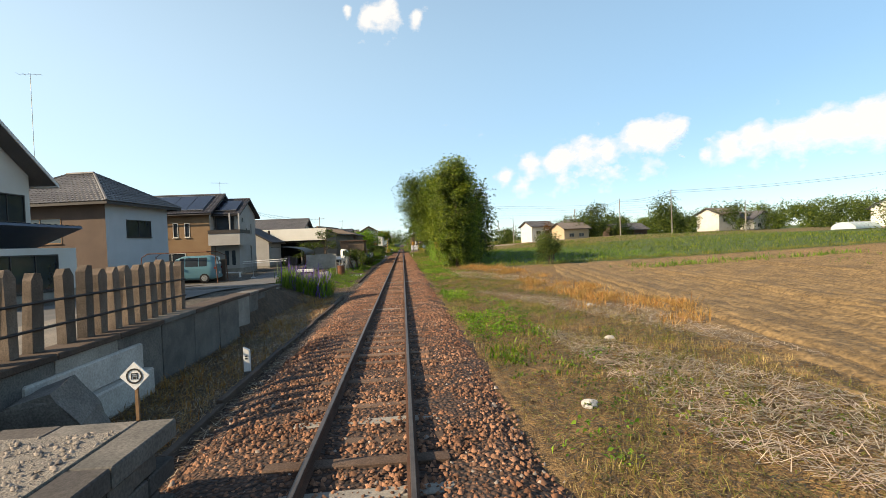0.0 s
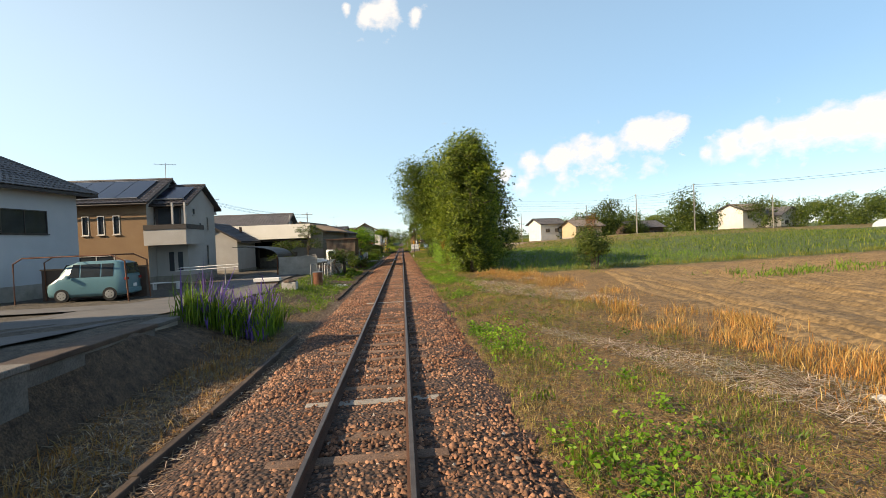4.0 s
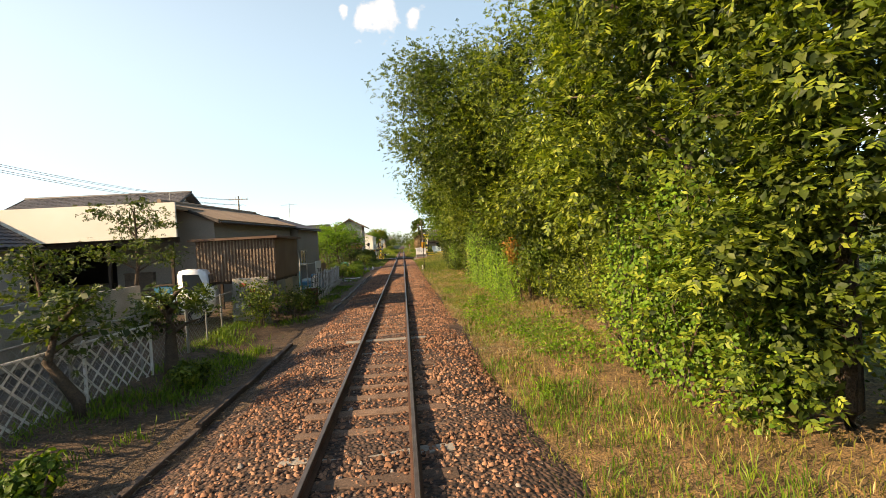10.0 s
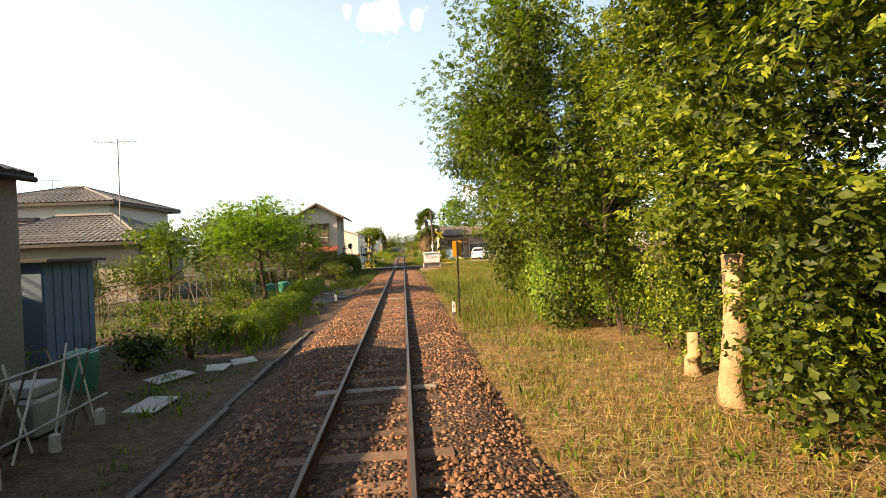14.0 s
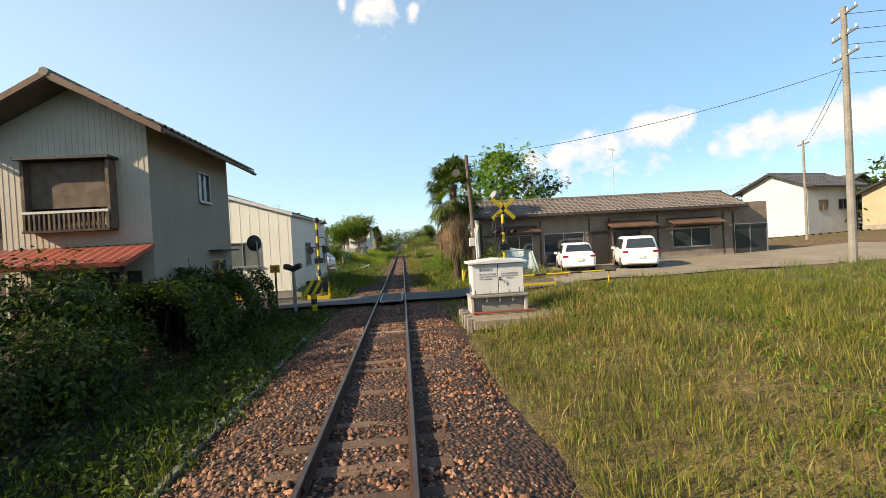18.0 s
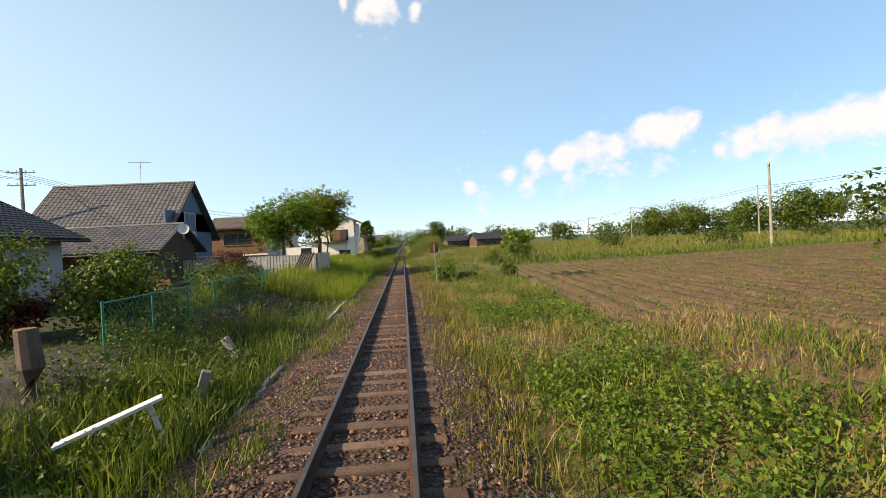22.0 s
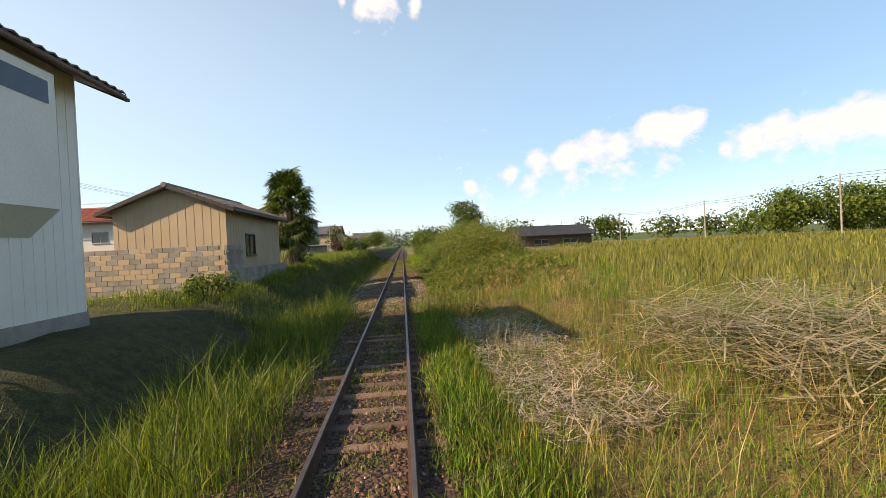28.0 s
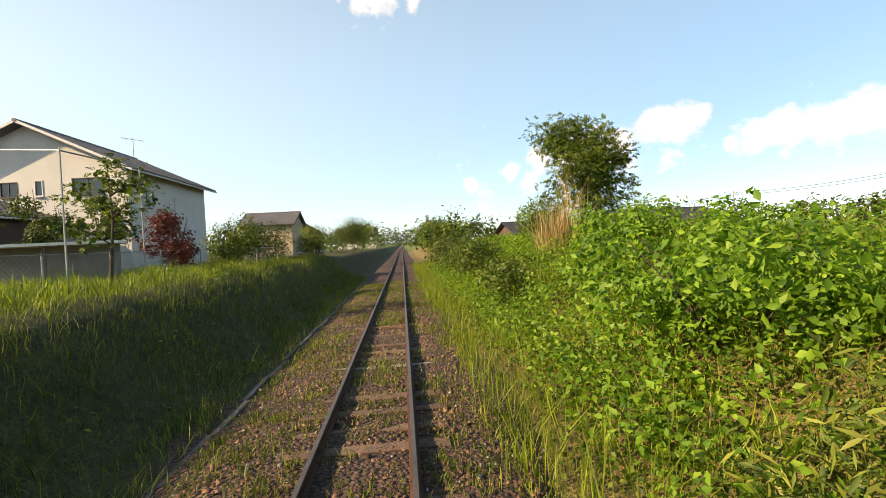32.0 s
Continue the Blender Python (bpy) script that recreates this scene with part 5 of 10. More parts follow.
    prof = np.clip(np.interp(f, [0, 0.15, wide, 0.8, 1.0], [0.55, 0.75, 1.0, 0.8, 0.12]), 0.1, 1)
    a, q = rng.uniform(0, math.tau, clumps), np.sqrt(rng.uniform(0.25, 1, clumps))
    C = np.stack([np.cos(a) * q * prof * (sp - r * 0.6) + lean[0] * f, np.sin(a) * q * prof * (sp - r * 0.6) + lean[1] * f, f * (h - r * 0.5)], 1)
    # the side that faces neither the line nor the open field carries few leaves
    weight = np.where((C[:, 0] > 0.45 * sp) & (y > 52), 0.3, 1.0)
    P, D = clump_points(rng, C, r * rng.uniform(0.6, 1.2, clumps), leaves // clumps, 0.85, 0.68)
    keep = rng.uniform(0, 1, len(P)) < np.repeat(weight, leaves // clumps)
    P[:, 2] = np.maximum(P[:, 2], 0.02)
    clear = ((P[:, 0] + x > 2.7) | (P[:, 2] > 4.4)) & ((P[:, 0] + x > 5.0) | (P[:, 2] > 2.8) | (y < 52)) & keep
    P, D = P[clear], D[clear]
    ob = new("crown", sprig_mesh("crown", P[::6], D[::6], leaf * 0.96, mat, rng, 0.5, 6, 0.44))
    ob.parent = root
    # deep foliage inside the crown, in dark leaves that stand for its shade
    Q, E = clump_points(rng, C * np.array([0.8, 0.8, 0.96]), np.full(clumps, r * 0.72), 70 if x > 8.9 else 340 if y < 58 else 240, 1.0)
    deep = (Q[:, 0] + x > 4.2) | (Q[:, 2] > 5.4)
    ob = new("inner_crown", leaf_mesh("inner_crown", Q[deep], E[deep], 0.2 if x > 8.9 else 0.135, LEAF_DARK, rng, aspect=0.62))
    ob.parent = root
    return root


G = "tall dark-leaved evergreen in the trackside grove"
grove_tree(5.9, 45.0, 11.6, 2.6, 1, LEAF_GROVE, 46000, 0.105, "tall evergreen wrapped in ivy at the grove's end", 0.03, 90, 0.8, 0.74)
grove_tree(6.2, 48.4, 12.2, 4.0, 2, LEAF_GROVE, 56000, 0.115, G, 0.05, 84, 1.05, 0.72)
grove_tree(5.6, 61.8, 12.8, 4.4, 3, LEAF_MID, 60000, 0.115, "leafy tree whose branches hang over the line", 0.2, 84, 1.2, 0.66, (-2.9, 0))
grove_tree(6.8, 56.4, 11.4, 3.5, 4, LEAF_GROVE, 44000, 0.11, G, 0.05, 64, 1.1, 0.66, (-1.2, 0))
for i, (x, y, h, sp) in enumerate([(8.0, 53, 11.6, 3.0), (7.4, 61, 11, 3.0), (6.7, 65.5, 10.4, 2.8), (8.2, 69, 10.8, 3.0), (6.6, 73.2, 10.2, 3.0), (8.0, 77, 10.4, 2.8), (6.4, 81.5, 9.8, 3.3), (7.6, 85.5, 10, 2.8), (6.6, 90, 9.4, 2.6)]):
    grove_tree(x, y, h + 0.6, sp + 0.2, 10 + i, LEAF_BRIGHT if 79 < y < 84 else LEAF_MID if y > 84 else LEAF_GROVE, 60000, 0.1, G, 0.03, 90, 0.95, 0.62, (-2.7 if x < 7.5 else -1.8, 0))
# back row added to block the light showing through the grove
for i, y in enumerate((56.5, 60.5, 65.5, 70.5, 75.0, 80.5)):
    grove_tree(10.2 + 0.4 * math.sin(3 * i), y, 9.8 + 0.5 * math.cos(2 * i), 2.6, 40 + i, LEAF_DARK, 9000, 0.2, "dark tree added behind the grove to block the sky's light", 0.06, 40, 1.2)
# undergrowth and climbers at the grove's foot
for i, y in enumerate(np.arange(46, 92, 1.9)):
    r = random.Random(i)
    x = float(np.interp(y, [46, 52, 61, 66, 70, 74, 80, 92], [6.2, 6.3, 6.2, 6.8, 7.6, 7.0, 6.6, 6.4])) + 0.4 * math.sin(i * 1.7)
    shrub("bush", x, float(y), 2.2, r.uniform(1.8, 3.4), "tangled undergrowth bush at the foot of the grove", (LEAF_MID, LEAF_GROVE, LEAF_BRIGHT, LEAF_GROVE)[i % 4], 0.075, 5200, 60 + i, 2.6)


def vine_curtain(x0, y0, y1, z0, z1, n, seed, label, leaf=0.12):
    rng = np.random.default_rng(seed)
    root = thing("climbing_vine", Matrix.Translation((x0, (y0 + y1) / 2, gz(x0, (y0 + y1) / 2))), label, "vine")
    bm = bmesh.new()
    C = []
    for i in range(14):
        y = rng.uniform(-0.5, 0.5) * (y1 - y0)
        top = rng.uniform(0.55, 1) * z1
        pts = [(rng.uniform(-0.2, 0.3), y + 0.25 * math.sin(k * 1.3 + i), z0 + (top - z0) * k / 5) for k in range(6)]
        tube(bm, pts, [0.02, 0.018, 0.015, 0.012, 0.01, 0.006], 5)
        m = n // 14
        k = rng.uniform(0, 5, m)
        b = np.array(pts)
        q = np.stack([np.interp(k, range(6), b[:, j]) for j in range(3)], 1)
        C.append(q + rng.normal(0, 1, (m, 3)) * np.array([0.16, 0.3, 0.22]))
    part("stem", bm, BARK, root)
    C = np.concatenate(C)
    C[:, 2] = np.maximum(C[:, 2], 0.05)
    ob = new("leaves", leaf_mesh("leaves", C, np.tile([-0.8, -0.5, 0.5], (len(C), 1)), leaf * 0.9, LEAF_VINE, rng, aspect=0.85, droop=1.5))
    ob.parent = root


vine_curtain(4.75, 63.0, 70.5, 0.0, 5.0, 9000, 1, "bright heart-leaved vine hanging down the grove's edge", 0.085)
vine_curtain(4.8, 45.2, 49.0, 0.0, 3.9, 4200, 5, "bright heart-leaved vine over the ivy-clad trunk", 0.085)
vine_curtain(4.8, 57.5, 63.5, 0.0, 2.8, 5000, 2, "bright vine over the undergrowth", 0.085)
vine_curtain(5.2, 82.5, 84.5, 0.0, 3.0, 1600, 4, "bright vine low on the grove's edge")
for i, (x, y, z) in enumerate([(4.9, 58.3, 2.3)]):
    rng = np.random.default_rng(90 + i)
    root = thing("withered_branch", Matrix.Translation((x, y, gz(x, y))), "withered orange spray of leaves hanging in the grove", "branch")
    part("stem", tubed([(0.3, 0, 0), (0.15, 0, 1.2), (0, 0, 2.4)], [0.03, 0.02, 0.01], 5), BARK, root)
    P, D = clump_points(rng, np.array([(0, 0, z), (0.1, 0.1, z - 0.4)]), [0.36, 0.3], 420, 1.1)
    ob = new("leaves", leaf_mesh("leaves", P, D, 0.085, LEAF_ORANGE, rng, droop=1))
    ob.parent = root
for i, (x, y, h, tilt) in enumerate([(5.35, 74.9, 2.25, 0.12), (5.75, 76.5, 0.75, 0.05), (6.7, 72.2, 2.6, -0.35), (6.5, 71.3, 2.3, 0.25), (5.9, 63.2, 2.2, 0.2), (5.6, 61.2, 1.5, -0.2), (6.4, 69.0, 2.2, 0.1)]):
    root = thing("dead_tree", Matrix.Translation((x, y, gz(x, y))), "pale bare trunk standing among ivy", "tree")
    part("trunk", tubed([(0, 0, -0.1), (tilt * 0.2, 0.05, 0.3), (tilt * 0.6, 0, h * 0.5), (tilt, 0.1, h)], [0.26, 0.2, 0.18, 0.15] if i == 0 else [0.2, 0.14, 0.12, 0.1], 9), WOOD_PALE if i < 2 else WOOD_TAN if i % 2 else WOOD_GREY, root, smooth=True)

tree("tree", 11.2, 287, 7.7, 3.0, "round-crowned leafy tree on the bank", LEAF_MID, 0.17, 46000, 0.2, 31, clump=1.25, start=0.15, crown_low=10)
tree("tree", -6.9, 185, 6.9, 3.1, "spreading garden tree with yellow-green leaves", LEAF_YELLOW, 0.15, 44000, 0.16, 32, start=0.42, clump=1.2, extra=4)
tree("tree", -8.9, 180.5, 5.7, 3.0, "leafy green garden tree beside the pale fence", LEAF_BRIGHT, 0.15, 40000, 0.14, 33, start=0.4, clump=1.25, extra=4)
tree("tree", -7.2, 190.5, 5.4, 1.5, "slim garden tree with yellow-green leaves", LEAF_YELLOW, 0.13, 4000, 0.1, 34, start=0.55, clump=0.75)
tree("tree", 8.9, 139.9, 9.2, 3.0, "broad-leaved tree beside the row house", LEAF_VINE, 0.28, 12000, 0.14, 35, start=0.2, clump=1.4, crown_low=14)
tree("tree", 7.4, 170.6, 3.2, 1.3, "thin leaning sapling at the field's edge", LEAF_BRIGHT, 0.15, 700, 0.035, 136, start=0.5, clump=0.5)
tree("tree", 11.6, 141.6, 7.6, 2.3, "broad-leaved tree behind the row house", LEAF_MID, 0.22, 7000, 0.14, 135, start=0.3, clump=1.0)
shrub("bush", 4.3, 137.4, 3.6, 2.4, "dense green bush beside the field", LEAF_BRIGHT, 0.13, 6500, 36, 3.0)
shrub("bush", 14.5, 41.9, 2.6, 3.9, "upright bush with a browned tip at the field's edge", LEAF_DARK, 0.14, 9000, 37)
shrub("bush", 14.3, 41.9, 1.2, 5.2, "browned leader shoots of the field-edge bush", LEAF_BROWN, 0.11, 1400, 137)
shrub("bush", 62.5, 52.0, 7.5, 6.0, "dark round bush at the field's corner", LEAF_DARK, 0.3, 3500, 38)
# garden trees beyond the warehouse
tree("tree", -6.6, 93.3, 5.6, 2.7, "garden tree with bright spreading foliage", LEAF_VINE, 0.12, 34000, 0.1, 40, start=0.3, clump=0.95, extra=5, crown_low=6)
tree("tree", -9.4, 97.5, 5.2, 2.6, "garden tree with bright spreading foliage", LEAF_BRIGHT, 0.12, 16000, 0.1, 41, start=0.3, clump=1.0, extra=3)
tree("tree", -9.5, 89.5, 3.9, 1.9, "garden tree with bright spreading foliage", LEAF_BRIGHT, 0.13, 5000, 0.08, 42, start=0.35, clump=0.8)
tree("pine", -6.3, 101.5, 3.6, 2.3, "layered dark garden pine", LEAF_DARK, 0.1, 7000, 0.1, 43, start=0.25, clump=0.75, flat=0.4)
tree("pine", -9.0, 57.2, 4.6, 1.7, "clipped garden pine with layered pads", LEAF_DARK, 0.09, 7000, 0.09, 44, start=0.35, clump=0.6, flat=0.42)
tree("pine", -10.8, 55.4, 3.0, 1.5, "low spreading garden pine by the wall", LEAF_DARK, 0.09, 4500, 0.08, 45, start=0.3, clump=0.6, flat=0.5)
tree("pine", -4.5, 50.2, 1.9, 0.9, "low gnarled pine behind the fence", LEAF_DARK, 0.08, 3500, 0.14, 46, start=0.45, clump=0.45, flat=0.6)
tree("pine", -4.7, 47.6, 2.1, 0.9, "low gnarled pine behind the mesh fence", LEAF_DARK, 0.08, 3000, 0.1, 47, start=0.4, clump=0.45, flat=0.6)
for i, (x, y, w, h, d, m, lab) in enumerate([(-3.7, 58.4, 1.5, 1.35, 3.6, LEAF_DARK, "dark hedge bush beside the line"), (-3.7, 61.0, 1.1, 1.0, 2.2, LEAF_DARK, "leafy bush against the brown shed"), (-4.4, 56.3, 1.7, 1.7, 2.0, LEAF_MID, "leafy bush before the brown shed"), (-3.9, 49.5, 0.9, 0.5, 1.2, LEAF_MID, "low bush on the verge"), (-3.5, 45.0, 0.7, 0.55, 0.7, LEAF_BRIGHT, "low round weed bush on the verge"),
                                         (-4.75, 80.4, 1.25, 1.5, 1.3, LEAF_MID, "rounded green shrub beside the path"), (-5.3, 79.2, 0.9, 0.9, 1.0, LEAF_DARK, "small dark shrub beside the green bins"), (-6.2, 87.5, 1.6, 1.1, 3.0, LEAF_BRIGHT, "leafy garden plants behind the hedge"), (-7.4, 90.5, 1.8, 1.3, 3.0, LEAF_MID, "garden plants in the plots behind the hedge"), (-11.5, 91.5, 2.8, 2.6, 3.0, LEAF_MID, "spreading garden shrub before the low house"), (-13.2, 89.5, 2.4, 2.8, 2.6, LEAF_DARK, "dark rounded shrub before the low house"), (-9.8, 95.5, 2.6, 2.4, 3.0, LEAF_MID, "spreading garden shrub in the plots"), (-8.2, 99.5, 2.4, 2.2, 3.0, LEAF_DARK, "dark garden shrub in the plots"), (-8.6, 86.2, 1.6, 1.0, 4.0, LEAF_BRIGHT, "leafy vegetable bed in the garden"), 
                                         (-7.7, 107.8, 3.4, 2.9, 4.0, LEAF_DARK, "dark spreading shrub before the crossing house"), (-4.6, 106.2, 1.5, 1.6, 1.7, LEAF_MID, "leafy shrub beside the ballast"), (-5.2, 116.3, 1.0, 2.6, 1.2, LEAF_DARK, "slim shrub at the house corner"), (-6.3, 112.4, 2.4, 2.4, 2.6, LEAF_DARK, "dark leafy shrub beside the house front"), (-4.9, 110.2, 1.6, 1.2, 2.2, LEAF_DARK, "dark leafy shrub beside the pale edging"), (-8.6, 110.8, 2.6, 3.2, 2.6, LEAF_DARK, "tall dark shrub before the crossing house"),
                                         (-11.8, 152.6, 3.0, 2.3, 3.0, LEAF_YELLOW, "bright yellow-green shrub by the car park"), (-7.0, 155.6, 2.6, 2.5, 2.6, LEAF_MID, "round dense green shrub beside the stump"), (-9.8, 154.2, 3.4, 2.8, 3.0, LEAF_MID, "broad leafy bush beside the car park"), (-8.9, 158.6, 2.8, 2.2, 3.4, LEAF_DARK, "spreading dark shrub behind the mesh fence"), (-7.6, 163.2, 2.2, 1.7, 3.6, LEAF_MID, "loose green shrub behind the mesh fence"), (-9.4, 170.2, 2.0, 2.4, 2.0, LEAF_RED, "reddish garden maple near the pale fence"), (-9.6, 155.2, 2.2, 1.3, 2.0, LEAF_RED, "dark red leaved shrub"), (-6.2, 161.6, 1.6, 1.4, 3.6, LEAF_DARK, "dark bush in the mesh fence"), (-7.4, 166.8, 2.0, 1.9, 2.0, LEAF_DARK, "dark round bush by the fence"),
                                         (4.9, 134.6, 2.0, 2.3, 2.4, LEAF_MID, "green bush beneath the palm"), (5.8, 129.6, 1.9, 2.0, 1.8, LEAF_MID, "green bush beside the pole"), (2.95, 171.6, 1.6, 1.75, 1.5, LEAF_BRIGHT, "leafy bush round the rusty sign"), (6.7, 169.9, 0.9, 1.5, 0.9, LEAF_MID, "vine-draped shrub at the field's edge"), (4.6, 172.4, 1.8, 0.8, 2.4, LEAF_MID, "broad-leaved weeds behind the rusty sign"), (4.9, 266.5, 4.0, 1.9, 4.5, LEAF_VINE, "sprawling climber mound on the east bank"), (6.6, 271.5, 4.0, 1.7, 5.0, LEAF_VINE, "sprawling climber mound on the east bank"), (4.1, 275.5, 2.8, 1.7, 4.0, LEAF_MID, "leafy bush on the east bank's edge"), (4.3, 283.0, 3.0, 2.6, 5.0, LEAF_MID, "leafy bush on the east bank's edge"), (4.0, 292.5, 3.0, 3.2, 6.0, LEAF_DARK, "dark leafy bush on the east bank's edge"), (4.4, 302.0, 3.6, 4.6, 6.0, LEAF_MID, "tall leafy bush on the east bank's edge"), (7.5, 284.5, 3.4, 2.6, 4.0, LEAF_BRIGHT, "bright leafy bush on the bank's top"), (12.4, 192.0, 3.4, 3.6, 2.8, LEAF_MID, "loose upright shrub at the field's edge"), (9.2, 188.5, 1.6, 1.6, 1.6, LEAF_MID, "loose shrub at the field's edge"),
                                         (-5.4, 206.5, 1.6, 1.0, 4, LEAF_MID, "weedy bush on the verge"), (-6.0, 226.5, 2.0, 1.0, 3, LEAF_MID, "weedy bush before the outbuilding"), (-7.2, 244.5, 2.4, 2.0, 2.4, LEAF_DARK, "dark shrub beneath the palm"), (-9.0, 281.5, 1.8, 3.6, 2, LEAF_RED, "red-leaved garden maple behind the fence"), (-7.6, 284, 2.6, 2.6, 3, LEAF_MID, "garden shrub behind the fence"), (-8.2, 290, 3, 3.0, 4, LEAF_DARK, "garden shrub behind the fence"), (-6.5, 300, 3, 3.0, 6, LEAF_MID, "broad leafy bush on the grass bank"), (-5.5, 318, 4, 4.4, 8, LEAF_DARK, "dark bush on the bank"),
                                         (-13.6, 280.8, 1.8, 4.2, 2, LEAF_DARK, "clipped garden pine before the cream house")]):
    shrub("bush", x, y, w, h, lab, m, 0.095 if y < 100 else 0.13, int(1700 * max(1, w * h * 0.5)), 200 + i, d)
tree("tree", -8.6, 276.2, 4.4, 1.4, "thin garden tree in front of the cream house", LEAF_MID, 0.13, 2200, 0.06, 48, start=0.3, clump=0.5)
tree("tree", -13.4, 284.0, 3.6, 1.5, "rounded garden tree before the cream house", LEAF_DARK, 0.14, 3600, 0.08, 50, start=0.3, clump=0.6)
tree("tree", -17.0, 280.0, 3.4, 1.6, "spreading garden tree before the brown annex", LEAF_MID, 0.14, 3400, 0.08, 51, start=0.3, clump=0.6)

# tree added out of view to cast shade on the verge
tree("tree", -9.8, 110.6, 5.2, 2.2, "unseen evergreen added to shade the verge by the crossing house", LEAF_DARK, 0.13, 8000, 0.12, 49, start=0.2, clump=0.9)

def hedge(x0, y0, x1, y1, w, h, label, mat, n, leaf, seed):
    """A clipped hedge: leaves over a rounded bank of twigs."""
    rng = np.random.default_rng(seed)
    root = thing("hedge", Matrix.Translation((x0, y0, gz(x0, y0))), label, "hedge")
    L = math.hypot(x1 - x0, y1 - y0)
    f, a = rng.uniform(0, 1, n), rng.uniform(-0.15, math.pi + 0.15, n)
    swell = 1 + 0.14 * np.sin(f * L * 2.1) + 0.1 * np.sin(f * L * 5.3 + 1)
    c, s = np.cos(a), np.sin(a)
    k = swell * rng.uniform(0.8, 1.06, n)
    u = np.sign(c) * np.abs(c) ** 0.7 * w / 2 * k
    x, y = (x1 - x0) * f + u, (y1 - y0) * f + rng.normal(0, 0.05, n)
    P = np.stack([x, y, np.maximum(0.03, np.abs(s) ** 0.6 * h * k)], 1)
    ob = new("foliage", leaf_mesh("foliage", P, np.stack([c, 0 * c, s + 0.2], 1), leaf, mat, rng, aspect=0.6))
    ob.parent = root
    bm = bmesh.new()
    for i in range(int(L * 2)):
        q = (i + 0.5) / int(L * 2)
        e = ((x1 - x0) * q, (y1 - y0) * q)
        tube(bm, [(e[0], e[1], -0.05), (e[0] + rng.normal(0, 0.1), e[1] + rng.normal(0, 0.1), h * 0.8)], [0.02, 0.008], 5)
    part("stem", bm, BARK, root)


hedge(-4.2, 82.0, -4.4, 91.0, 1.25, 0.72, "low clipped hedge with yellow-green tips along the garden", LEAF_BRIGHT, 16000, 0.08, 1)
hedge(-4.7, 91.6, -5.1, 99.0, 1.1, 0.75, "low clipped hedge farther along the garden", LEAF_BRIGHT, 9000, 0.09, 2)

hedge(-5.0, 113.2, -4.95, 119.7, 1.75, 1.6, "tall dark clipped hedge along the crossing house", LEAF_DARK, 30000, 0.1, 3)
hedge(-5.4, 106.5, -5.0, 112.4, 1.3, 1.2, "dark rounded hedge before the crossing house", LEAF_DARK, 14000, 0.07, 4)

# far woods and single trees round the fields
def wood(name, label, pts, size, mat, leaf, seed, per=900):
    """A distant belt of trees: leaf clumps heaped into crowns of uneven height."""
    rng = np.random.default_rng(seed)
    C, R = [], []
    for x, y, h in pts:
        z = gz(x, y)
        for k in range(9):
            C.append((x + rng.normal(0, size * 0.35), y + rng.normal(0, size * 0.35), z + h * rng.uniform(0.2, 0.86)))
            R.append(size * rng.uniform(0.26, 0.46))
    P, D = clump_points(rng, np.array(C), np.array(R), per // 9, 0.85)
    return stuff(name, leaf_mesh(name, P, D, leaf, mat, rng), label, "trees")


rr = random.Random(8)
wood("far_trees", "belt of farm trees beyond the green field", [(40 + 9 * i + rr.uniform(-3, 3), 165 - 4.2 * i + rr.uniform(-8, 8), rr.uniform(5, 9)) for i in range(15)], 7, LEAF_DARK, 0.5, 1, 1800)
wood("far_trees", "tall farm trees beside the houses", [(62, 150, 13), (66, 147, 12), (75, 128, 12), (78, 130, 11), (146, 92, 19), (152, 88, 20), (158, 86, 18), (58, 152, 9)], 7, LEAF_DARK, 0.55, 2, 1500)
wood("far_woods", "wooded ridge beyond the second field", [(100 + 8 * i + rr.uniform(-4, 4), 330 - 9.0 * i + rr.uniform(-8, 8), rr.uniform(9, 12) + 0.38 * i) for i in range(16)], 13, LEAF_MID, 0.8, 3, 4600)
wood("far_woods", "low tree line on the horizon ahead", [(20 + 14 * i + rr.uniform(-5, 5), 470 - 8 * i + rr.uniform(-12, 12), rr.uniform(7, 11)) for i in range(14)], 13, LEAF_DARK, 1.5, 4, 800)
wood("far_woods", "low tree line on the horizon ahead", [(-30 - 16 * i, 520 + rr.uniform(-12, 12), rr.uniform(7, 11)) for i in range(12)], 14, LEAF_DARK, 1.1, 5, 700)
wood("far_woods", "wooded hill far down the line", [(-60 + 14 * i, 900 + rr.uniform(-20, 20), rr.uniform(14, 26)) for i in range(12)], 26, LEAF_DARK, 2.2, 6, 700)
wood("far_bushes", "bushes beside the line in the distance", [(4.5, 300, 4), (5, 310, 4.5), (-6, 330, 5), (-7, 345, 5), (6, 330, 4), (6, 350, 5), (-5, 375, 5), (-8, 360, 6)], 4, LEAF_MID, 0.35, 7, 1100)
wood("far_bushes", "far hedges and shrubs between the fields", [(70 + 9 * i, 215 + 3 * i, 2.5) for i in range(9)] + [(32, 212, 3.0), (46, 208, 2.6)], 3.5, LEAF_DARK, 0.35, 8, 700)

# ---- grass and weeds ----
def off_road(x, y):
    return ~((y - 0.05 * x > 121.5) & (y - 0.05 * x < 124.2))


# east verge before the grove
grass("grass", "short dry grass on the verge beside the ballast", GRASS_DRY, 21000, 2.2, 8.4, 1, 43, 0.16, 0.008, 6, 0.10, 1, patch=0.05, keep=lambda x, y: x < soil_edge(y) + 0.8)
grass("grass", "low olive weeds on the verge beside the ballast", GRASS_OLIVE, 19000, 2.2, 7.6, 1, 43, 0.17, 0.009, 6, 0.10, 2, patch=0.15, keep=lambda x, y: x < soil_edge(y) + 0.4)
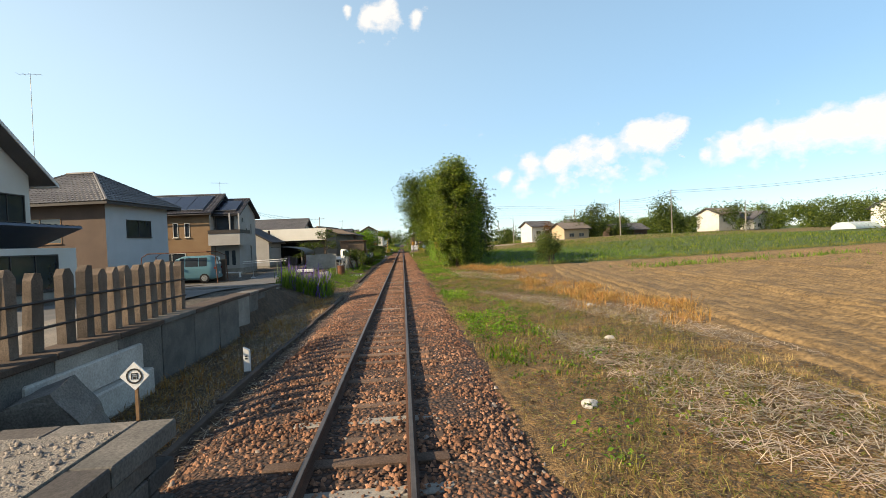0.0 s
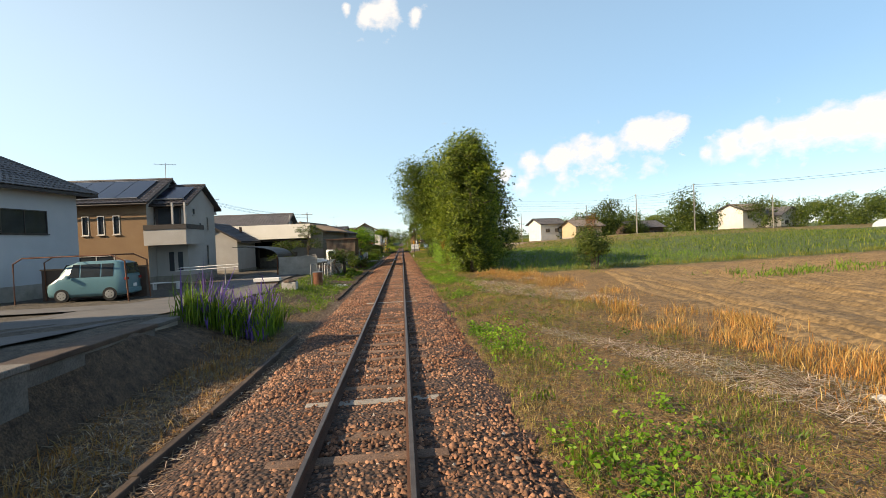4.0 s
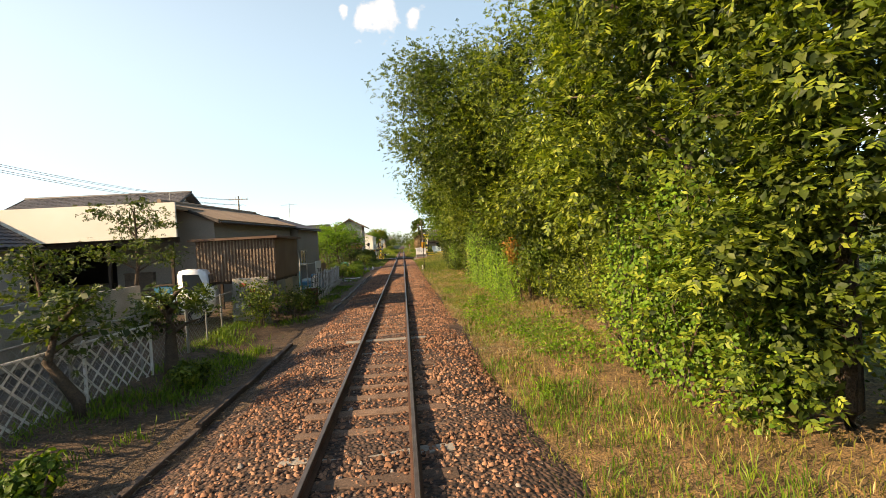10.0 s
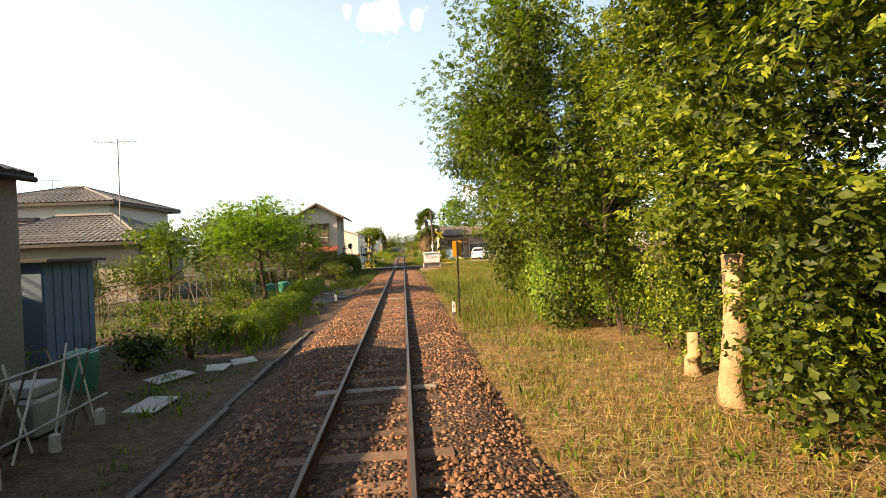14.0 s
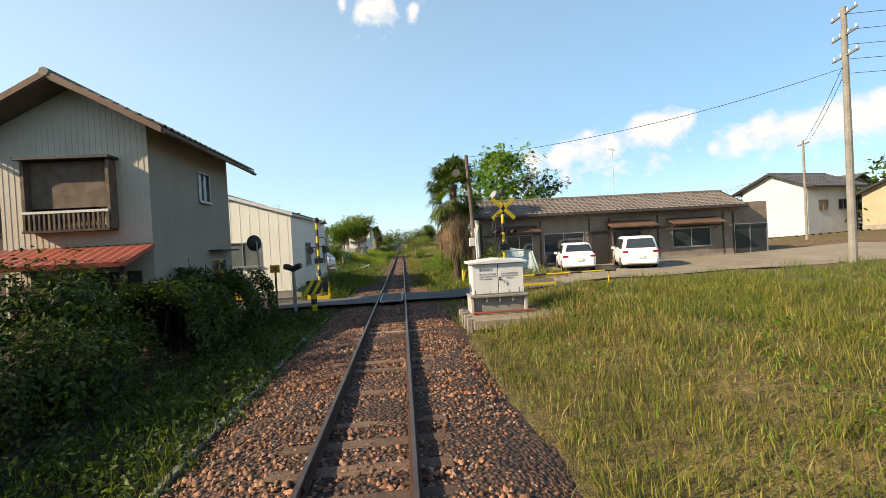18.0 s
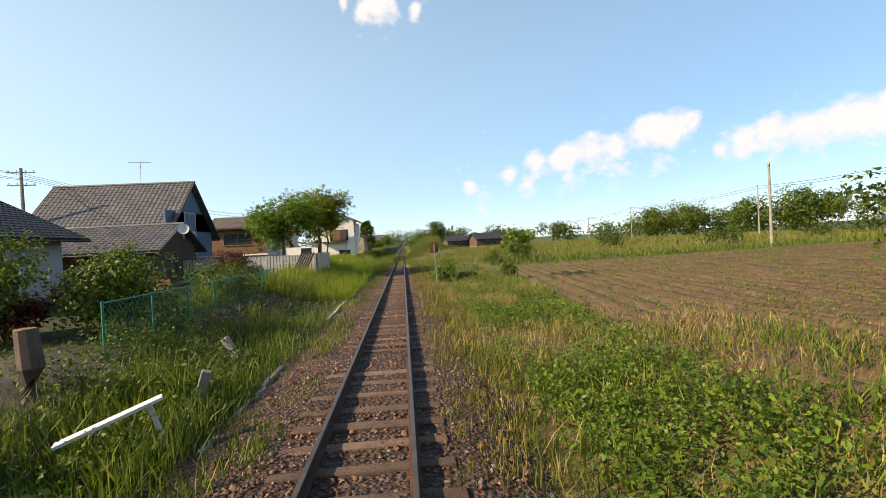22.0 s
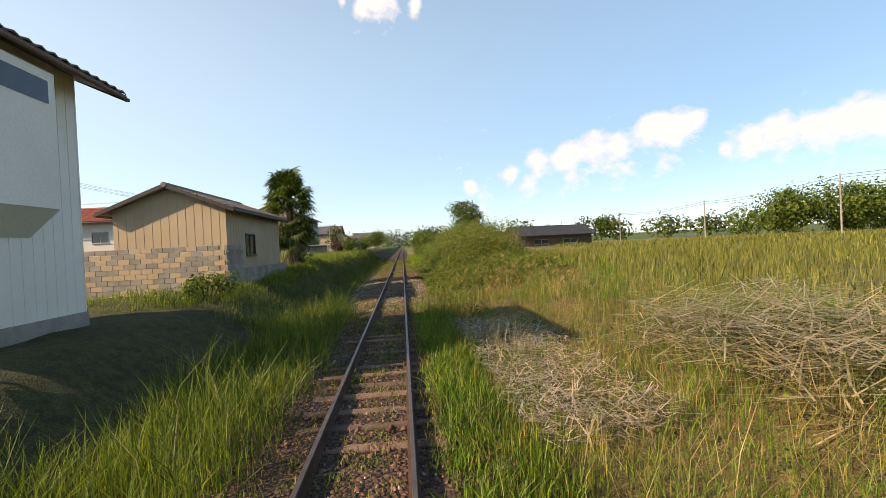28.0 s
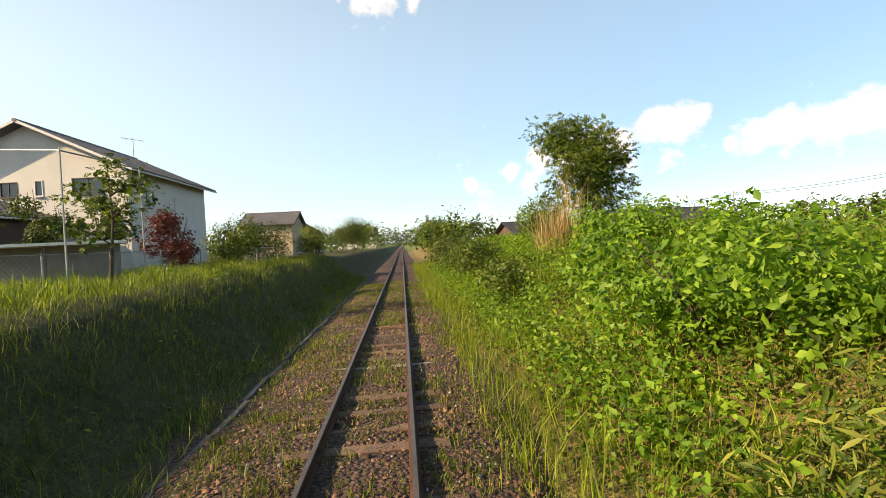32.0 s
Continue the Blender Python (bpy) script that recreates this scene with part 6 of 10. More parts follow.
grass("weeds", "fresh green weeds along the ballast's foot", LEAF_BRIGHT, 700, 2.2, 4.4, 6, 43, 0.2, 0.035, 8, 0.09, 3, patch=0.45)
grass("grass", "rust-coloured dry grass at the ploughed field's edge", GRASS_ORANGE, 9000, 5.2, 11.0, 10, 42.5, 0.4, 0.013, 10, 0.16, 4, patch=0.2, keep=lambda x, y: np.abs(x - np.interp(y, [16, 28, 36, 42.5], [8.4, 8.2, 8.0, 6.8])) < 1.5 + 0.5 * np.sin(y))
grass("grass", "lush green grass tufts beneath the grove's end", GRASS_LUSH, 2600, 2.2, 4.4, 30, 52, 0.26, 0.013, 10, 0.14, 5, patch=0.15)
grass("crop_sprouts", "scattered green sprouts in the ploughed field", GRASS_LUSH, 150, 9, 40, 14, 40, 0.3, 0.03, 9, 0.16, 7, patch=0.6)
grass("crop_sprouts", "row of green crop sprouts in the ploughed field", GRASS_LUSH, 420, 17, 36, 28, 33, 0.45, 0.04, 9, 0.25, 8, keep=lambda x, y: np.abs(y - 30.5 - 0.05 * x) < 1.3)
# green crop field
grass("crop", "dense low green crop in the field", GRASS_LUSH, 5200, 7.5, 30, 41.8, 100, 0.42, 0.03, 6, 0.25, 9, lean=0.25)
grass("crop", "dense low green crop in the field", GRASS_GREEN, 5000, 30, 90, 41.8, 125, 0.5, 0.07, 6, 0.5, 10, lean=0.25)
grass("crop", "yellowing front rows of the green crop", CROP_YELLOW, 1300, 7.2, 60, 41.4, 43.2, 0.42, 0.025, 7, 0.15, 11, lean=0.2)
# grove's foot
grass("grass", "olive and dry grass between ballast and grove", GRASS_OLIVE, 7500, 2.2, 5.6, 43, 101, 0.18, 0.014, 7, 0.12, 12)
grass("grass", "dry straw-coloured grass beneath the grove", GRASS_DRY, 3800, 2.4, 5.8, 43, 101, 0.17, 0.013, 6, 0.12, 13)
grass("weeds", "green weeds beneath the grove", LEAF_BRIGHT, 900, 2.4, 5.4, 48, 98, 0.24, 0.035, 7, 0.12, 14, patch=0.4)
grass("grass", "tall green grass by the yellow marker", GRASS_GREEN, 1500, 2.4, 5.6, 82, 101, 0.55, 0.014, 9, 0.14, 15)
# meadow before the crossing
grass("grass", "rough olive meadow beside the line", GRASS_OLIVE, 16000, 2.3, 14, 98, 120.5, 0.34, 0.013, 7, 0.16, 16, keep=off_road)
grass("grass", "weedy grass along the lane", GRASS_GREEN, 3200, 4.5, 22, 113, 121.6, 0.36, 0.012, 9, 0.18, 64, patch=-0.2, keep=off_road)
grass("grass", "greener tufts in the rough meadow", GRASS_LUSH, 7000, 2.3, 18, 95, 120.5, 0.26, 0.014, 8, 0.15, 17, patch=0.1, keep=off_road)
grass("grass", "rough meadow farther from the line", GRASS_OLIVE, 4500, 14, 45, 92, 121, 0.22, 0.04, 6, 0.3, 18, keep=off_road)
grass("grass", "dry tussocks in the meadow", GRASS_DRY, 500, 2.4, 7, 96, 119, 0.55, 0.014, 14, 0.14, 19, patch=0.55)
# beyond the crossing, east
grass("grass", "tall weedy grass below the palm", GRASS_GREEN, 3400, 1.9, 8.5, 124.5, 152, 0.5, 0.018, 8, 0.16, 20, keep=off_road)
grass("grass", "dry weedy grass below the palm", GRASS_DRY, 2500, 1.9, 9, 124.5, 156, 0.42, 0.014, 7, 0.16, 21, keep=off_road)
grass("grass", "dry and olive weeds beside the ploughed field", GRASS_OLIVE, 5200, 1.7, 6.6, 150, 194, 0.42, 0.016, 7, 0.16, 22)
grass("grass", "dry stalks beside the ploughed field", GRASS_DRY, 2900, 1.7, 4.6, 160, 196, 0.5, 0.012, 6, 0.16, 23, patch=-0.2)
grass("grass", "bright grass strip along the ploughed field", GRASS_LUSH, 2800, 3.6, 8.6, 150, 188, 0.3, 0.018, 8, 0.14, 24, keep=lambda x, y: np.abs(x - field2_edge(y) + 0.8) < 0.9)
grass("grass", "long mixed grass by the rusty sign", GRASS_LUSH, 2200, 3.0, 7.2, 160, 180, 0.45, 0.013, 8, 0.15, 65, patch=-0.1, keep=lambda x, y: x < field2_edge(y) + 0.2)
grass("grass", "dry bent stalks by the rusty sign", GRASS_DRY, 1500, 2.8, 6.8, 160, 180, 0.6, 0.01, 6, 0.16, 66, lean=0.9, bend=0.8, keep=lambda x, y: x < field2_edge(y))
grass("crop_sprouts", "rows of young crop in the second field", GRASS_LUSH, 64000, 6, 44, 148, 186, 0.13, 0.035, 3, 0.07, 25, lift=0.09, keep=lambda x, y: (x > field2_edge(y) + 0.8) & (np.abs((x - 0.1 * y) % 0.9 - 0.225) < 0.17))
# tall grass before the white plank house
grass("grass", "tall olive grass on the east bank", GRASS_OLIVE, 9000, 1.4, 11, 192, 232, 0.6, 0.009, 8, 0.16, 26)
grass("grass", "tall green grass on the east bank", GRASS_LUSH, 13000, 1.2, 9, 192, 232, 0.5, 0.010, 8, 0.15, 27, patch=-0.1)
grass("grass", "dry flowering grass stalks on the east bank", GRASS_DRY, 5200, 1.9, 9.5, 190, 232, 0.82, 0.007, 5, 0.2, 28, patch=-0.2)
grass("crop", "ripening yellow crop on the rising field", CROP_YELLOW, 8000, 9.5, 34, 194, 275, 0.85, 0.04, 6, 0.3, 29, lean=0.2)
grass("crop", "ripening yellow crop far up the field", CROP_YELLOW, 8000, 34, 105, 200, 330, 0.9, 0.12, 5, 0.7, 30, lean=0.2)
grass("grass", "green grass margin before the crop", GRASS_LUSH, 2200, 8.0, 11.5, 200, 262, 0.6, 0.02, 8, 0.16, 31)
grass("grass", "green band between the two fields", GRASS_GREEN, 3600, 8, 90, 186, 193.5, 0.7, 0.06, 6, 0.3, 32)
grass("grass", "lush young grass on the bank's foot", GRASS_LUSH, 3000, 1.9, 7.0, 198, 210, 0.5, 0.017, 8, 0.15, 33)
grass("grass", "bright short grass below the grove", GRASS_LUSH, 2200, 2.3, 4.8, 50, 86, 0.17, 0.013, 8, 0.14, 34, patch=0.0)
grass("grass", "tall grass crowding the rails", GRASS_LUSH, 2600, 0.95, 2.1, 205, 226, 0.36, 0.014, 8, 0.1, 35)
grass("grass", "low weeds along the rail", GRASS_OLIVE, 1500, 0.8, 2.0, 204, 232, 0.2, 0.012, 8, 0.1, 36)
grass("grass", "tall dark grass crowding the rails", GRASS_GREEN, 5000, -3.6, -1.25, 186, 228, 0.85, 0.012, 9, 0.12, 37)
# the sunlit bank top is put into the grass colour
grass("grass", "bright grass on the west bank's top", GRASS_SUNNY, 7000, -14, -5.0, 226, 292, 0.45, 0.016, 8, 0.16, 38)
grass("weeds", "dense weeds over the old sleepers", GRASS_GREEN, 9000, -2.2, 2.0, 252, 292, 0.14, 0.016, 8, 0.08, 58, patch=-0.2, keep=lambda x, y: np.abs(np.abs(x) - 0.566) > 0.1)
grass("weeds", "weeds over the sleepers before the plank house", GRASS_GREEN, 5000, -2.2, 2.0, 199, 230, 0.13, 0.014, 8, 0.08, 59, patch=0.0, keep=lambda x, y: np.abs(np.abs(x) - 0.566) > 0.1)
grass("weeds", "dry weeds over the sleepers", GRASS_OLIVE, 7000, -2.2, 2.0, 199, 292, 0.12, 0.014, 8, 0.08, 60, patch=0.0, keep=lambda x, y: np.abs(np.abs(x) - 0.566) > 0.1)
grass("grass", "tall weeds spilling onto the ballast", GRASS_GREEN, 3600, -2.4, -1.1, 127, 192, 0.3, 0.015, 8, 0.1, 61, patch=0.1)
grass("grass", "olive weeds spilling onto the ballast", GRASS_OLIVE, 3600, 1.1, 2.3, 127, 192, 0.24, 0.013, 8, 0.1, 62, patch=0.0)
grass("weeds", "low green weed patches on the verge", GRASS_LUSH, 5200, 2.3, 6.0, 8, 43, 0.14, 0.016, 9, 0.1, 63, patch=0.45)
# west verge
grass("grass", "dry weeds on the lifted siding", GRASS_ORANGE, 1500, -4.3, -2.75, -1, 22, 0.22, 0.01, 8, 0.12, 40, patch=0.0)
grass("straw", "dead stalks on the lifted siding", STRAW_PINK, 1300, -4.3, -2.6, -1, 24, 0.12, 0.012, 6, 0.14, 41, lean=1.6)
grass("weeds", "tall green weed clump at the platform's end", GRASS_LUSH, 560, -5.5, -3.4, 21.8, 24.4, 1.0, 0.03, 14, 0.16, 42, lean=0.22)
grass("flowers", "violet flower spikes above the weed clump", FLOWER, 260, -5.4, -3.4, 21.8, 24.4, 1.3, 0.05, 4, 0.05, 43, lean=0.12)
grass("weeds", "green weeds on the west verge", GRASS_LUSH, 1900, -6.2, -2.8, 26, 40, 0.2, 0.022, 8, 0.12, 44, patch=0.15)
grass("weeds", "green weeds along the mesh fence", GRASS_LUSH, 4200, -5.2, -3.2, 42, 58, 0.2, 0.022, 7, 0.12, 45, patch=0.35)
grass("weeds", "low green weeds along the lattice fence", GRASS_LUSH, 2300, -4.6, -3.0, 58, 80, 0.16, 0.022, 8, 0.1, 46, patch=-0.1)
grass("weeds", "garden greens along the line", LEAF_BRIGHT, 700, -6.2, -3.2, 80, 100, 0.4, 0.05, 8, 0.14, 47, patch=0.1)
grass("grass", "green grass along the pale edging", GRASS_GREEN, 1900, -4.3, -2.2, 100, 120.3, 0.32, 0.016, 8, 0.12, 48, keep=off_road)
grass("grass", "tall dark weeds against the workshop", GRASS_GREEN, 3400, -4.6, -2.3, 125.5, 152, 0.62, 0.02, 9, 0.14, 49)
grass("grass", "tall grass beside the car park", GRASS_GREEN, 2600, -5.0, -2.3, 137, 160, 0.55, 0.018, 8, 0.14, 50)
grass("grass", "tall green grass beside the fences", GRASS_SUNNY, 9000, -7.5, -2.25, 158, 200, 0.9, 0.016, 9, 0.15, 51, keep=lambda x, y: (y > 165) | (x < -6.3) | (x > -2.2))
grass("grass", "yellow-flowering grass patch by the fence", CROP_YELLOW, 1500, -7.4, -3.6, 165, 178, 0.8, 0.02, 9, 0.18, 52)
grass("grass", "tall grass with dry tips before the plank house", GRASS_SUNNY, 11000, -10, -1.5, 188, 216, 0.72, 0.010, 9, 0.15, 53)
grass("grass", "dry seeding stalks before the plank house", GRASS_DRY, 1500, -8, -1.5, 190, 216, 0.85, 0.01, 5, 0.16, 54, patch=-0.1)
grass("grass", "thick green grass on the west bank", GRASS_GREEN, 14000, -8, -2.4, 224, 300, 0.42, 0.013, 8, 0.15, 55)
grass("weeds", "weeds growing through the ballast", GRASS_OLIVE, 9500, -2.2, 1.9, 186, 290, 0.13, 0.009, 7, 0.07, 56, patch=0.1, keep=lambda x, y: np.abs(np.abs(x) - 0.566) > 0.12)
grass("weeds", "green tufts growing through the ballast", GRASS_GREEN, 6500, -2.3, 2.0, 192, 290, 0.15, 0.013, 8, 0.06, 57, patch=0.3, keep=lambda x, y: np.abs(np.abs(x) - 0.566) > 0.12)


BARK_LITTER = leafy("dark_litter", (0.05, 0.032, 0.018), (0.10, 0.065, 0.035), None, trans=0.05)


def strewn(name, label, mat, n, x0, x1, y0, y1, length, seed, rise=0.12, keep=None, width=0.012):
    """Cut stalks lying across one another."""
    rng = np.random.default_rng(seed)
    x, y = rng.uniform(x0, x1, n), rng.uniform(y0, y1, n)
    if keep is not None:
        ok = keep(x, y)
        x, y = x[ok], y[ok]
    n = len(x)
    a, up = rng.uniform(0, math.tau, n), rng.uniform(-0.15, 0.25, n)
    L = length * rng.uniform(0.4, 1.3, n)[:, None]
    d = np.stack([np.cos(a), np.sin(a), up], 1) * L * 0.5
    w = np.stack([-np.sin(a), np.cos(a), 0 * a], 1) * width * 0.5
    c = np.stack([x, y, ground_z(x, y) + 0.03 + rng.uniform(0, rise, n)], 1)
    V = np.stack([c - d - w, c - d + w, c + d + w * 0.4, c + d - w * 0.4], 1)
    loops = np.arange(4 * n)
    return stuff(name, raw_mesh(name, V.reshape(-1, 3), loops, np.full(n, 4), mat), label, "straw")


strewn("straw", "pale cut stalks strewn on the verge", STRAW_PINK, 26000, 4.2, 8.6, 0, 38, 0.34, 1, 0.09, lambda x, y: np.sin(x * 1.1 + y * 0.45) + 0.7 * np.sin(y * 0.23) > 0.25, 0.013)
strewn("litter", "short dry litter on the verge", GRASS_DRY, 30000, 2.2, 8.4, 0, 43, 0.15, 21, 0.04, None, 0.011)
strewn("litter", "dark rotted litter on the verge", BARK_LITTER, 24000, 2.2, 8.2, 0, 43, 0.16, 22, 0.05, None, 0.022)
strewn("litter", "olive leaf litter on the verge", GRASS_OLIVE, 18000, 2.3, 7.6, 0, 43, 0.13, 23, 0.05, None, 0.014)
strewn("litter", "dark twigs on the lifted siding", BARK_LITTER, 7000, -4.5, -2.2, -1, 30, 0.2, 29, 0.05, None, 0.022)
strewn("litter", "dry litter on the lifted siding", GRASS_ORANGE, 9000, -4.35, -2.65, -1, 30, 0.16, 24, 0.05, None, 0.012)
strewn("litter", "pale twigs on the lifted siding", STRAW_PINK, 5000, -4.4, -2.0, -1, 30, 0.2, 25, 0.05, None, 0.01)
strewn("litter", "leaf litter on the west verge", BARK_LITTER, 8000, -6.0, -2.2, 22, 60, 0.14, 26, 0.04, None, 0.018)
strewn("straw", "dry straw scattered below the grove", STRAW, 5200, 2.4, 6.2, 50, 96, 0.24, 2, 0.08)
strewn("litter", "dry golden litter below the grove", STRAW, 15000, 2.2, 6.4, 50, 97, 0.2, 27, 0.1, None, 0.014)
strewn("litter", "rust-coloured leaf litter below the grove", GRASS_ORANGE, 6000, 2.6, 6.6, 54, 92, 0.18, 28, 0.12, lambda x, y: np.sin(x * 1.7 + y * 0.6) + 0.5 * np.sin(y * 0.31) > 0.0, 0.016)
strewn("straw", "flattened dry stalks by the field", STRAW, 2600, 2.6, 6.0, 150, 178, 0.6, 3, 0.35)
strewn("straw", "heap of cut pale stalks on the bank", STRAW, 3600, 3.0, 7.6, 174, 186, 0.7, 4, 0.75)
strewn("straw", "dry broken canes on the east bank", STRAW_PINK, 2600, 2.0, 4.0, 215.5, 224, 0.5, 5, 0.45, None, 0.016)
strewn("straw", "dry broken stalks by the low bamboo", STRAW, 800, 5.5, 9.0, 224, 233, 0.5, 9, 0.5)
strewn("straw", "heap of pale dry canes on the east bank", STRAW, 1500, 5.0, 8.6, 214.5, 219.5, 1.2, 7, 1.0, None, 0.026)
strewn("straw", "dry hedge cuttings lying on dark soil", STRAW, 1600, -6.0, -2.4, 157, 165.5, 0.35, 8, 0.14)
strewn("straw", "dead stalks on the west verge", STRAW_PINK, 1600, -6.0, -2.8, 24, 42, 0.25, 6, 0.05, None, 0.011)


# bamboo grass thicket on the east bank
def thicket(name, label, n, x0, x1, y0, y1, height, mat, seed, leaf=0.18):
    rng = np.random.default_rng(seed)
    x, y = rng.uniform(x0, x1, n), rng.uniform(y0, y1, n)
    edge = np.clip((x - x0) / 1.7, 0.3, 1) * np.clip((y - y0) / 4.0 + 0.35, 0.3, 1) * np.clip((y1 - y) / 3.0 + 0.3, 0.3, 1)
    H = height * edge * rng.uniform(0.72, 1.05, n) * (1 + 0.16 * np.sin(x * 1.9 + 2 * np.sin(y * 0.9)) * np.sin(y * 1.3 + seed))
    H = np.where(rng.uniform(0, 1, n) < 0.03, H * 1.12, H)
    z = ground_z(x, y)
    per = 30
    k = np.repeat(np.arange(n), per)
    f = 1 - 0.9 * rng.uniform(0, 1, len(k)) ** 1.25
    bend = rng.normal(0, 0.17, (n, 2)) + np.array([-0.18, -0.05])
    P = np.stack([x[k] + bend[k, 0] * f ** 2 * H[k] + rng.normal(0, 0.07, len(k)), y[k] + bend[k, 1] * f ** 2 * H[k] + rng.normal(0, 0.1, len(k)), z[k] + f * H[k] * 0.95], 1)
    far = P[:, 0] > 1.75
    P, k = P[far], k[far]
    D = rng.normal(0, 1, (len(k), 3)) + np.array([-0.2, -0.2, 0.9])
    stuff(name, leaf_mesh(name, P, D, leaf, mat, rng, aspect=0.17, fold=0.1, droop=0.7), label, "bamboo grass")
    stem = blade_mesh("bamboo_stems", np.stack([x, y, z], 1), H * 0.95, 0.016, GRASS_OLIVE, rng, 0.25, 0.4)
    stuff("bamboo_stems", stem, "thin bent stems of the bamboo thicket", "bamboo grass")


BAMBOO = leafy("bamboo_leaves", (0.03, 0.06, 0.008), (0.12, 0.165, 0.02), (0.22, 0.22, 0.045), trans=0.25)
BAMBOO_DRY = leafy("bamboo_leaves_dry", (0.2, 0.14, 0.045), (0.29, 0.2, 0.08), None, trans=0.2)
thicket("bamboo_thicket", "dense bamboo grass thicket leaning towards the line", 3200, 2.0, 7.8, 238.5, 264, 2.4, BAMBOO, 1, 0.165)
thicket("bamboo_thicket", "taller bamboo grass at the back of the thicket", 2700, 3.1, 8.8, 239.5, 263, 3.1, BAMBOO, 2, 0.165)
thicket("bamboo_thicket", "yellowed bamboo blades in the thicket", 420, 2.6, 7.5, 240, 262, 2.2, BAMBOO_DRY, 3)
thicket("bamboo_thicket", "low trodden bamboo grass before the thicket", 1300, 2.0, 8.5, 231, 241, 1.05, BAMBOO, 4)
thicket("bamboo_thicket", "low yellowed bamboo grass before the thicket", 260, 2.2, 8.5, 230, 241, 0.95, BAMBOO_DRY, 5)


def herbs(name, label, mat, n, x0, x1, y0, y1, height, leaf, seed, per=16, spread=0.12, keep=None, patch=None, aspect=0.6):
    """Broad-leaved weeds: small plants with leaves up their stems."""
    rng = np.random.default_rng(seed)
    n = int(n * 0.5)
    x, y = rng.uniform(x0, x1, n), rng.uniform(y0, y1, n)
    ok = np.ones(n, bool)
    if keep is not None:
        ok &= keep(x, y)
    if patch is not None:
        ok &= np.sin(x * 1.3 + seed) * np.cos(y * 0.7 + seed) + 0.6 * np.sin(y * 0.27 + x * 0.5 + 2 * seed) + rng.normal(0, 0.3, n) > patch
    x, y = x[ok], y[ok]
    H = height * rng.uniform(0.5, 1.3, len(x))
    k = np.repeat(np.arange(len(x)), per)
    f = rng.uniform(0.1, 1, len(k))
    s = spread * (1.2 - 0.5 * f)[:, None]
    P = np.stack([x[k], y[k], ground_z(x[k], y[k]) + f * H[k]], 1)
    P[:, :2] += rng.normal(0, 1, (len(k), 2)) * s
    D = np.stack([rng.normal(0, 0.5, len(k)), rng.normal(0, 0.5, len(k)), np.ones(len(k))], 1)
    return stuff(name, leaf_mesh(name, P, D, leaf, mat, rng, aspect=aspect), label, "weeds")


herbs("weeds", "broad-leaved weeds along the ballast's foot", LEAF_VINE, 4200, 2.3, 4.4, 3, 43, 0.2, 0.075, 1, 14, 0.11, patch=0.55)
herbs("weeds", "dark leafy weeds among the dry verge grass", LEAF_MID, 2600, 2.3, 6.2, 3, 43, 0.16, 0.06, 18, 12, 0.1, patch=0.6)
herbs("weeds", "small dull weeds on the dry verge", LEAF_BROWN, 900, 2.4, 8.0, 2, 42, 0.1, 0.05, 2, 10, 0.1, lambda x, y: x < soil_edge(y) + 0.5)
herbs("weeds", "broad-leaved weeds on the west verge", LEAF_BRIGHT, 1500, -6.2, -2.9, 27, 44, 0.22, 0.075, 3, 14, 0.12, patch=0.1)
herbs("weeds", "garden plants in the vegetable plots", LEAF_BRIGHT, 1100, -9.0, -4.8, 79, 104, 0.5, 0.1, 4, 16, 0.16, patch=-0.2)
herbs("weeds", "broad-leaved weeds below the grove", LEAF_VINE, 2000, 2.6, 5.2, 46, 70, 0.2, 0.08, 5, 14, 0.12, patch=0.1)
herbs("weeds", "leafy weeds in the rough meadow", LEAF_BRIGHT, 3800, 2.4, 14, 98, 120, 0.28, 0.06, 6, 14, 0.12, off_road, 0.2)
# dark leaves put the crossing house's shade into these weeds
herbs("weeds", "leafy weeds along the pale edging, coloured dark for shade", LEAF_DARK, 1500, -4.4, -2.1, 101, 120.4, 0.35, 0.09, 17, 18, 0.14)
herbs("weeds", "dark leafy weeds along the workshop", LEAF_MID, 1000, -4.7, -2.6, 126, 152, 0.6, 0.09, 7, 18, 0.14)
herbs("weeds", "leafy weeds below the palm", LEAF_MID, 1000, 2.2, 8.0, 125, 146, 0.6, 0.08, 8, 18, 0.15, off_road)
herbs("weeds", "lush leafy weeds beside the ploughed field", LEAF_BRIGHT, 13000, 2.5, 6.6, 141, 186, 0.5, 0.075, 9, 18, 0.15, lambda x, y: (x < field2_edge(y) - 0.3) & ((y < 158) | (y > 178) | (np.sin(1.9 * x + y) > 0.5)), -0.5)
herbs("weeds", "leafy weeds by the mesh fence", LEAF_MID, 4200, -6.6, -2.8, 150, 182, 0.55, 0.08, 10, 18, 0.15, None, 0.0)
herbs("weeds", "leafy weeds in the tall grass", LEAF_MID, 1500, 2.2, 9.0, 190, 238, 0.5, 0.07, 11, 16, 0.15, None, 0.2)
herbs("weeds", "leafy weeds on the grass bank", LEAF_MID, 2200, -9.0, -2.8, 224, 296, 0.4, 0.08, 12, 16, 0.15, None, 0.2)
herbs("climbers", "sprawling large-leaved climbers over the east bank", LEAF_VINE, 7600, 2.7, 9.5, 261, 300, 0.9, 0.115, 13, 20, 0.2, lambda x, y: x > 2.4 + 0.35 * np.sin(y * 0.8))
herbs("climbers", "darker leaves beneath the climbers on the east bank", LEAF_MID, 4200, 2.2, 9.0, 262, 320, 0.6, 0.09, 14, 16, 0.2)
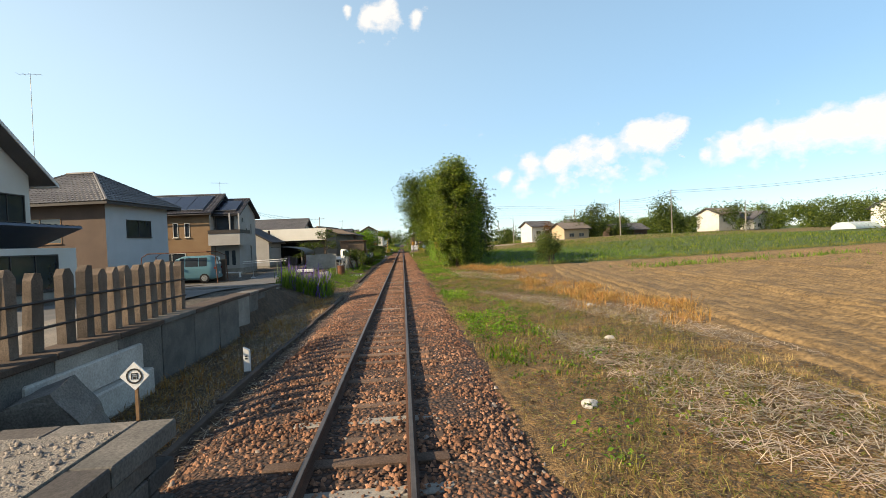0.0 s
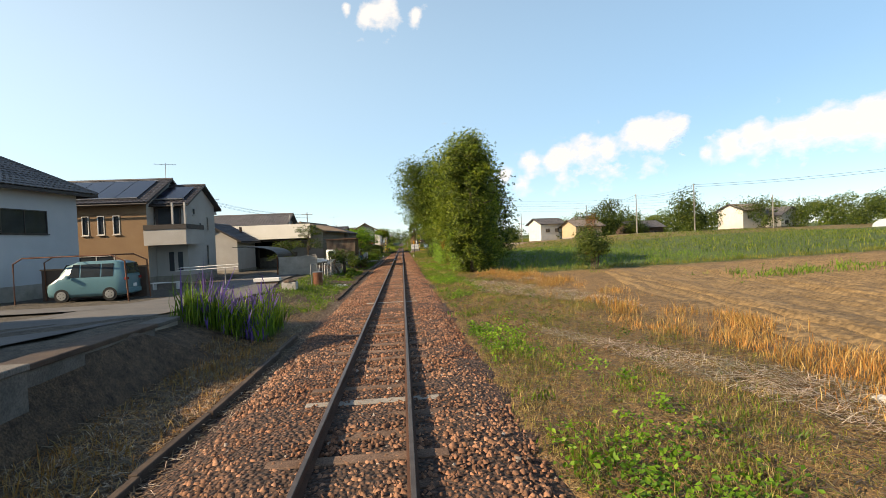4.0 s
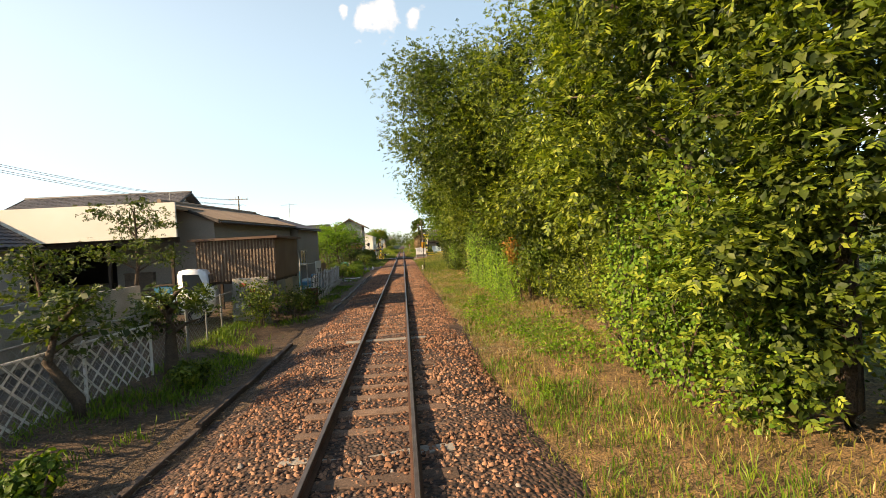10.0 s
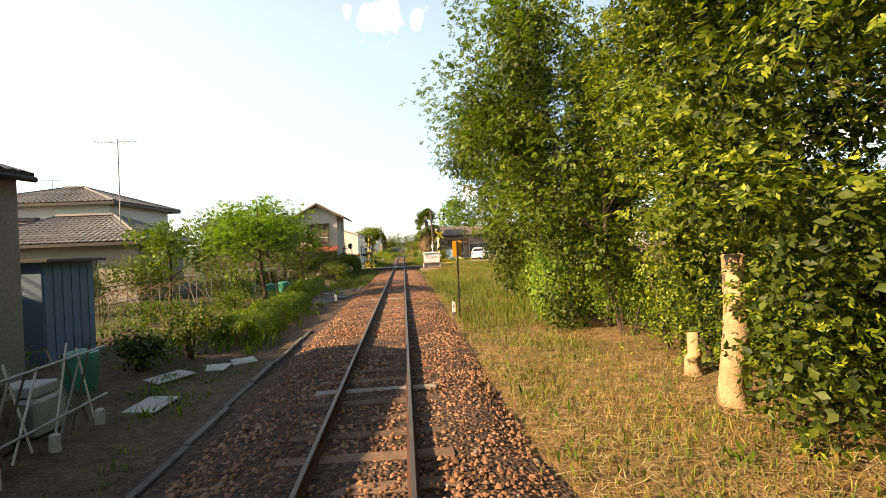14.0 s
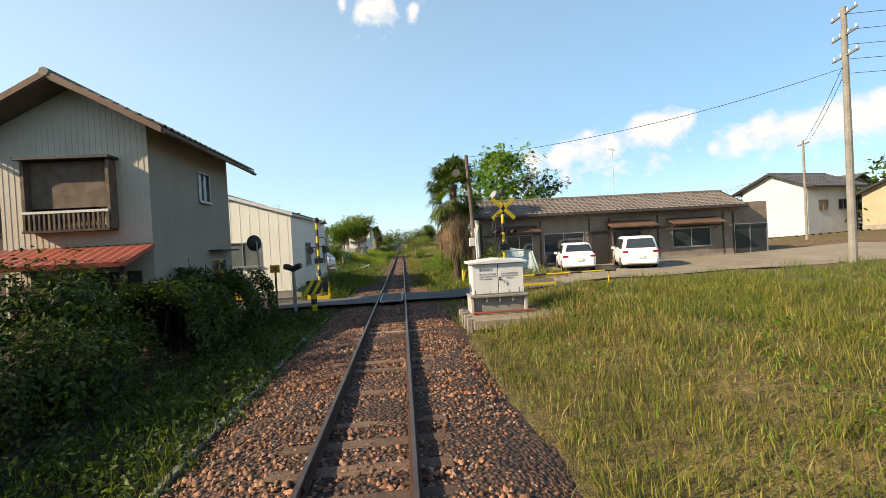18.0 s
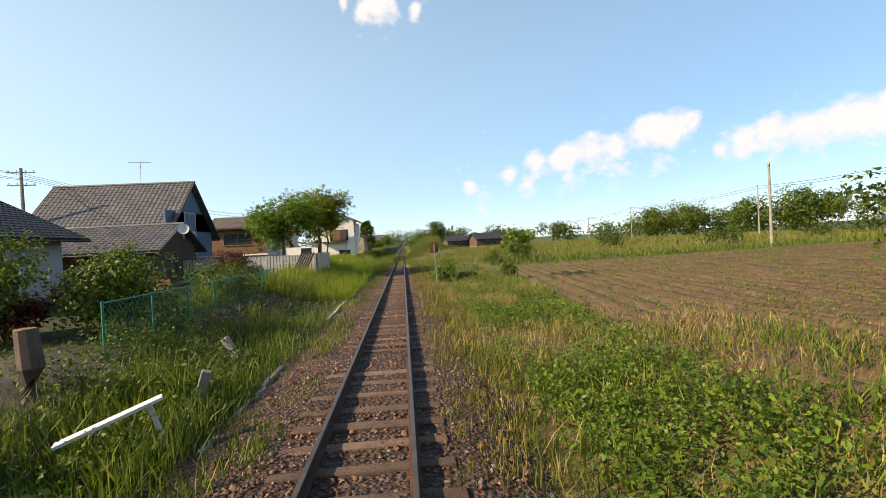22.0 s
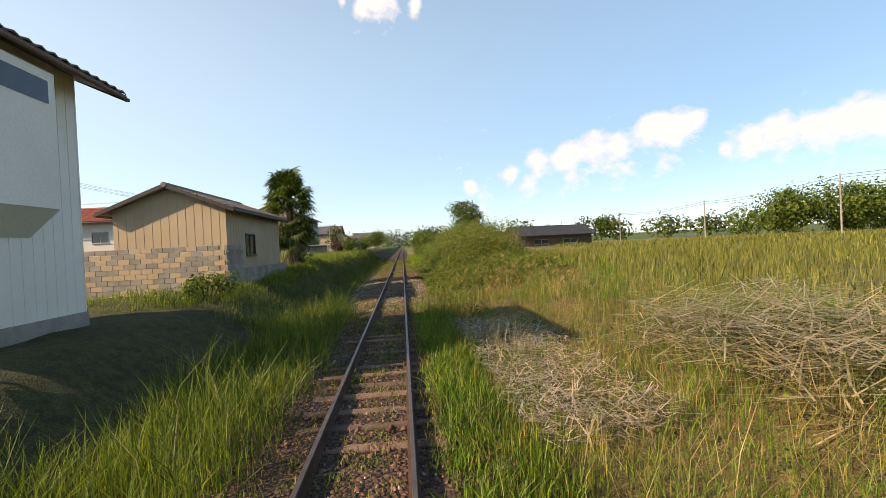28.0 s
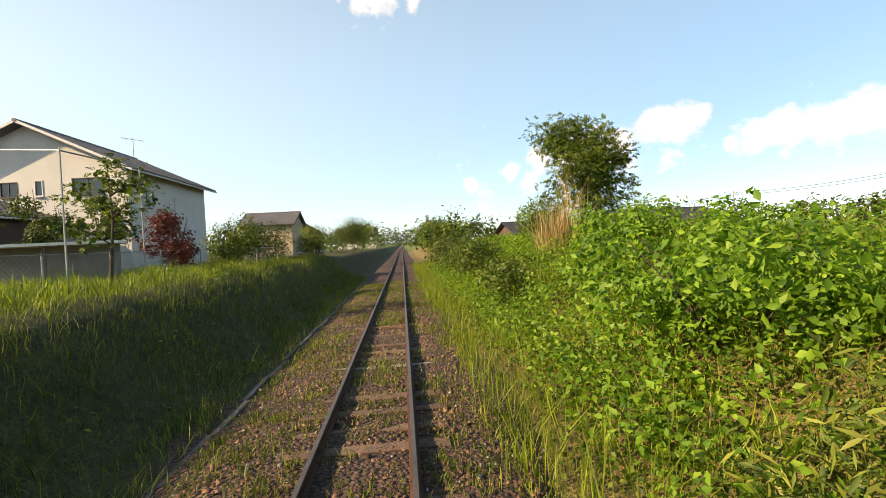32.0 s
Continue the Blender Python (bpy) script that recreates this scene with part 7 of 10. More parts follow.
herbs("weeds", "large-leaved weeds at the thicket's foot", LEAF_MID, 700, 1.9, 3.6, 226, 264, 0.4, 0.09, 15, 14, 0.14)
grass("grass", "pampas-like dry tussock on the east bank", GRASS_DRY, 70, 5.9, 7.0, 276.5, 278.5, 2.7, 0.022, 22, 0.2, 58, lean=0.22)
grass("grass", "grass below the climbers on the east bank", GRASS_SUNNY, 9000, 1.6, 10, 262, 310, 0.85, 0.013, 8, 0.16, 59)

# ---- west side: platform, fences, yards ----
def platform_old():
    root = thing("old_platform", Matrix.Translation((-4.4, -10, -0.4)), "disused platform with a concrete face and stone coping", "platform", kind="structure")
    r = random.Random(2)
    for k in range(21):
        y = k * 1.5
        h = 1.22 - 0.06 * max(0, k - 14)
        b = 0.17 * max(0, k - 14)
        o = part("face_panel", boxed(-0.35 - b, r.uniform(-0.015, 0.015) - b, y + 0.012, y + 1.488, 0, h, 0.01), CONCRETE_DARK if k % 5 else CONCRETE, root)
        part("coping", boxed(-0.5 - b, 0.06 - b, y + 0.008, y + 1.492, h + 0.003, h + 0.1, 0.015), WOOD_DARK if k % 4 else CONCRETE_DARK, root)
    part("fill", boxed(-3.2, -0.36, 0, 21.0, 0.1, 1.24), GRAVEL, root)
    part("fill", boxed(-3.2, -1.4, 21.01, 31.3, 0.1, 0.84), GRAVEL, root)


platform_old()


BLOCK_DARK = surface("block_sooty", (0.05, 0.045, 0.042), (0.085, 0.075, 0.066), 2.0, 35, 0.85, bump=0.4, stain=0.4, vary=0.3)


def platform_new():
    root = thing("station_platform", Matrix.Translation((-1.72, 2.65, -0.4)), "end of a stone-block platform topped with gravel", "platform", kind="structure")
    r = random.Random(5)
    # courses of blocks on the long and the short face
    for c in range(6):
        z0 = 0.18 * c
        y = 0.0 if c % 2 else -0.3
        while y > -5:
            L = r.uniform(0.32, 0.5) if c < 5 else r.uniform(0.9, 1.3)
            part("block", boxed(-0.3, r.uniform(-0.025, 0.01) + (0.03 if c == 5 else 0), max(y - L, -9.5) + 0.008, min(y, 0) - 0.004, z0 + 0.005, z0 + 0.176, 0.012), BLOCK_DARK if r.random() < 0.8 else CONCRETE_DARK, root)
            y -= L
        x = -0.31
        while x > -3.6:
            L = r.uniform(0.5, 0.8)
            part("block", boxed(x - L + 0.01, x, -0.3, r.uniform(-0.02, 0.01), z0 + 0.005, z0 + 0.176, 0.012), BLOCK_DARK if r.random() < 0.7 else CONCRETE_DARK, root)
            x -= L
    part("gravel_top", boxed(-3.6, -0.31, -9.5, -0.31, 0.1, 1.09), GRAVEL, root)


platform_new()
stones("gravel", "loose grey gravel on the platform's end", STONE_GREY, 2600, -5.2, -2.05, -1.5, 2.35, 0.04, lambda x: 0 * x + 0.69, 21)


def post_fence():
    """Old sleepers set upright as a fence, with two iron pipes."""
    r = random.Random(3)
    root = thing("post_fence", Matrix.Translation((-4.78, 0, 0.9)), "fence of weathered upright sleepers joined by iron pipes", "fence")
    for k, y in enumerate([3.9, 4.32, 4.72, 5.15, 5.85, 6.3, 6.68, 7.1, 7.52, 7.95, 8.36, 8.78, 9.2, 9.7]):
        h = r.uniform(1.12, 1.25)
        bm = extrude_poly([(-0.105, -0.1), (0.105, -0.1), (0.11, h - 0.12), (0.05, h), (-0.05, h), (-0.11, h - 0.1)], 'x', -0.07, 0.07)
        for v in bm.verts:
            v.co += Vector((r.uniform(-0.015, 0.015), r.uniform(-0.015, 0.015), 0))
        p = part("post", bm, WOOD_GREY, root)
        p.location = (0, y, 0)
        p.rotation_euler = (r.uniform(-0.03, 0.03), r.uniform(-0.02, 0.02), r.uniform(-0.1, 0.1))
    for z in (0.36, 0.74):
        part("pipe", tubed([(0.1, 2.6, z - 0.02), (0.1, 6, z), (0.1, 9.75, z - 0.01)], 0.022, 8), IRON, root)


post_fence()


def stop_marker():
    root = thing("stop_marker", Matrix.Translation((-2.02, 2.62, 0.69)), "white diamond stop marker with a black ring on a short stake", "sign")
    part("stake", boxed(-0.014, 0.014, -0.012, 0.012, 0, 0.34), WOOD_TAN, root)
    d = 0.135
    part("board", extrude_poly([(0, 0.43 - d), (d, 0.43), (0, 0.43 + d), (-d, 0.43)], 'y', -0.03, -0.016), WHITE_PAINT, root)
    bm = bmesh.new()
    n = 28
    ring = [[bm.verts.new((rr_ * math.cos(k * math.tau / n), -0.034, 0.43 + rr_ * math.sin(k * math.tau / n))) for k in range(n)] for rr_ in (0.058, 0.074)]
    for k in range(n):
        bm.faces.new((ring[0][k], ring[0][(k + 1) % n], ring[1][(k + 1) % n], ring[1][k]))
    part("ring", bm, BLACK_PAINT, root)
    bm = bmesh.new()
    for x, z, w, h in ((-0.03, 0.40, 0.008, 0.058), (0.022, 0.40, 0.008, 0.058), (-0.022, 0.45, 0.044, 0.008), (-0.018, 0.43, 0.036, 0.007), (-0.012, 0.402, 0.024, 0.02)):
        box(bm, x, x + w, -0.035, -0.031, z, z + h)
    part("mark", bm, BLACK_PAINT, root)


stop_marker()


def distance_post(x, y, h=0.5, foot=True):
    root = thing("distance_post", Matrix.Translation((x, y, gz(x, y))), "small white slanted distance post beside the line", "post", "distance posts")
    part("post", extrude_poly([(-0.06, 0.12), (0.06, 0.12), (0.06, h - 0.07), (-0.06, h)], 'y', -0.04, 0.04), WHITE_PAINT, root)
    part("foot", boxed(-0.065, 0.065, -0.045, 0.045, -0.2, 0.118), CONCRETE_DARK, root)
    bm = bmesh.new()
    box(bm, -0.03, 0.02, -0.045, -0.041, h - 0.2, h - 0.17)
    box(bm, -0.03, 0.025, -0.045, -0.041, h - 0.25, h - 0.22)
    part("marking", bm, BLACK_PAINT, root)


distance_post(-2.75, 8.0, 0.62)
distance_post(2.35, 85.9, 0.55)
distance_post(-2.85, 92.0, 0.45)


def rubble():
    root = thing("concrete_steps", Matrix.Translation((-4.75, 6.3, -0.36)), "pale stained concrete steps against the old platform", "steps")
    part("lower_step", boxed(-0.3, 0.55, -1.6, 0.95, 0, 0.5, 0.03), CONCRETE_PALE, root)
    part("upper_step", boxed(-0.32, 0.42, -1.9, 0.85, 0.505, 0.98, 0.03), CONCRETE_PALE, root)
    root = thing("concrete_fragment", Matrix.Translation((-3.9, 4.5, -0.36)) @ pose(0, 0, 0, 6, -4, 12), "broken concrete fragment with a mossy rough top", "rubble")
    bm = extrude_poly([(-1.4, 0.0), (0.42, 0.0), (0.30, 0.55), (0.05, 1.0), (-0.5, 0.86), (-1.3, 0.95)], 'y', -0.35, 0.35)
    bmesh.ops.subdivide_edges(bm, edges=bm.edges[:], cuts=3, use_grid_fill=True)
    for v in bm.verts:
        v.co += Vector(noise.noise_vector(v.co * 4)) * 0.035
    part("fragment", bm, CONCRETE_DARK, root)
    for i, (x, y, s) in enumerate([(5.5, 9.05, 0.13), (3.3, 4.9, 0.13), (2.7, 20, 0.06), (7.2, 14.5, 0.12), (3.6, 27, 0.05)]):
        bm = bmesh.new()
        bmesh.ops.create_icosphere(bm, subdivisions=2, radius=s)
        for v in bm.verts:
            v.co = v.co * (1 + 0.3 * noise.noise(v.co * 9 + Vector((i, 0, 0))))
            v.co.z *= 0.6
        o = part("pale_rock", bm, CONCRETE_PALE)
        o.location = (x, y, gz(x, y) + s * 0.4)
        tagged(o, "pale rock lying on the dry verge", "rock")


rubble()


def lane(name, pts, width, mat, label, lift=0.03):
    V, F = [], []
    for i, (x, y) in enumerate(pts):
        a, b = Vector(pts[max(i - 1, 0)]), Vector(pts[min(i + 1, len(pts) - 1)])
        d = (b - a).normalized()
        nrm = Vector((-d.y, d.x))
        for s in (-0.5, -0.25, 0, 0.25, 0.5):
            p = Vector((x, y)) + nrm * width * s
            V.append((p.x, p.y, gz(p.x, p.y) + lift))
    for i in range(len(pts) - 1):
        for k in range(4):
            F.append((i * 5 + k, i * 5 + k + 1, (i + 1) * 5 + k + 1, (i + 1) * 5 + k))
    return tagged(mesh_from(name, V, F, mat), label, "road", kind="structure")


lane("road", [(-9.5, -20), (-9.5, 5), (-9.0, 18), (-8.4, 25), (-8.2, 32), (-9.5, 40), (-10, 50)], 4.2, ASPHALT, "worn grey lane running past the houses", 0.06)
lane("road", [(-60, 26.2), (-20, 26.4), (-12, 26.8), (-8.3, 27.5)], 3.2, ASPHALT, "side lane towards the houses", 0.075)


def utility_pole(x, y, h, label="grey concrete utility pole with wires", arms=2, r=0.15, z=None, lean=0.0, mat=None, box_at=0.0, heading=0.0):
    z0 = gz(x, y) if z is None else z
    root = thing("utility_pole", Matrix.Translation((x, y, z0)) @ pose(0, 0, 0, 0, 0, heading), label, "utility pole", "utility poles")
    part("pole", tubed([(0, 0, -0.3), (lean * 0.5, 0, h * 0.5), (lean, 0, h)], [r, r * 0.85, r * 0.65], 10), mat or CONCRETE, root)
    for k in range(arms):
        zz = h - 0.35 - 0.9 * k
        a = part("crossarm", boxed(-0.85 + lean, 0.85 + lean, -0.04, 0.04, zz, zz + 0.08), STEEL, root)
        for s in (-0.75, -0.25, 0.3, 0.75):
            part("insulator", tubed([(s + lean, 0, zz + 0.08), (s + lean, 0, zz + 0.22)], 0.035, 6), WHITE_PAINT, a)
    if box_at:
        part("transformer", tubed([(0.32 + lean, 0, box_at), (0.32 + lean, 0, box_at + 0.75)], 0.2, 10), STEEL, root)
    return Vector((x + lean, y, z0 + h))


def wire(name, a, b, sag, label, r=0.012, n=14):
    pts = []
    for k in range(n + 1):
        f = k / n
        p = Vector(a).lerp(Vector(b), f)
        p.z -= sag * 4 * f * (1 - f)
        pts.append(tuple(p))
    return tagged(part(name, tubed(pts, r, 5), IRON), label, "wire", "overhead wires")


def antenna(x, y, z, h, label="thin television aerial on a mast", bars=4, w=0.7, turn=0.0):
    root = thing("tv_aerial", Matrix.Translation((x, y, z)) @ pose(0, 0, 0, 0, 0, turn), label, "aerial", "television aerials")
    part("mast", tubed([(0, 0, 0), (0.03, 0, h)], 0.022, 6), STEEL, root)
    part("boom", tubed([(-w, 0, h - 0.15), (w, 0, h - 0.1)], 0.014, 5), STEEL, root)
    for k in range(bars):
        x0 = -w + 2 * w * k / max(1, bars - 1)
        part("element", tubed([(x0, -0.32 + 0.04 * k, h - 0.13), (x0, 0.32 - 0.04 * k, h - 0.13)], 0.009, 5), STEEL, root)


# poles and wires in the west
W1 = utility_pole(-34, 60, 9.5, heading=30)
W2 = utility_pole(-20.5, 63.5, 8.2, "utility pole with street lamp and transformer", 2, 0.14, heading=20, box_at=6.2)
W3 = utility_pole(-14.0, 84, 7.6, "thin utility pole behind the warehouse", 1, 0.1)
W4 = utility_pole(-40, 30, 9.8, heading=40)
for k in range(4):
    o = Vector((0.4 * (k - 1.5), 0, -0.35 - 0.5 * (k // 2)))
    wire("wire", W4 + o, W1 + o, 0.7, "thin black overhead wire above the houses")
    wire("wire", W1 + o, W2 + o, 0.5, "thin black overhead wire above the houses")
    wire("wire", W2 + o, W3 + o, 0.4, "thin black overhead wire above the roofs")
antenna(-29.5, 40.0, 0.6, 17.0, "tall slender television mast behind the houses", 5, 0.8, 10)
antenna(-17.0, 46.0, 7.6, 1.4, turn=30)
antenna(-13.5, 70, 4.0, 2.3)
antenna(-10.5, 88, 3.5, 3.5)
antenna(-26, 107, 5.0, 3.6, turn=20)

# solar house: panels and balcony
def solar_panels():
    root = thing("solar_array", Matrix.Translation((-26.3, 42.2, 5.68)) @ pose(0, 0, 0, math.degrees(math.atan2(2.0, 3.8))), "black solar panels lying on the dark roof", "solar panels")
    for k in range(6):
        part("panel", boxed(0.15 + 1.48 * k, 1.58 + 1.48 * k, 0.5, 3.7, 0.16, 0.2), SOLAR, root)
    for z in (0.45, 3.75):
        part("rail", boxed(0.1, 9.0, z - 0.03, z + 0.03, 0.14, 0.205), TRIM_ALU, root)
    root = thing("solar_array", Matrix.Translation((-16.7, 43.1, 5.62)) @ pose(0, 0, 0, math.degrees(math.atan2(1.6, 3.1))), "black solar panel on the wing's roof", "solar panels")
    part("panel", boxed(0.1, 2.0, 0.5, 2.7, 0.17, 0.21), SOLAR, root)
    part("rail", boxed(0.05, 2.05, 0.42, 0.47, 0.14, 0.215), TRIM_ALU, root)


solar_panels()


def balcony():
    root = thing("balcony", Matrix.Translation((-16.75, 42.0, 2.75)), "grey balcony with dark parapet on the solar house", "balcony")
    part("front_panel", boxed(0, 2.75, 0, 0.12, 0, 1.05), PLASTER_GREY, root)
    part("end_panel", boxed(2.63, 2.75, 0.122, 2.9, 0, 1.05), PLASTER_GREY, root)
    part("floor_slab", boxed(0.0, 2.62, 0.122, 2.0, 0, 0.12), PLASTER_GREY, root)
    part("parapet_band", boxed(0, 2.79, -0.04, 0.14, 1.055, 1.38), TRIM_DARK, root)
    part("parapet_band", boxed(2.61, 2.79, 0.142, 2.9, 1.055, 1.38), TRIM_DARK, root)
    for x in (1.85, 2.66):
        part("column", boxed(x, x + 0.11, 0.0, 0.11, 1.385, 2.85), PLASTER_GREY, root)
    # flat dark sheet stands for the shade inside the balcony
    part("recess_shade", boxed(0.1, 1.8, 1.45, 1.5, 1.4, 2.7), TRIM_DARK, root)
    part("sliding_door", boxed(0.3, 1.7, 1.42, 1.445, 1.45, 2.55), GLASS, root)


balcony()
for x in (-15.9, -15.3):
    o = part("narrow_door", boxed(x, x + 0.32, 43.56, 43.595, 0.9, 2.25), GLASS)
    tagged(o, "narrow dark glazed door slot in the grey wing", "door")


def house_canopy():
    root = thing("drying_rack", Matrix.Translation((-9.9, 34.9, gz(-9.9, 34.9))), "white poles of a laundry rack on concrete feet", "laundry rack")
    for x in (-0.9, 0.9):
        part("upright", tubed([(x, 0, 0), (x, 0, 1.25)], 0.025, 8), STEEL, root)
        part("foot", lathe([(0.17, 0), (0.19, 0.06), (0.1, 0.12), (0.04, 0.13)], 12), CONCRETE_PALE, root).location = (x, 0, 0)
    for y, z in ((-0.12, 1.18), (0.12, 1.32)):
        part("pole", tubed([(-1.6, y, z - 0.03), (1.6, y, z + 0.05)], 0.022, 8), WHITE_PAINT, root)
    root = thing("bench", Matrix.Translation((-13.3, 37.5, gz(-13.3, 37.5))), "low pale wooden bench by the house wall", "bench")
    part("seat", boxed(-0.8, 0.8, -0.18, 0.18, 0.38, 0.43), WHITE_PAINT, root)
    for x in (-0.7, 0.62):
        part("leg", boxed(x, x + 0.08, -0.15, 0.15, 0, 0.378), WHITE_PAINT, root)
    root = thing("garden_wall", Matrix.Translation((-13.8, 33.5, gz(-13.8, 33.5))), "low brown garden wall beside the parked van", "wall")
    part("wall", boxed(-3.4, 1.5, -0.1, 0.1, -0.2, 1.5), PLASTER_DKBROWN, root)
    part("cap", boxed(-3.45, 1.55, -0.14, 0.14, 1.503, 1.57), PLASTER_BROWN, root)
    root = thing("carport", Matrix.Translation((-9.6, 48.8, gz(-9.6, 48.8))), "dark curved carport roof over a concrete wall", "carport")
    bm = bmesh.new()
    n = 10
    top = [[bm.verts.new((-3.0 + 3.4 * math.sin(k / n * math.pi / 2) * 1.0, y, 1.5 + 0.9 * (1 - (k / n) ** 2.2) + dz)) for k in range(n + 1)] for y, dz in ((-2.2, 0), (2.6, 0), (-2.2, -0.05), (2.6, -0.05))]
    for a, b in ((0, 1), (3, 2), (2, 0), (1, 3)):
        for k in range(n):
            bm.faces.new((top[a][k], top[a][k + 1], top[b][k + 1], top[b][k]))
    part("roof", bm, TRIM_DARK, root)
    for y in (-2.0, 0.2, 2.4):
        part("post", tubed([(0.3, y, 0), (0.3, y, 1.55)], 0.05, 8), RUST, root)
    part("wall", boxed(0.45, 3.4, -2.2, -2.05, -0.2, 1.45), CONCRETE, root)
    root = thing("concrete_wall", Matrix.Translation((-7.9, 47.5, gz(-7.9, 47.5))), "grey concrete garden wall beside the lane", "wall")
    for k in range(5):
        part("wall_panel", boxed(-0.06, 0.06, 1.6 * k + 0.01, 1.6 * k + 1.59, -0.2, 1.4), CONCRETE, root)


house_canopy()


def drum(x, y, label, mat=RUST, h=0.85, r=0.29):
    root = thing("oil_drum", Matrix.Translation((x, y, gz(x, y))), label, "drum", "rusty drums")
    prof = [(r * 0.97, 0), (r, 0.02), (r, h * 0.32), (r * 1.04, h * 0.34), (r, h * 0.36), (r, h * 0.65), (r * 1.04, h * 0.67), (r, h * 0.69), (r, h - 0.02), (r * 1.02, h), (r * 0.9, h), (r * 0.9, h - 0.3)]
    part("body", lathe(prof, 20), mat, root, smooth=False)
    part("stick", tubed([(0.05, 0, h - 0.28), (0.12, 0.05, h + 0.45)], 0.02, 5), WHITE_PAINT, root)
    part("lid", boxed(-r, r * 0.9, -r * 0.8, r * 0.8, h + 0.005, h + 0.03), STEEL, root)
    part("base_block", boxed(-r, r, -r - 0.05, r, -0.12, -0.002), CONCRETE, root)


drum(-4.6, 37.6, "rusty brown oil drum used for burning rubbish")
drum(-3.85, 62.45, "rusty drum standing by the lattice fence", RUST, 0.8)


def incinerator():
    root = thing("block_hearth", Matrix.Translation((-5.5, 34.3, gz(-5.5, 34.3))), "little hearth of pale concrete blocks with ash on top", "hearth")
    for z in (0.0, 0.2):
        for x, y, w, d in ((-0.35, -0.3, 0.38, 0.12), (0.04, -0.3, 0.34, 0.12), (-0.35, 0.2, 0.73, 0.12), (-0.35, -0.17, 0.12, 0.36), (0.26, -0.17, 0.12, 0.36)):
            part("block", boxed(x, x + w - 0.008, y, y + d - 0.008, z + 0.004, z + 0.196, 0.01), CONCRETE_PALE, root)
    part("ash_mound", lathe([(0.36, 0.4), (0.3, 0.47), (0.12, 0.55), (0.02, 0.58)], 9), BARK, root)
    root = thing("planter_trough", Matrix.Translation((-7.4, 37.6, gz(-7.4, 37.6))), "pale plastic troughs stacked beside the lane", "planter")
    part("trough", boxed(-0.9, 0.6, -0.25, 0.25, 0.18, 0.4, 0.02), WHITE_PAINT, root)
    part("stand", boxed(-0.8, 0.5, -0.2, 0.2, 0, 0.178), WOOD_DARK, root)


incinerator()


# white carport hall with deep canopy beside the warehouse
def carport_hall():
    root = thing("carport_hall", Matrix.Translation((-14.2, 62.6, gz(-14.2, 62.6))), "open workshop hall under a broad white fascia", "workshop")
    part("fascia", boxed(-4.6, 4.75, -0.9, -0.8, 3.2, 4.75), METAL_WHITE, root)
    part("roof", boxed(-4.6, 4.75, -0.795, 6, 4.45, 4.6), SHEET_TAN, root)
    # near-black back wall puts the open hall's shade into its colour
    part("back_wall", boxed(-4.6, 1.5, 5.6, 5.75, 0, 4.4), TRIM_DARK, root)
    part("side_wall", boxed(-4.6, -4.45, -0.7, 5.59, 0, 4.4), PLASTER_DKBROWN, root)
    for x in (-3.6, -1.0, 1.6, 4.3):
        part("post", boxed(x, x + 0.12, -0.6, -0.48, 0, 4.4), WOOD_DARK, root)
    part("beam", boxed(-4.4, 4.7, -0.62, -0.46, 2.95, 3.2), WOOD_DARK, root)
    for i, (x, y, w, h) in enumerate([(-3, 1.5, 1.4, 1.3), (-0.6, 2.2, 1.8, 1.1), (2.2, 1.2, 1.3, 1.6), (3.7, 0.3, 0.8, 1.0)]):
        c = thing("stored_crate", Matrix.Translation((-14.2 + x, 62.6 + y, gz(-14.2, 62.6))), "dark stored crate under the workshop roof", "crate", "stored crates")
        part("body", boxed(-w / 2, w / 2, -0.5, 0.5, 0, h), (WOOD_DARK, CONCRETE_DARK, WOOD_GREY, BLUE_PLASTIC)[i], c)
        part("lid", boxed(-w / 2 - 0.03, w / 2 + 0.03, -0.53, 0.53, h + 0.003, h + 0.06), WOOD_GREY, c)
    d = thing("satellite_dish", Matrix.Translation((-18.9, 61.0, 3.9)), "white satellite dish on the white fascia", "dish")
    part("bowl", lathe([(0.02, 0.0), (0.25, 0.05), (0.42, 0.14), (0.42, 0.16), (0.25, 0.08), (0.02, 0.03)], 18), WHITE_PAINT, d).rotation_euler = (radians(80), 0, radians(-25))
    part("bracket", tubed([(0, 0.05, -0.5), (0, 0.05, 0)], 0.025, 6), STEEL, d)
    p = thing("wooden_pole", Matrix.Translation((-16.5, 60.6, 0)), "dark stout wooden post before the hall", "post")
    part("post", tubed([(0, 0, -0.2), (0, 0, 4.6)], 0.14, 10), WOOD_DARK, p)


carport_hall()
building("tiled_house", "grey-roofed house behind the white hall", -24, -14.5, 70, 78, 0, 4.4, 6.6, 'x', PLASTER_WHITE, TILE_GREY, [], over=0.8, gover=0.6)
building("small_gable_house", "small grey gabled house behind the garden wall", -20.5, -15.2, 55.5, 61, 0, 2.9, 4.7, 'y', PLASTER_GREY, TILE_DARK, [], over=0.5, gover=0.4)


def brown_shed():
    root = thing("brown_shed", Matrix.Translation((-5.3, 58.2, gz(-5.3, 58.2))), "raised brown sheet-metal shed on posts", "shed")
    z0, z1 = 1.35, 2.9
    part("front_wall", boxed(-1.9, 1.0, 0.0, 0.05, z0, z1), METAL_RUST, root)
    part("side_wall", boxed(0.95, 1.0, 0.052, 3.8, z0, z1), METAL_RUST, root)
    part("back_wall", boxed(-1.9, 0.945, 3.75, 3.8, z0, z1), METAL_RUST, root)
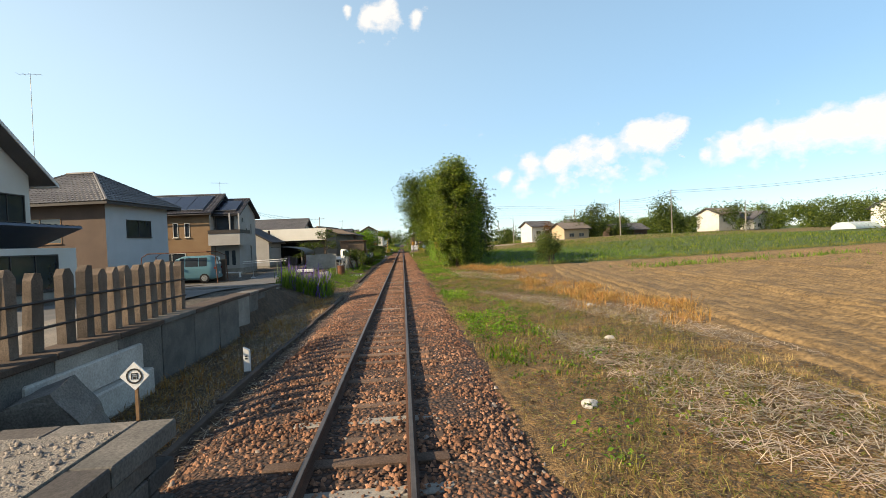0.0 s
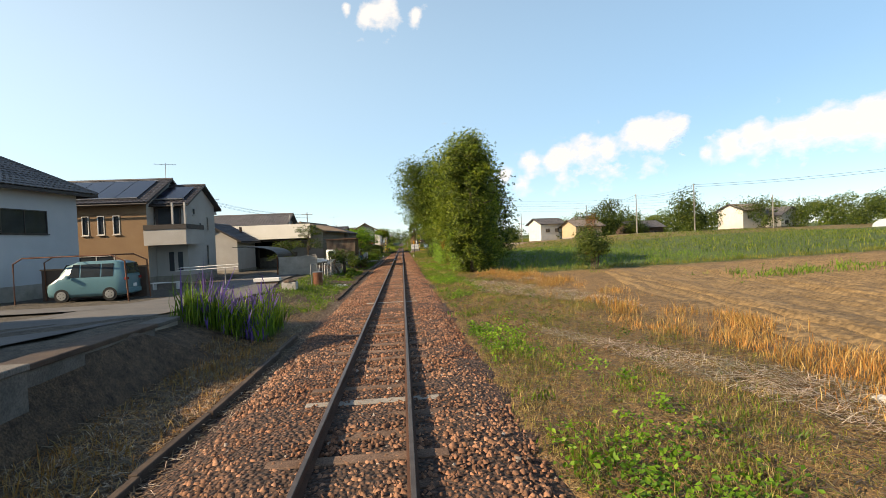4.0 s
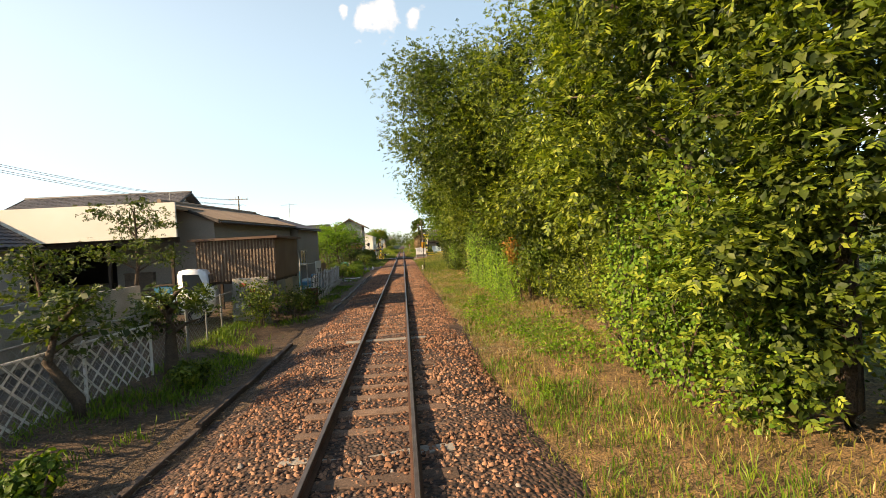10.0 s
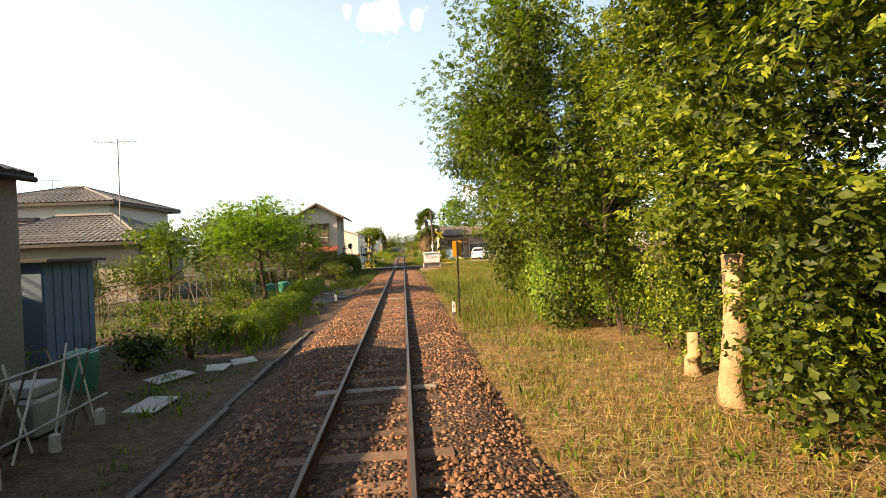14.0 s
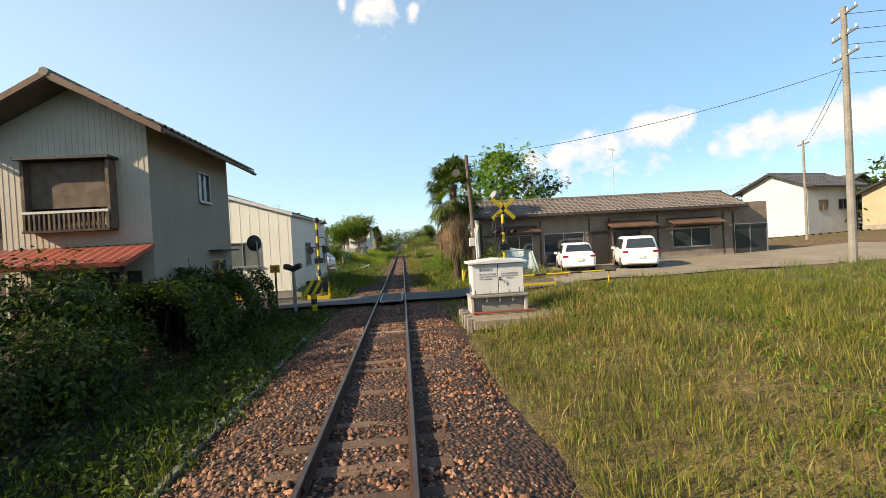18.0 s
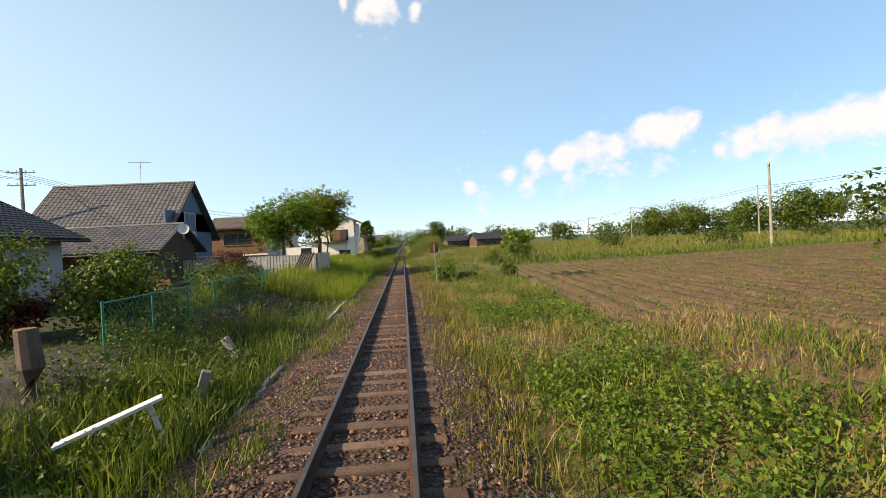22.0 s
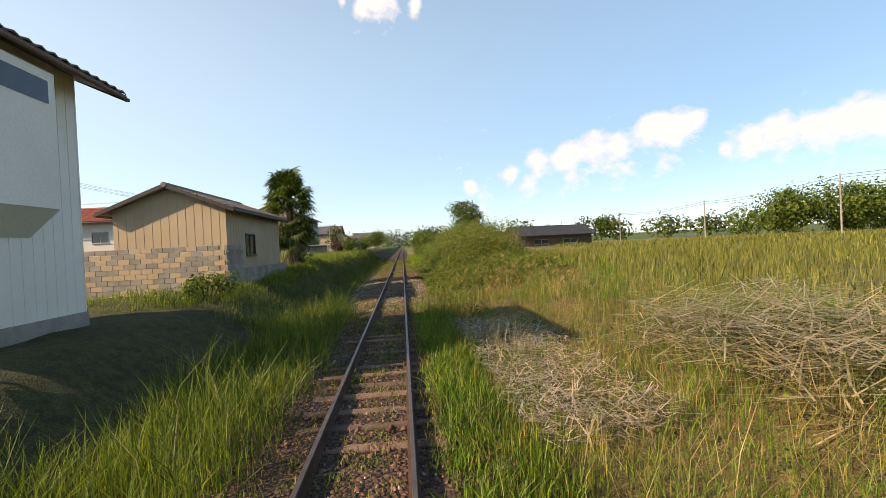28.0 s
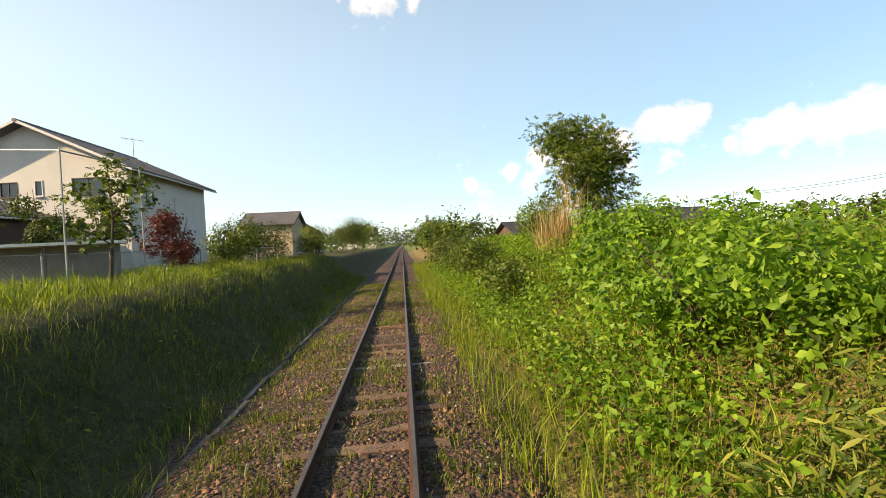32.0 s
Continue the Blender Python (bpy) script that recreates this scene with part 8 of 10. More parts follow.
    part("roof", boxed(-2.1, 1.15, -0.25, 4.0, z1 + 0.003, z1 + 0.09), METAL_RUST, root)
    part("floor", boxed(-1.9, 0.94, 0.055, 3.74, z0 - 0.1, z0 - 0.003), WOOD_DARK, root)
    bm = bmesh.new()
    k = -1.85
    while k < 1.0:
        box(bm, k, k + 0.05, -0.03, -0.001, z0, z1)
        k += 0.12
    part("corrugation", bm, SHEET_TAN, root)
    for x in (-1.8, 0.85):
        for y in (0.1, 1.9, 3.6):
            part("post", boxed(x, x + 0.1, y, y + 0.1, -0.2, z0 - 0.11), WOOD_DARK, root)
    for k in range(3):
        part("lower_panel", boxed(0.97, 1.0, 0.15 + 1.22 * k, 1.3 + 1.22 * k, 0.35, z0 - 0.12, 0.01), PLASTER_TAN if k % 2 else CONCRETE, root)


brown_shed()


def mesh_fence(x0, y0, x1, y1, h, label, posts=2.0, z=None, mat=STEEL, cell=0.17, wirew=0.008, name="mesh_fence"):
    """Chain-link fence: posts, top rail, and diamonds of wire."""
    d = Vector((x1 - x0, y1 - y0, 0))
    L = d.length
    zz = min(gz(x0, y0), gz(x1, y1)) if z is None else z
    root = thing(name, Matrix.Translation((x0, y0, zz)) @ pose(0, 0, 0, 0, 0, math.degrees(math.atan2(d.y, d.x))), label, "fence")
    n = max(1, round(L / posts))
    for k in range(n + 1):
        part("post", tubed([(L * k / n, 0, -0.25), (L * k / n, 0, h + 0.04)], 0.028, 8), mat, root)
    part("top_rail", tubed([(0, 0, h), (L, 0, h)], 0.02, 6), mat, root)
    V, F = [], []
    for s in (1, -1):
        k = -h
        while k < L:
            a0, a1 = (k, k + h) if s > 0 else (k + h, k)
            p, q = Vector((a0, 0, 0.03)), Vector((a1, 0, h))
            lo, hi = (p, q)
            pts = []
            for e, o in ((lo, hi), (hi, lo)):
                if e.x < 0:
                    f = (0 - e.x) / (o.x - e.x)
                    e = e.lerp(o, f)
                elif e.x > L:
                    f = (L - e.x) / (o.x - e.x)
                    e = e.lerp(o, f)
                pts.append(e)
            a, b = pts
            i = len(V)
            w = wirew
            V += [(a.x - w, s * 0.002, a.z), (a.x + w, s * 0.002, a.z), (b.x + w, s * 0.002, b.z), (b.x - w, s * 0.002, b.z)]
            F.append((i, i + 1, i + 2, i + 3))
            k += cell
    mesh_from("wire_mesh", V, F, mat, root)


mesh_fence(-4.95, 37.4, -4.95, 52.0, 1.45, "galvanised chain-link fence along the verge", 2.05, -0.32)
mesh_fence(-5.3, 44.6, -4.8, 50.0, 1.2, "pale board-like mesh panels behind the fence", 1.8, -0.3, WHITE_PAINT, 0.3, 0.03, "slat_fence")
mesh_fence(-4.95, 52.05, -5.4, 56.6, 1.3, "pale steel mesh fence beside the truck's yard", 1.5, -0.3, STEEL, 0.12)


def painted_panel():
    root = thing("low_wall", Matrix.Translation((-4.9, 56.95, -0.35)), "low concrete panel with red and white paint marks", "wall")
    part("panel", boxed(-0.62, 0.62, 0.0, 0.1, 0, 1.75, 0.015), CONCRETE, root)
    r = random.Random(5)
    for k in range(11):
        x, z = r.uniform(-0.55, 0.3), r.uniform(0.5, 1.5)
        part("paint_mark", boxed(x, x + r.uniform(0.06, 0.26), -0.006 - 0.0006 * k, -0.001, z, z + r.uniform(0.04, 0.14)), (TILE_RED, WHITE_PAINT, RED_LENS)[k % 3], root)


painted_panel()
mesh_fence(-5.6, 152.3, -6.0, 166.6, 1.35, "green chain-link fence in tall weeds", 2.2, 0.05, GREEN_PLASTIC)
mesh_fence(-10.0, 166.6, -6.0, 166.6, 1.35, "green chain-link fence across the plot", 2.0, 0.05, GREEN_PLASTIC)
mesh_fence(-11.5, 268, -7.0, 290, 1.1, "grey mesh fence on the bank's edge", 2.4, 1.45)


def lattice_fence():
    """Bamboo-like slats crossed into a lattice, set on white concrete feet."""
    r = random.Random(12)
    root = thing("lattice_fence", Matrix.Translation((-3.9, 63.0, -0.25)) @ pose(0, 0, 0, 0, 0, 2), "fence of pale slats crossed into a slanting lattice", "fence")
    for k in range(60):
        y = k * 0.22
        for s in (-1, 1):
            if r.random() < 0.14:
                continue
            lean = s * r.uniform(0.22, 0.46)
            p = part("slat", boxed(-0.008, 0.008, -0.014, 0.014, 0, r.uniform(1.15, 1.4)), (STEEL, WOOD_GREY, WHITE_PAINT)[k % 3], root)
            p.location = (s * 0.015, y - lean * 0.5, 0.06)
            p.rotation_euler = (-lean, 0, 0)
    for z in (0.35, 1.12):
        part("rail", tubed([(0.03, -0.2, z), (0.03, 13.4, z)], 0.018, 6), STEEL, root)
    for k in range(14):
        part("foot", lathe([(0.07, -0.12), (0.065, 0.2), (0.05, 0.22)], 10), CONCRETE_PALE, root).location = (0.14, k * 1.0, 0)
    b = thing("painted_board", Matrix.Translation((-5.3, 72.8, -0.25)) @ pose(0, 0, 0, 0, 0, -6), "white painted boards leaning behind the lattice", "board")
    part("board", boxed(-0.02, 0.02, -0.62, 0.62, 0.5, 1.75), WHITE_PAINT, b)
    part("board", boxed(0.025, 0.05, 0.64, 1.7, 0.3, 1.55), WOOD_TAN, b)
    bm = bmesh.new()
    for y, z, w, h in ((-0.5, 1.2, 0.3, 0.05), (-0.45, 0.8, 0.05, 0.4), (-0.1, 1.0, 0.25, 0.25), (0.3, 0.75, 0.2, 0.5)):
        box(bm, 0.021, 0.026, y, y + w, z, z + h)
    part("painting", bm, BLACK_PAINT, b)
    for i, (y, m, w) in enumerate([(66.5, BLUE_PLASTIC, 0.9), (68.3, CONCRETE_DARK, 0.7), (70.0, BLUE_PLASTIC, 0.6), (71.2, WOOD_TAN, 0.7), (67.4, FABRIC_PALE, 0.5), (74.5, WOOD_GREY, 1.0), (75.6, CONCRETE_PALE, 0.6)]):
        c = thing("stored_bundle", Matrix.Translation((-4.95, y, gz(-4.95, y))), "bundle of stored yard materials behind the lattice", "bundle", "yard bundles")
        part("body", boxed(-0.35, 0.35, -w / 2, w / 2, 0, 0.55 + 0.1 * (i % 3), 0.05), m, c)
        part("cover", boxed(-0.3, 0.3, -w / 2 + 0.05, w / 2 - 0.05, 0.66 + 0.1 * (i % 3) - 0.1, 0.72 + 0.1 * (i % 3), 0.02), m, c)


lattice_fence()


def drying_rack():
    root = thing("drying_rack", Matrix.Translation((-4.5, 62.2, gz(-4.5, 62.2))), "pale metal laundry rack with long poles behind the drum", "laundry rack")
    for y in (1.1, 2.8):
        part("post", tubed([(0, y, -0.2), (0, y, 2.1)], 0.03, 8), STEEL, root)
        part("cross_arm", tubed([(-0.35, y, 1.8), (0.35, y, 1.8)], 0.02, 6), STEEL, root)
    for x in (-0.3, 0.3):
        part("pole", tubed([(x, -0.3, 1.85), (x, 3.9, 1.8)], 0.017, 6), TRIM_WHITE, root)
    part("hanging_cloth", boxed(-0.03, 0.0, 1.0, 1.35, 0.75, 1.5, 0.01), BLUE_PLASTIC, root, "blue cloth hung on the post")


drying_rack()


# gardens between the warehouse and the crossing house
def bins():
    for i, (x, y, m) in enumerate([(-6.4, 93.6, GREEN_PLASTIC), (-6.1, 95.2, GREEN_PLASTIC), (-5.5, 77.6, GREEN_PLASTIC)]):
        root = thing("compost_bin", Matrix.Translation((x, y, gz(x, y))), "plastic garden bin with a lid", "bin", "garden bins")
        part("body", lathe([(0.24, 0), (0.28, 0.3), (0.3, 0.62), (0.3, 0.64)], 16), m, root)
        part("lid", lathe([(0.31, 0.645), (0.3, 0.7), (0.1, 0.76), (0.02, 0.76)], 16), m, root)
    r = random.Random(4)
    for i in range(9):
        x, y = -3.4 + r.uniform(-0.5, 0.3), 92.2 + i * 0.75
        o = part("dark_mat", boxed(-0.55, 0.55, -0.34, 0.34, 0, 0.02), BLACK_PAINT if i % 2 else CONCRETE_DARK)
        o.location, o.rotation_euler = (x, y, gz(x, y) + 0.03), (0, 0.02, r.uniform(-0.2, 0.2))
        tagged(o, "dark mat laid flat on the ground", "mat", "ground mats")
    for i, (x, y) in enumerate([(-3.9, 79.4), (-3.5, 80.0), (-4.4, 78.6), (-3.9, 76.9), (-6.1, 81.5)]):
        o = part("pale_plank", boxed(-0.4, 0.4, -0.28, 0.28, 0, 0.025), CONCRETE_PALE)
        o.location, o.rotation_euler = (x, y, gz(x, y) + 0.03), (0.03, -0.02, i * 0.5)
        tagged(o, "pale board lying on the ground", "board", "ground boards")
    for i in range(10):
        x, y = -8.2 + 0.15 * i, 88.5 + 1.1 * i
        c = thing("garden_stakes", Matrix.Translation((x, y, gz(x, y))), "crossed bamboo garden stakes", "stakes", "garden stakes")
        part("stake", tubed([(-0.25, 0, -0.1), (0.2, 0, 1.9)], 0.014, 5), WOOD_TAN, c)
        part("stake", tubed([(0.25, 0.1, -0.1), (-0.2, 0.1, 1.8)], 0.014, 5), STEEL, c)
    f = thing("plot_fence", Matrix.Translation((-9.2, 80.0, -0.1)), "thin wire fence round the vegetable plots", "fence")
    for k in range(14):
        part("post", tubed([(0.06 * k, k * 1.5, -0.2), (0.06 * k, k * 1.5, 1.3)], 0.02, 6), STEEL, f)
    for z in (0.4, 0.8, 1.2):
        part("strand", tubed([(0, 0, z), (0.8, 19.5, z)], 0.006, 4), STEEL, f)
    b = thing("plastic_bag", Matrix.Translation((-3.45, 38.1, gz(-3.45, 38.1))), "crumpled white plastic sheet in the weeds", "plastic sheet")
    bm = bmesh.new()
    bmesh.ops.create_grid(bm, x_segments=12, y_segments=10, size=0.5)
    for v in bm.verts:
        v.co.z = 0.1 + 0.13 * noise.noise(v.co * 4.5) + 0.05 * noise.noise(v.co * 13)
        v.co.y *= 0.7
    part("sheet", bm, WHITE_PAINT, b)


bins()


def garden_tunnel():
    root = thing("garden_hoops", Matrix.Translation((-7.6, 82.4, gz(-7.6, 82.4))), "bare bent hoops of a garden tunnel", "garden frame")
    for k in range(6):
        part("hoop", tubed([(-0.9 * math.cos(math.pi * q / 8), 0.85 * k, 1.5 * math.sin(math.pi * q / 8) - 0.05) for q in range(9)], 0.014, 5), WOOD_TAN, root)
    part("ridge_pole", tubed([(0, -0.2, 1.47), (0, 4.5, 1.47)], 0.012, 5), WOOD_TAN, root)
    root = thing("trellis", Matrix.Translation((-10.4, 84.5, gz(-10.4, 84.5))), "low trellis of dark bars across the plots", "trellis")
    for k in range(9):
        part("post", tubed([(0.1 * k, 1.6 * k, -0.1), (0.1 * k, 1.6 * k, 1.4)], 0.025, 6), WOOD_GREY, root)
    for z in (0.7, 1.35):
        part("bar", tubed([(0, 0, z), (0.8, 12.8, z)], 0.02, 6), WOOD_GREY, root)
    root = thing("garden_shed", Matrix.Translation((-8.3, 80.6, gz(-8.3, 80.6))), "blue-grey tin shed beside the annex", "shed")
    part("body", boxed(-1.1, 0.7, -0.9, 0.9, 0, 2.35, 0.01), BLUE_SIDING, root)
    part("roof", boxed(-1.25, 0.95, -1.05, 1.05, 2.353, 2.43, 0.01), TRIM_DARK, root)
    for k in range(6):
        part("batten", boxed(0.702, 0.715, -0.85 + 0.3 * k, -0.82 + 0.3 * k, 0.02, 2.3), BLUE_SIDING, root)


garden_tunnel()


# crossing house: porch roof, balcony, shutter
def crossing_house_parts():
    root = thing("porch", Matrix.Translation((-7.6, 114.1, 0.0)), "open porch with red metal roof and dark timber posts", "porch")
    me = roof_slope(3.9, 1.35, 0.42, TILE_RED, flat=True, tile=0.24)
    hang(me, root, Matrix.Translation((-2.0, -0.5, 2.2)))
    for x in (-1.85, -0.2, 1.7):
        part("post", boxed(x, x + 0.1, -0.35, -0.25, 0, 2.22), WOOD_DARK, root)
    part("beam", boxed(-1.95, 1.85, -0.37, -0.24, 2.1, 2.2), WOOD_DARK, root)
    part("doorway", boxed(0.2, 1.55, 0.82, 0.88, 0.0, 1.95), TRIM_DARK, root)
    part("screen", boxed(-1.6, -0.1, 0.83, 0.89, 0.2, 1.7), PLASTER_DKBROWN, root)
    root = thing("window_balcony", Matrix.Translation((-7.55, 114.55, 3.0)), "small wooden window balcony with slatted rail", "balcony")
    part("floor", boxed(-1.0, 1.0, 0.05, 0.44, 0, 0.06), WOOD_DARK, root)
    part("top_rail", boxed(-1.0, 1.0, 0.05, 0.11, 0.46, 0.52), TRIM_WHITE, root)
    for k in range(18):
        part("slat", boxed(-0.97 + 0.113 * k, -0.92 + 0.113 * k, 0.06, 0.1, 0.062, 0.458), WOOD_GREY, root)
    for x in (-1.02, 0.94):
        part("side_panel", boxed(x, x + 0.08, 0.12, 0.44, 0.062, 1.75), WOOD_GREY, root)
    part("shade", boxed(-0.92, 0.92, 0.30, 0.33, 0.6, 1.75), WOOD_GREY, root, "grey reed shade over the window")
    part("hood", boxed(-1.1, 1.1, -0.02, 0.44, 1.77, 1.83), TRIM_DARK, root)
    c = thing("hanging_cloth", Matrix.Translation((-6.0, 113.5, 0.35)), "pale blue cloth hung out by the porch", "cloth")
    bm = bmesh.new()
    bmesh.ops.create_grid(bm, x_segments=14, y_segments=6, size=0.5)
    for v in bm.verts:
        u, w = v.co.x, v.co.y
        v.co = Vector((u * 0.85, 0.05 * math.sin(u * 22), (w + 0.5) * 1.15))
    part("cloth", bm, FABRIC_PALE, c)
    part("line", tubed([(-1.2, 0, 1.16), (0.6, 0, 1.16)], 0.008, 4), STEEL, c)
    h = thing("window_hood", Matrix.Translation((-5.74, 119.3, 2.35)), "dark lean-to hood over a low window", "hood")
    part("hood", boxed(0, 0.4, -0.85, 0.85, 0, 0.06), TRIM_DARK, h)
    w = thing("wash_tub", Matrix.Translation((-6.6, 104.5, gz(-6.6, 104.5))), "white tub lying in the garden weeds", "tub")
    part("tub", lathe([(0.3, 0), (0.38, 0.3), (0.4, 0.32), (0.33, 0.3), (0.27, 0.05)], 16), WHITE_PAINT, w)
    part("handle", tubed([(0.38, -0.1, 0.28), (0.45, 0, 0.28), (0.38, 0.1, 0.28)], 0.012, 5), STEEL, w)


crossing_house_parts()

# ---- level crossing ----
def striped(parent, x0, x1, y, z0, z1, n=4, slant=0.5, t=0.02, name="board"):
    """A yellow board with slanting black stripes standing proud."""
    b = part(name, boxed(x0, x1, y, y + t, z0, z1), YELLOW_PAINT, parent)
    w, h = x1 - x0, z1 - z0
    s = w / n
    for k in range(-1, n + 1):
        pts = []
        a, c = x0 + k * s, x0 + k * s + s * 0.5
        poly = [(a, z0), (c, z0), (c + slant * h, z1), (a + slant * h, z1)]
        cl = []
        for i in range(4):
            p, q = poly[i], poly[(i + 1) % 4]
            cl.append(p)
            for e in (x0, x1):
                if (p[0] - e) * (q[0] - e) < 0:
                    f = (e - p[0]) / (q[0] - p[0])
                    cl.append((e, p[1] + f * (q[1] - p[1])))
        cl = [(min(max(u, x0), x1), v) for u, v in cl]
        uniq = [p for i, p in enumerate(cl) if p != cl[i - 1]]
        if len(uniq) < 3 or max(u for u, v in uniq) - min(u for u, v in uniq) < 0.01:
            continue
        try:
            part("stripe", extrude_poly(uniq, 'y', y - 0.004, y - 0.001), BLACK_PAINT, b)
        except ValueError:
            pass
    return b


def banded_pole(parent, h, r=0.06, n=8, base=0.5):
    step = (h - base) / n
    part("pole", tubed([(0, 0, -0.1), (0, 0, base)], r * 1.3, 10), IRON, parent)
    for k in range(n):
        part("band", tubed([(0, 0, base + k * step), (0, 0, base + (k + 1) * step)], r, 10), YELLOW_PAINT if k % 2 == 0 else BLACK_PAINT, parent)


def flasher(parent, x, z, face=-1, y=0.0):
    d = part("lamp_disc", tubed([(x, y - 0.02, z), (x, y + 0.02, z)], 0.17, 18), BLACK_PAINT, parent)
    part("lens", tubed([(x, y + face * 0.03, z), (x, y + face * 0.05, z)], 0.085, 14), RED_LENS, d)
    bm = bmesh.new()
    n = 10
    for k in range(n):
        a0, a1 = math.pi * k / n, math.pi * (k + 1) / n
        p = [(x + 0.11 * math.cos(a), y + face * 0.05, z + 0.11 * math.sin(a)) for a in (a0, a1)]
        q = [(x + 0.11 * math.cos(a), y + face * 0.32, z - 0.03 + 0.11 * math.sin(a)) for a in (a0, a1)]
        bm.faces.new([bm.verts.new(c) for c in (p[0], p[1], q[1], q[0])])
    part("hood", bm, BLACK_PAINT, d)


def crossing_mast(x, y, h, heading, label, ladder=True, cross=True, z=None):
    root = thing("crossing_signal", Matrix.Translation((x, y, gz(x, y) if z is None else z)) @ pose(0, 0, 0, 0, 0, heading), label, "crossing signal", "crossing signals")
    banded_pole(root, h, 0.065, 9, 0.6)
    part("base_plate", lathe([(0.28, -0.05), (0.26, 0.05), (0.1, 0.1)], 12), CONCRETE_DARK, root)
    part("bell", lathe([(0.11, h), (0.12, h + 0.16), (0.09, h + 0.24), (0.02, h + 0.26)], 12), BLACK_PAINT, root)
    if cross:
        c = part("cross_hub", tubed([(0, -0.1, h - 0.5), (0, -0.06, h - 0.5)], 0.1, 12), BLACK_PAINT, root)
        for a in (40, 140, 220, 320):
            ca, sa = math.cos(radians(a)), math.sin(radians(a))
            pts = [(0.08 * ca - 0.07 * sa, 0.08 * sa + 0.07 * ca), (0.08 * ca + 0.07 * sa, 0.08 * sa - 0.07 * ca), (0.62 * ca + 0.08 * sa, 0.62 * sa - 0.08 * ca), (0.62 * ca - 0.08 * sa, 0.62 * sa + 0.08 * ca)]
            part("cross_arm", extrude_poly([(u, v + h - 0.5) for u, v in pts], 'y', -0.13, -0.112), YELLOW_PAINT, root)
    part("lamp_arm", boxed(-0.42, 0.42, -0.03, 0.03, h * 0.66, h * 0.66 + 0.05), BLACK_PAINT, root)
    flasher(root, -0.36, h * 0.66 - 0.14)
    flasher(root, 0.36, h * 0.66 - 0.14)
    part("speaker", lathe([(0.04, 0), (0.06, 0.1), (0.15, 0.28), (0.15, 0.3)], 12), STEEL, root).matrix_local = pose(-0.12, 0.05, h - 0.05, 0, -65, 20)
    part("arrow_box", boxed(-0.2, 0.2, -0.1, 0.08, h * 0.44, h * 0.44 + 0.25), BLACK_PAINT, root)
    part("junction_box", boxed(-0.14, 0.14, -0.12, -0.07, h * 0.25, h * 0.25 + 0.22), TRIM_WHITE, root)
    if ladder:
        for s in (-0.14, 0.14):
            part("ladder_rail", tubed([(-0.4, s, 0.1), (-0.38, s, h - 0.85), (-0.28, s, h - 0.72), (-0.04, s, h - 0.7)], 0.018, 6), BLACK_PAINT, root)
        for k in range(8):
            part("rung", tubed([(-0.395, -0.14, 0.4 + 0.32 * k), (-0.395, 0.14, 0.4 + 0.32 * k)], 0.012, 5), BLACK_PAINT, root)


crossing_mast(4.6, 121.0, 3.85, 12, "level crossing mast with yellow cross, bell and ladder", z=0.1)
crossing_mast(-3.5, 125.7, 3.5, 192, "level crossing mast in black and yellow bands by the workshop", True, False, 0.0)


def barrier_machine(x, y, heading, label):
    root = thing("barrier_machine", Matrix.Translation((x, y, gz(x, y))) @ pose(0, 0, 0, 0, 0, heading), label, "barrier", "crossing barriers")
    part("pedestal", tubed([(0, 0, -0.1), (0, 0, 0.55)], 0.11, 10), YELLOW_PAINT, root)
    part("pedestal_band", tubed([(0, 0, 0.15), (0, 0, 0.36)], 0.113, 10), BLACK_PAINT, root)
    b = striped(root, -0.3, 0.3, -0.25, 0.56, 1.1, 2, 0.6, 0.16, "case")
    part("counterweight", boxed(0.35, 0.55, -0.12, 0.12, 0.6, 1.0), BLACK_PAINT, root)
    part("shaft", tubed([(-0.32, 0, 0.85), (0.36, 0, 0.85)], 0.04, 8), BLACK_PAINT, root)


barrier_machine(3.65, 121.1, 10, "black and yellow striped barrier machine")
arm = thing("crossing_barrier", Matrix.Translation((4.3, 121.0, 0.1)) @ pose(0, 0, 0, 0, 0, 3), "yellow barrier arm lowered on short posts beside the lane", "barrier", "crossing barriers")
for k in range(10):
    part("arm_section", tubed([(0.5 * k, 0, 0.62), (0.5 * k + 0.5, 0, 0.62)], 0.035, 8), YELLOW_PAINT if k % 3 else BLACK_PAINT, arm)
for x in (0.1, 2.4, 4.7):
    part("post", tubed([(x, 0.06, -0.2), (x, 0.06, 0.62)], 0.03, 8), YELLOW_PAINT, arm)
part("lower_rail", boxed(0.1, 2.4, 0.03, 0.06, 0.2, 0.3), YELLOW_PAINT, arm)
horn = thing("horn_speaker", Matrix.Translation((3.55, 126.4, 5.6)), "black round horn loudspeaker on the wooden pole", "loudspeaker")
part("bell", lathe([(0.05, 0), (0.08, 0.15), (0.22, 0.34), (0.23, 0.36), (0.2, 0.33)], 16), BLACK_PAINT, horn).matrix_local = pose(0, 0, 0, 75, 0, -20)
part("bracket", tubed([(0, 0.05, -0.05), (0.32, 0.1, -0.05)], 0.025, 6), IRON, horn)
barrier_machine(-3.0, 121.3, 20, "black and yellow barrier machine beside the lane")


def guard_board(x, y, w, h, heading, label, lift=0.3):
    root = thing("guard_board", Matrix.Translation((x, y, gz(x, y))) @ pose(0, 0, 0, 0, 0, heading), label, "barrier board", "crossing barriers")
    striped(root, -w / 2, w / 2, -0.02, lift + h * 0.55, lift + h, 4, 0.5, 0.035, "upper_board")
    part("lower_board", boxed(-w / 2, w / 2, -0.02, 0.015, lift + h * 0.1, lift + h * 0.32), YELLOW_PAINT, root)
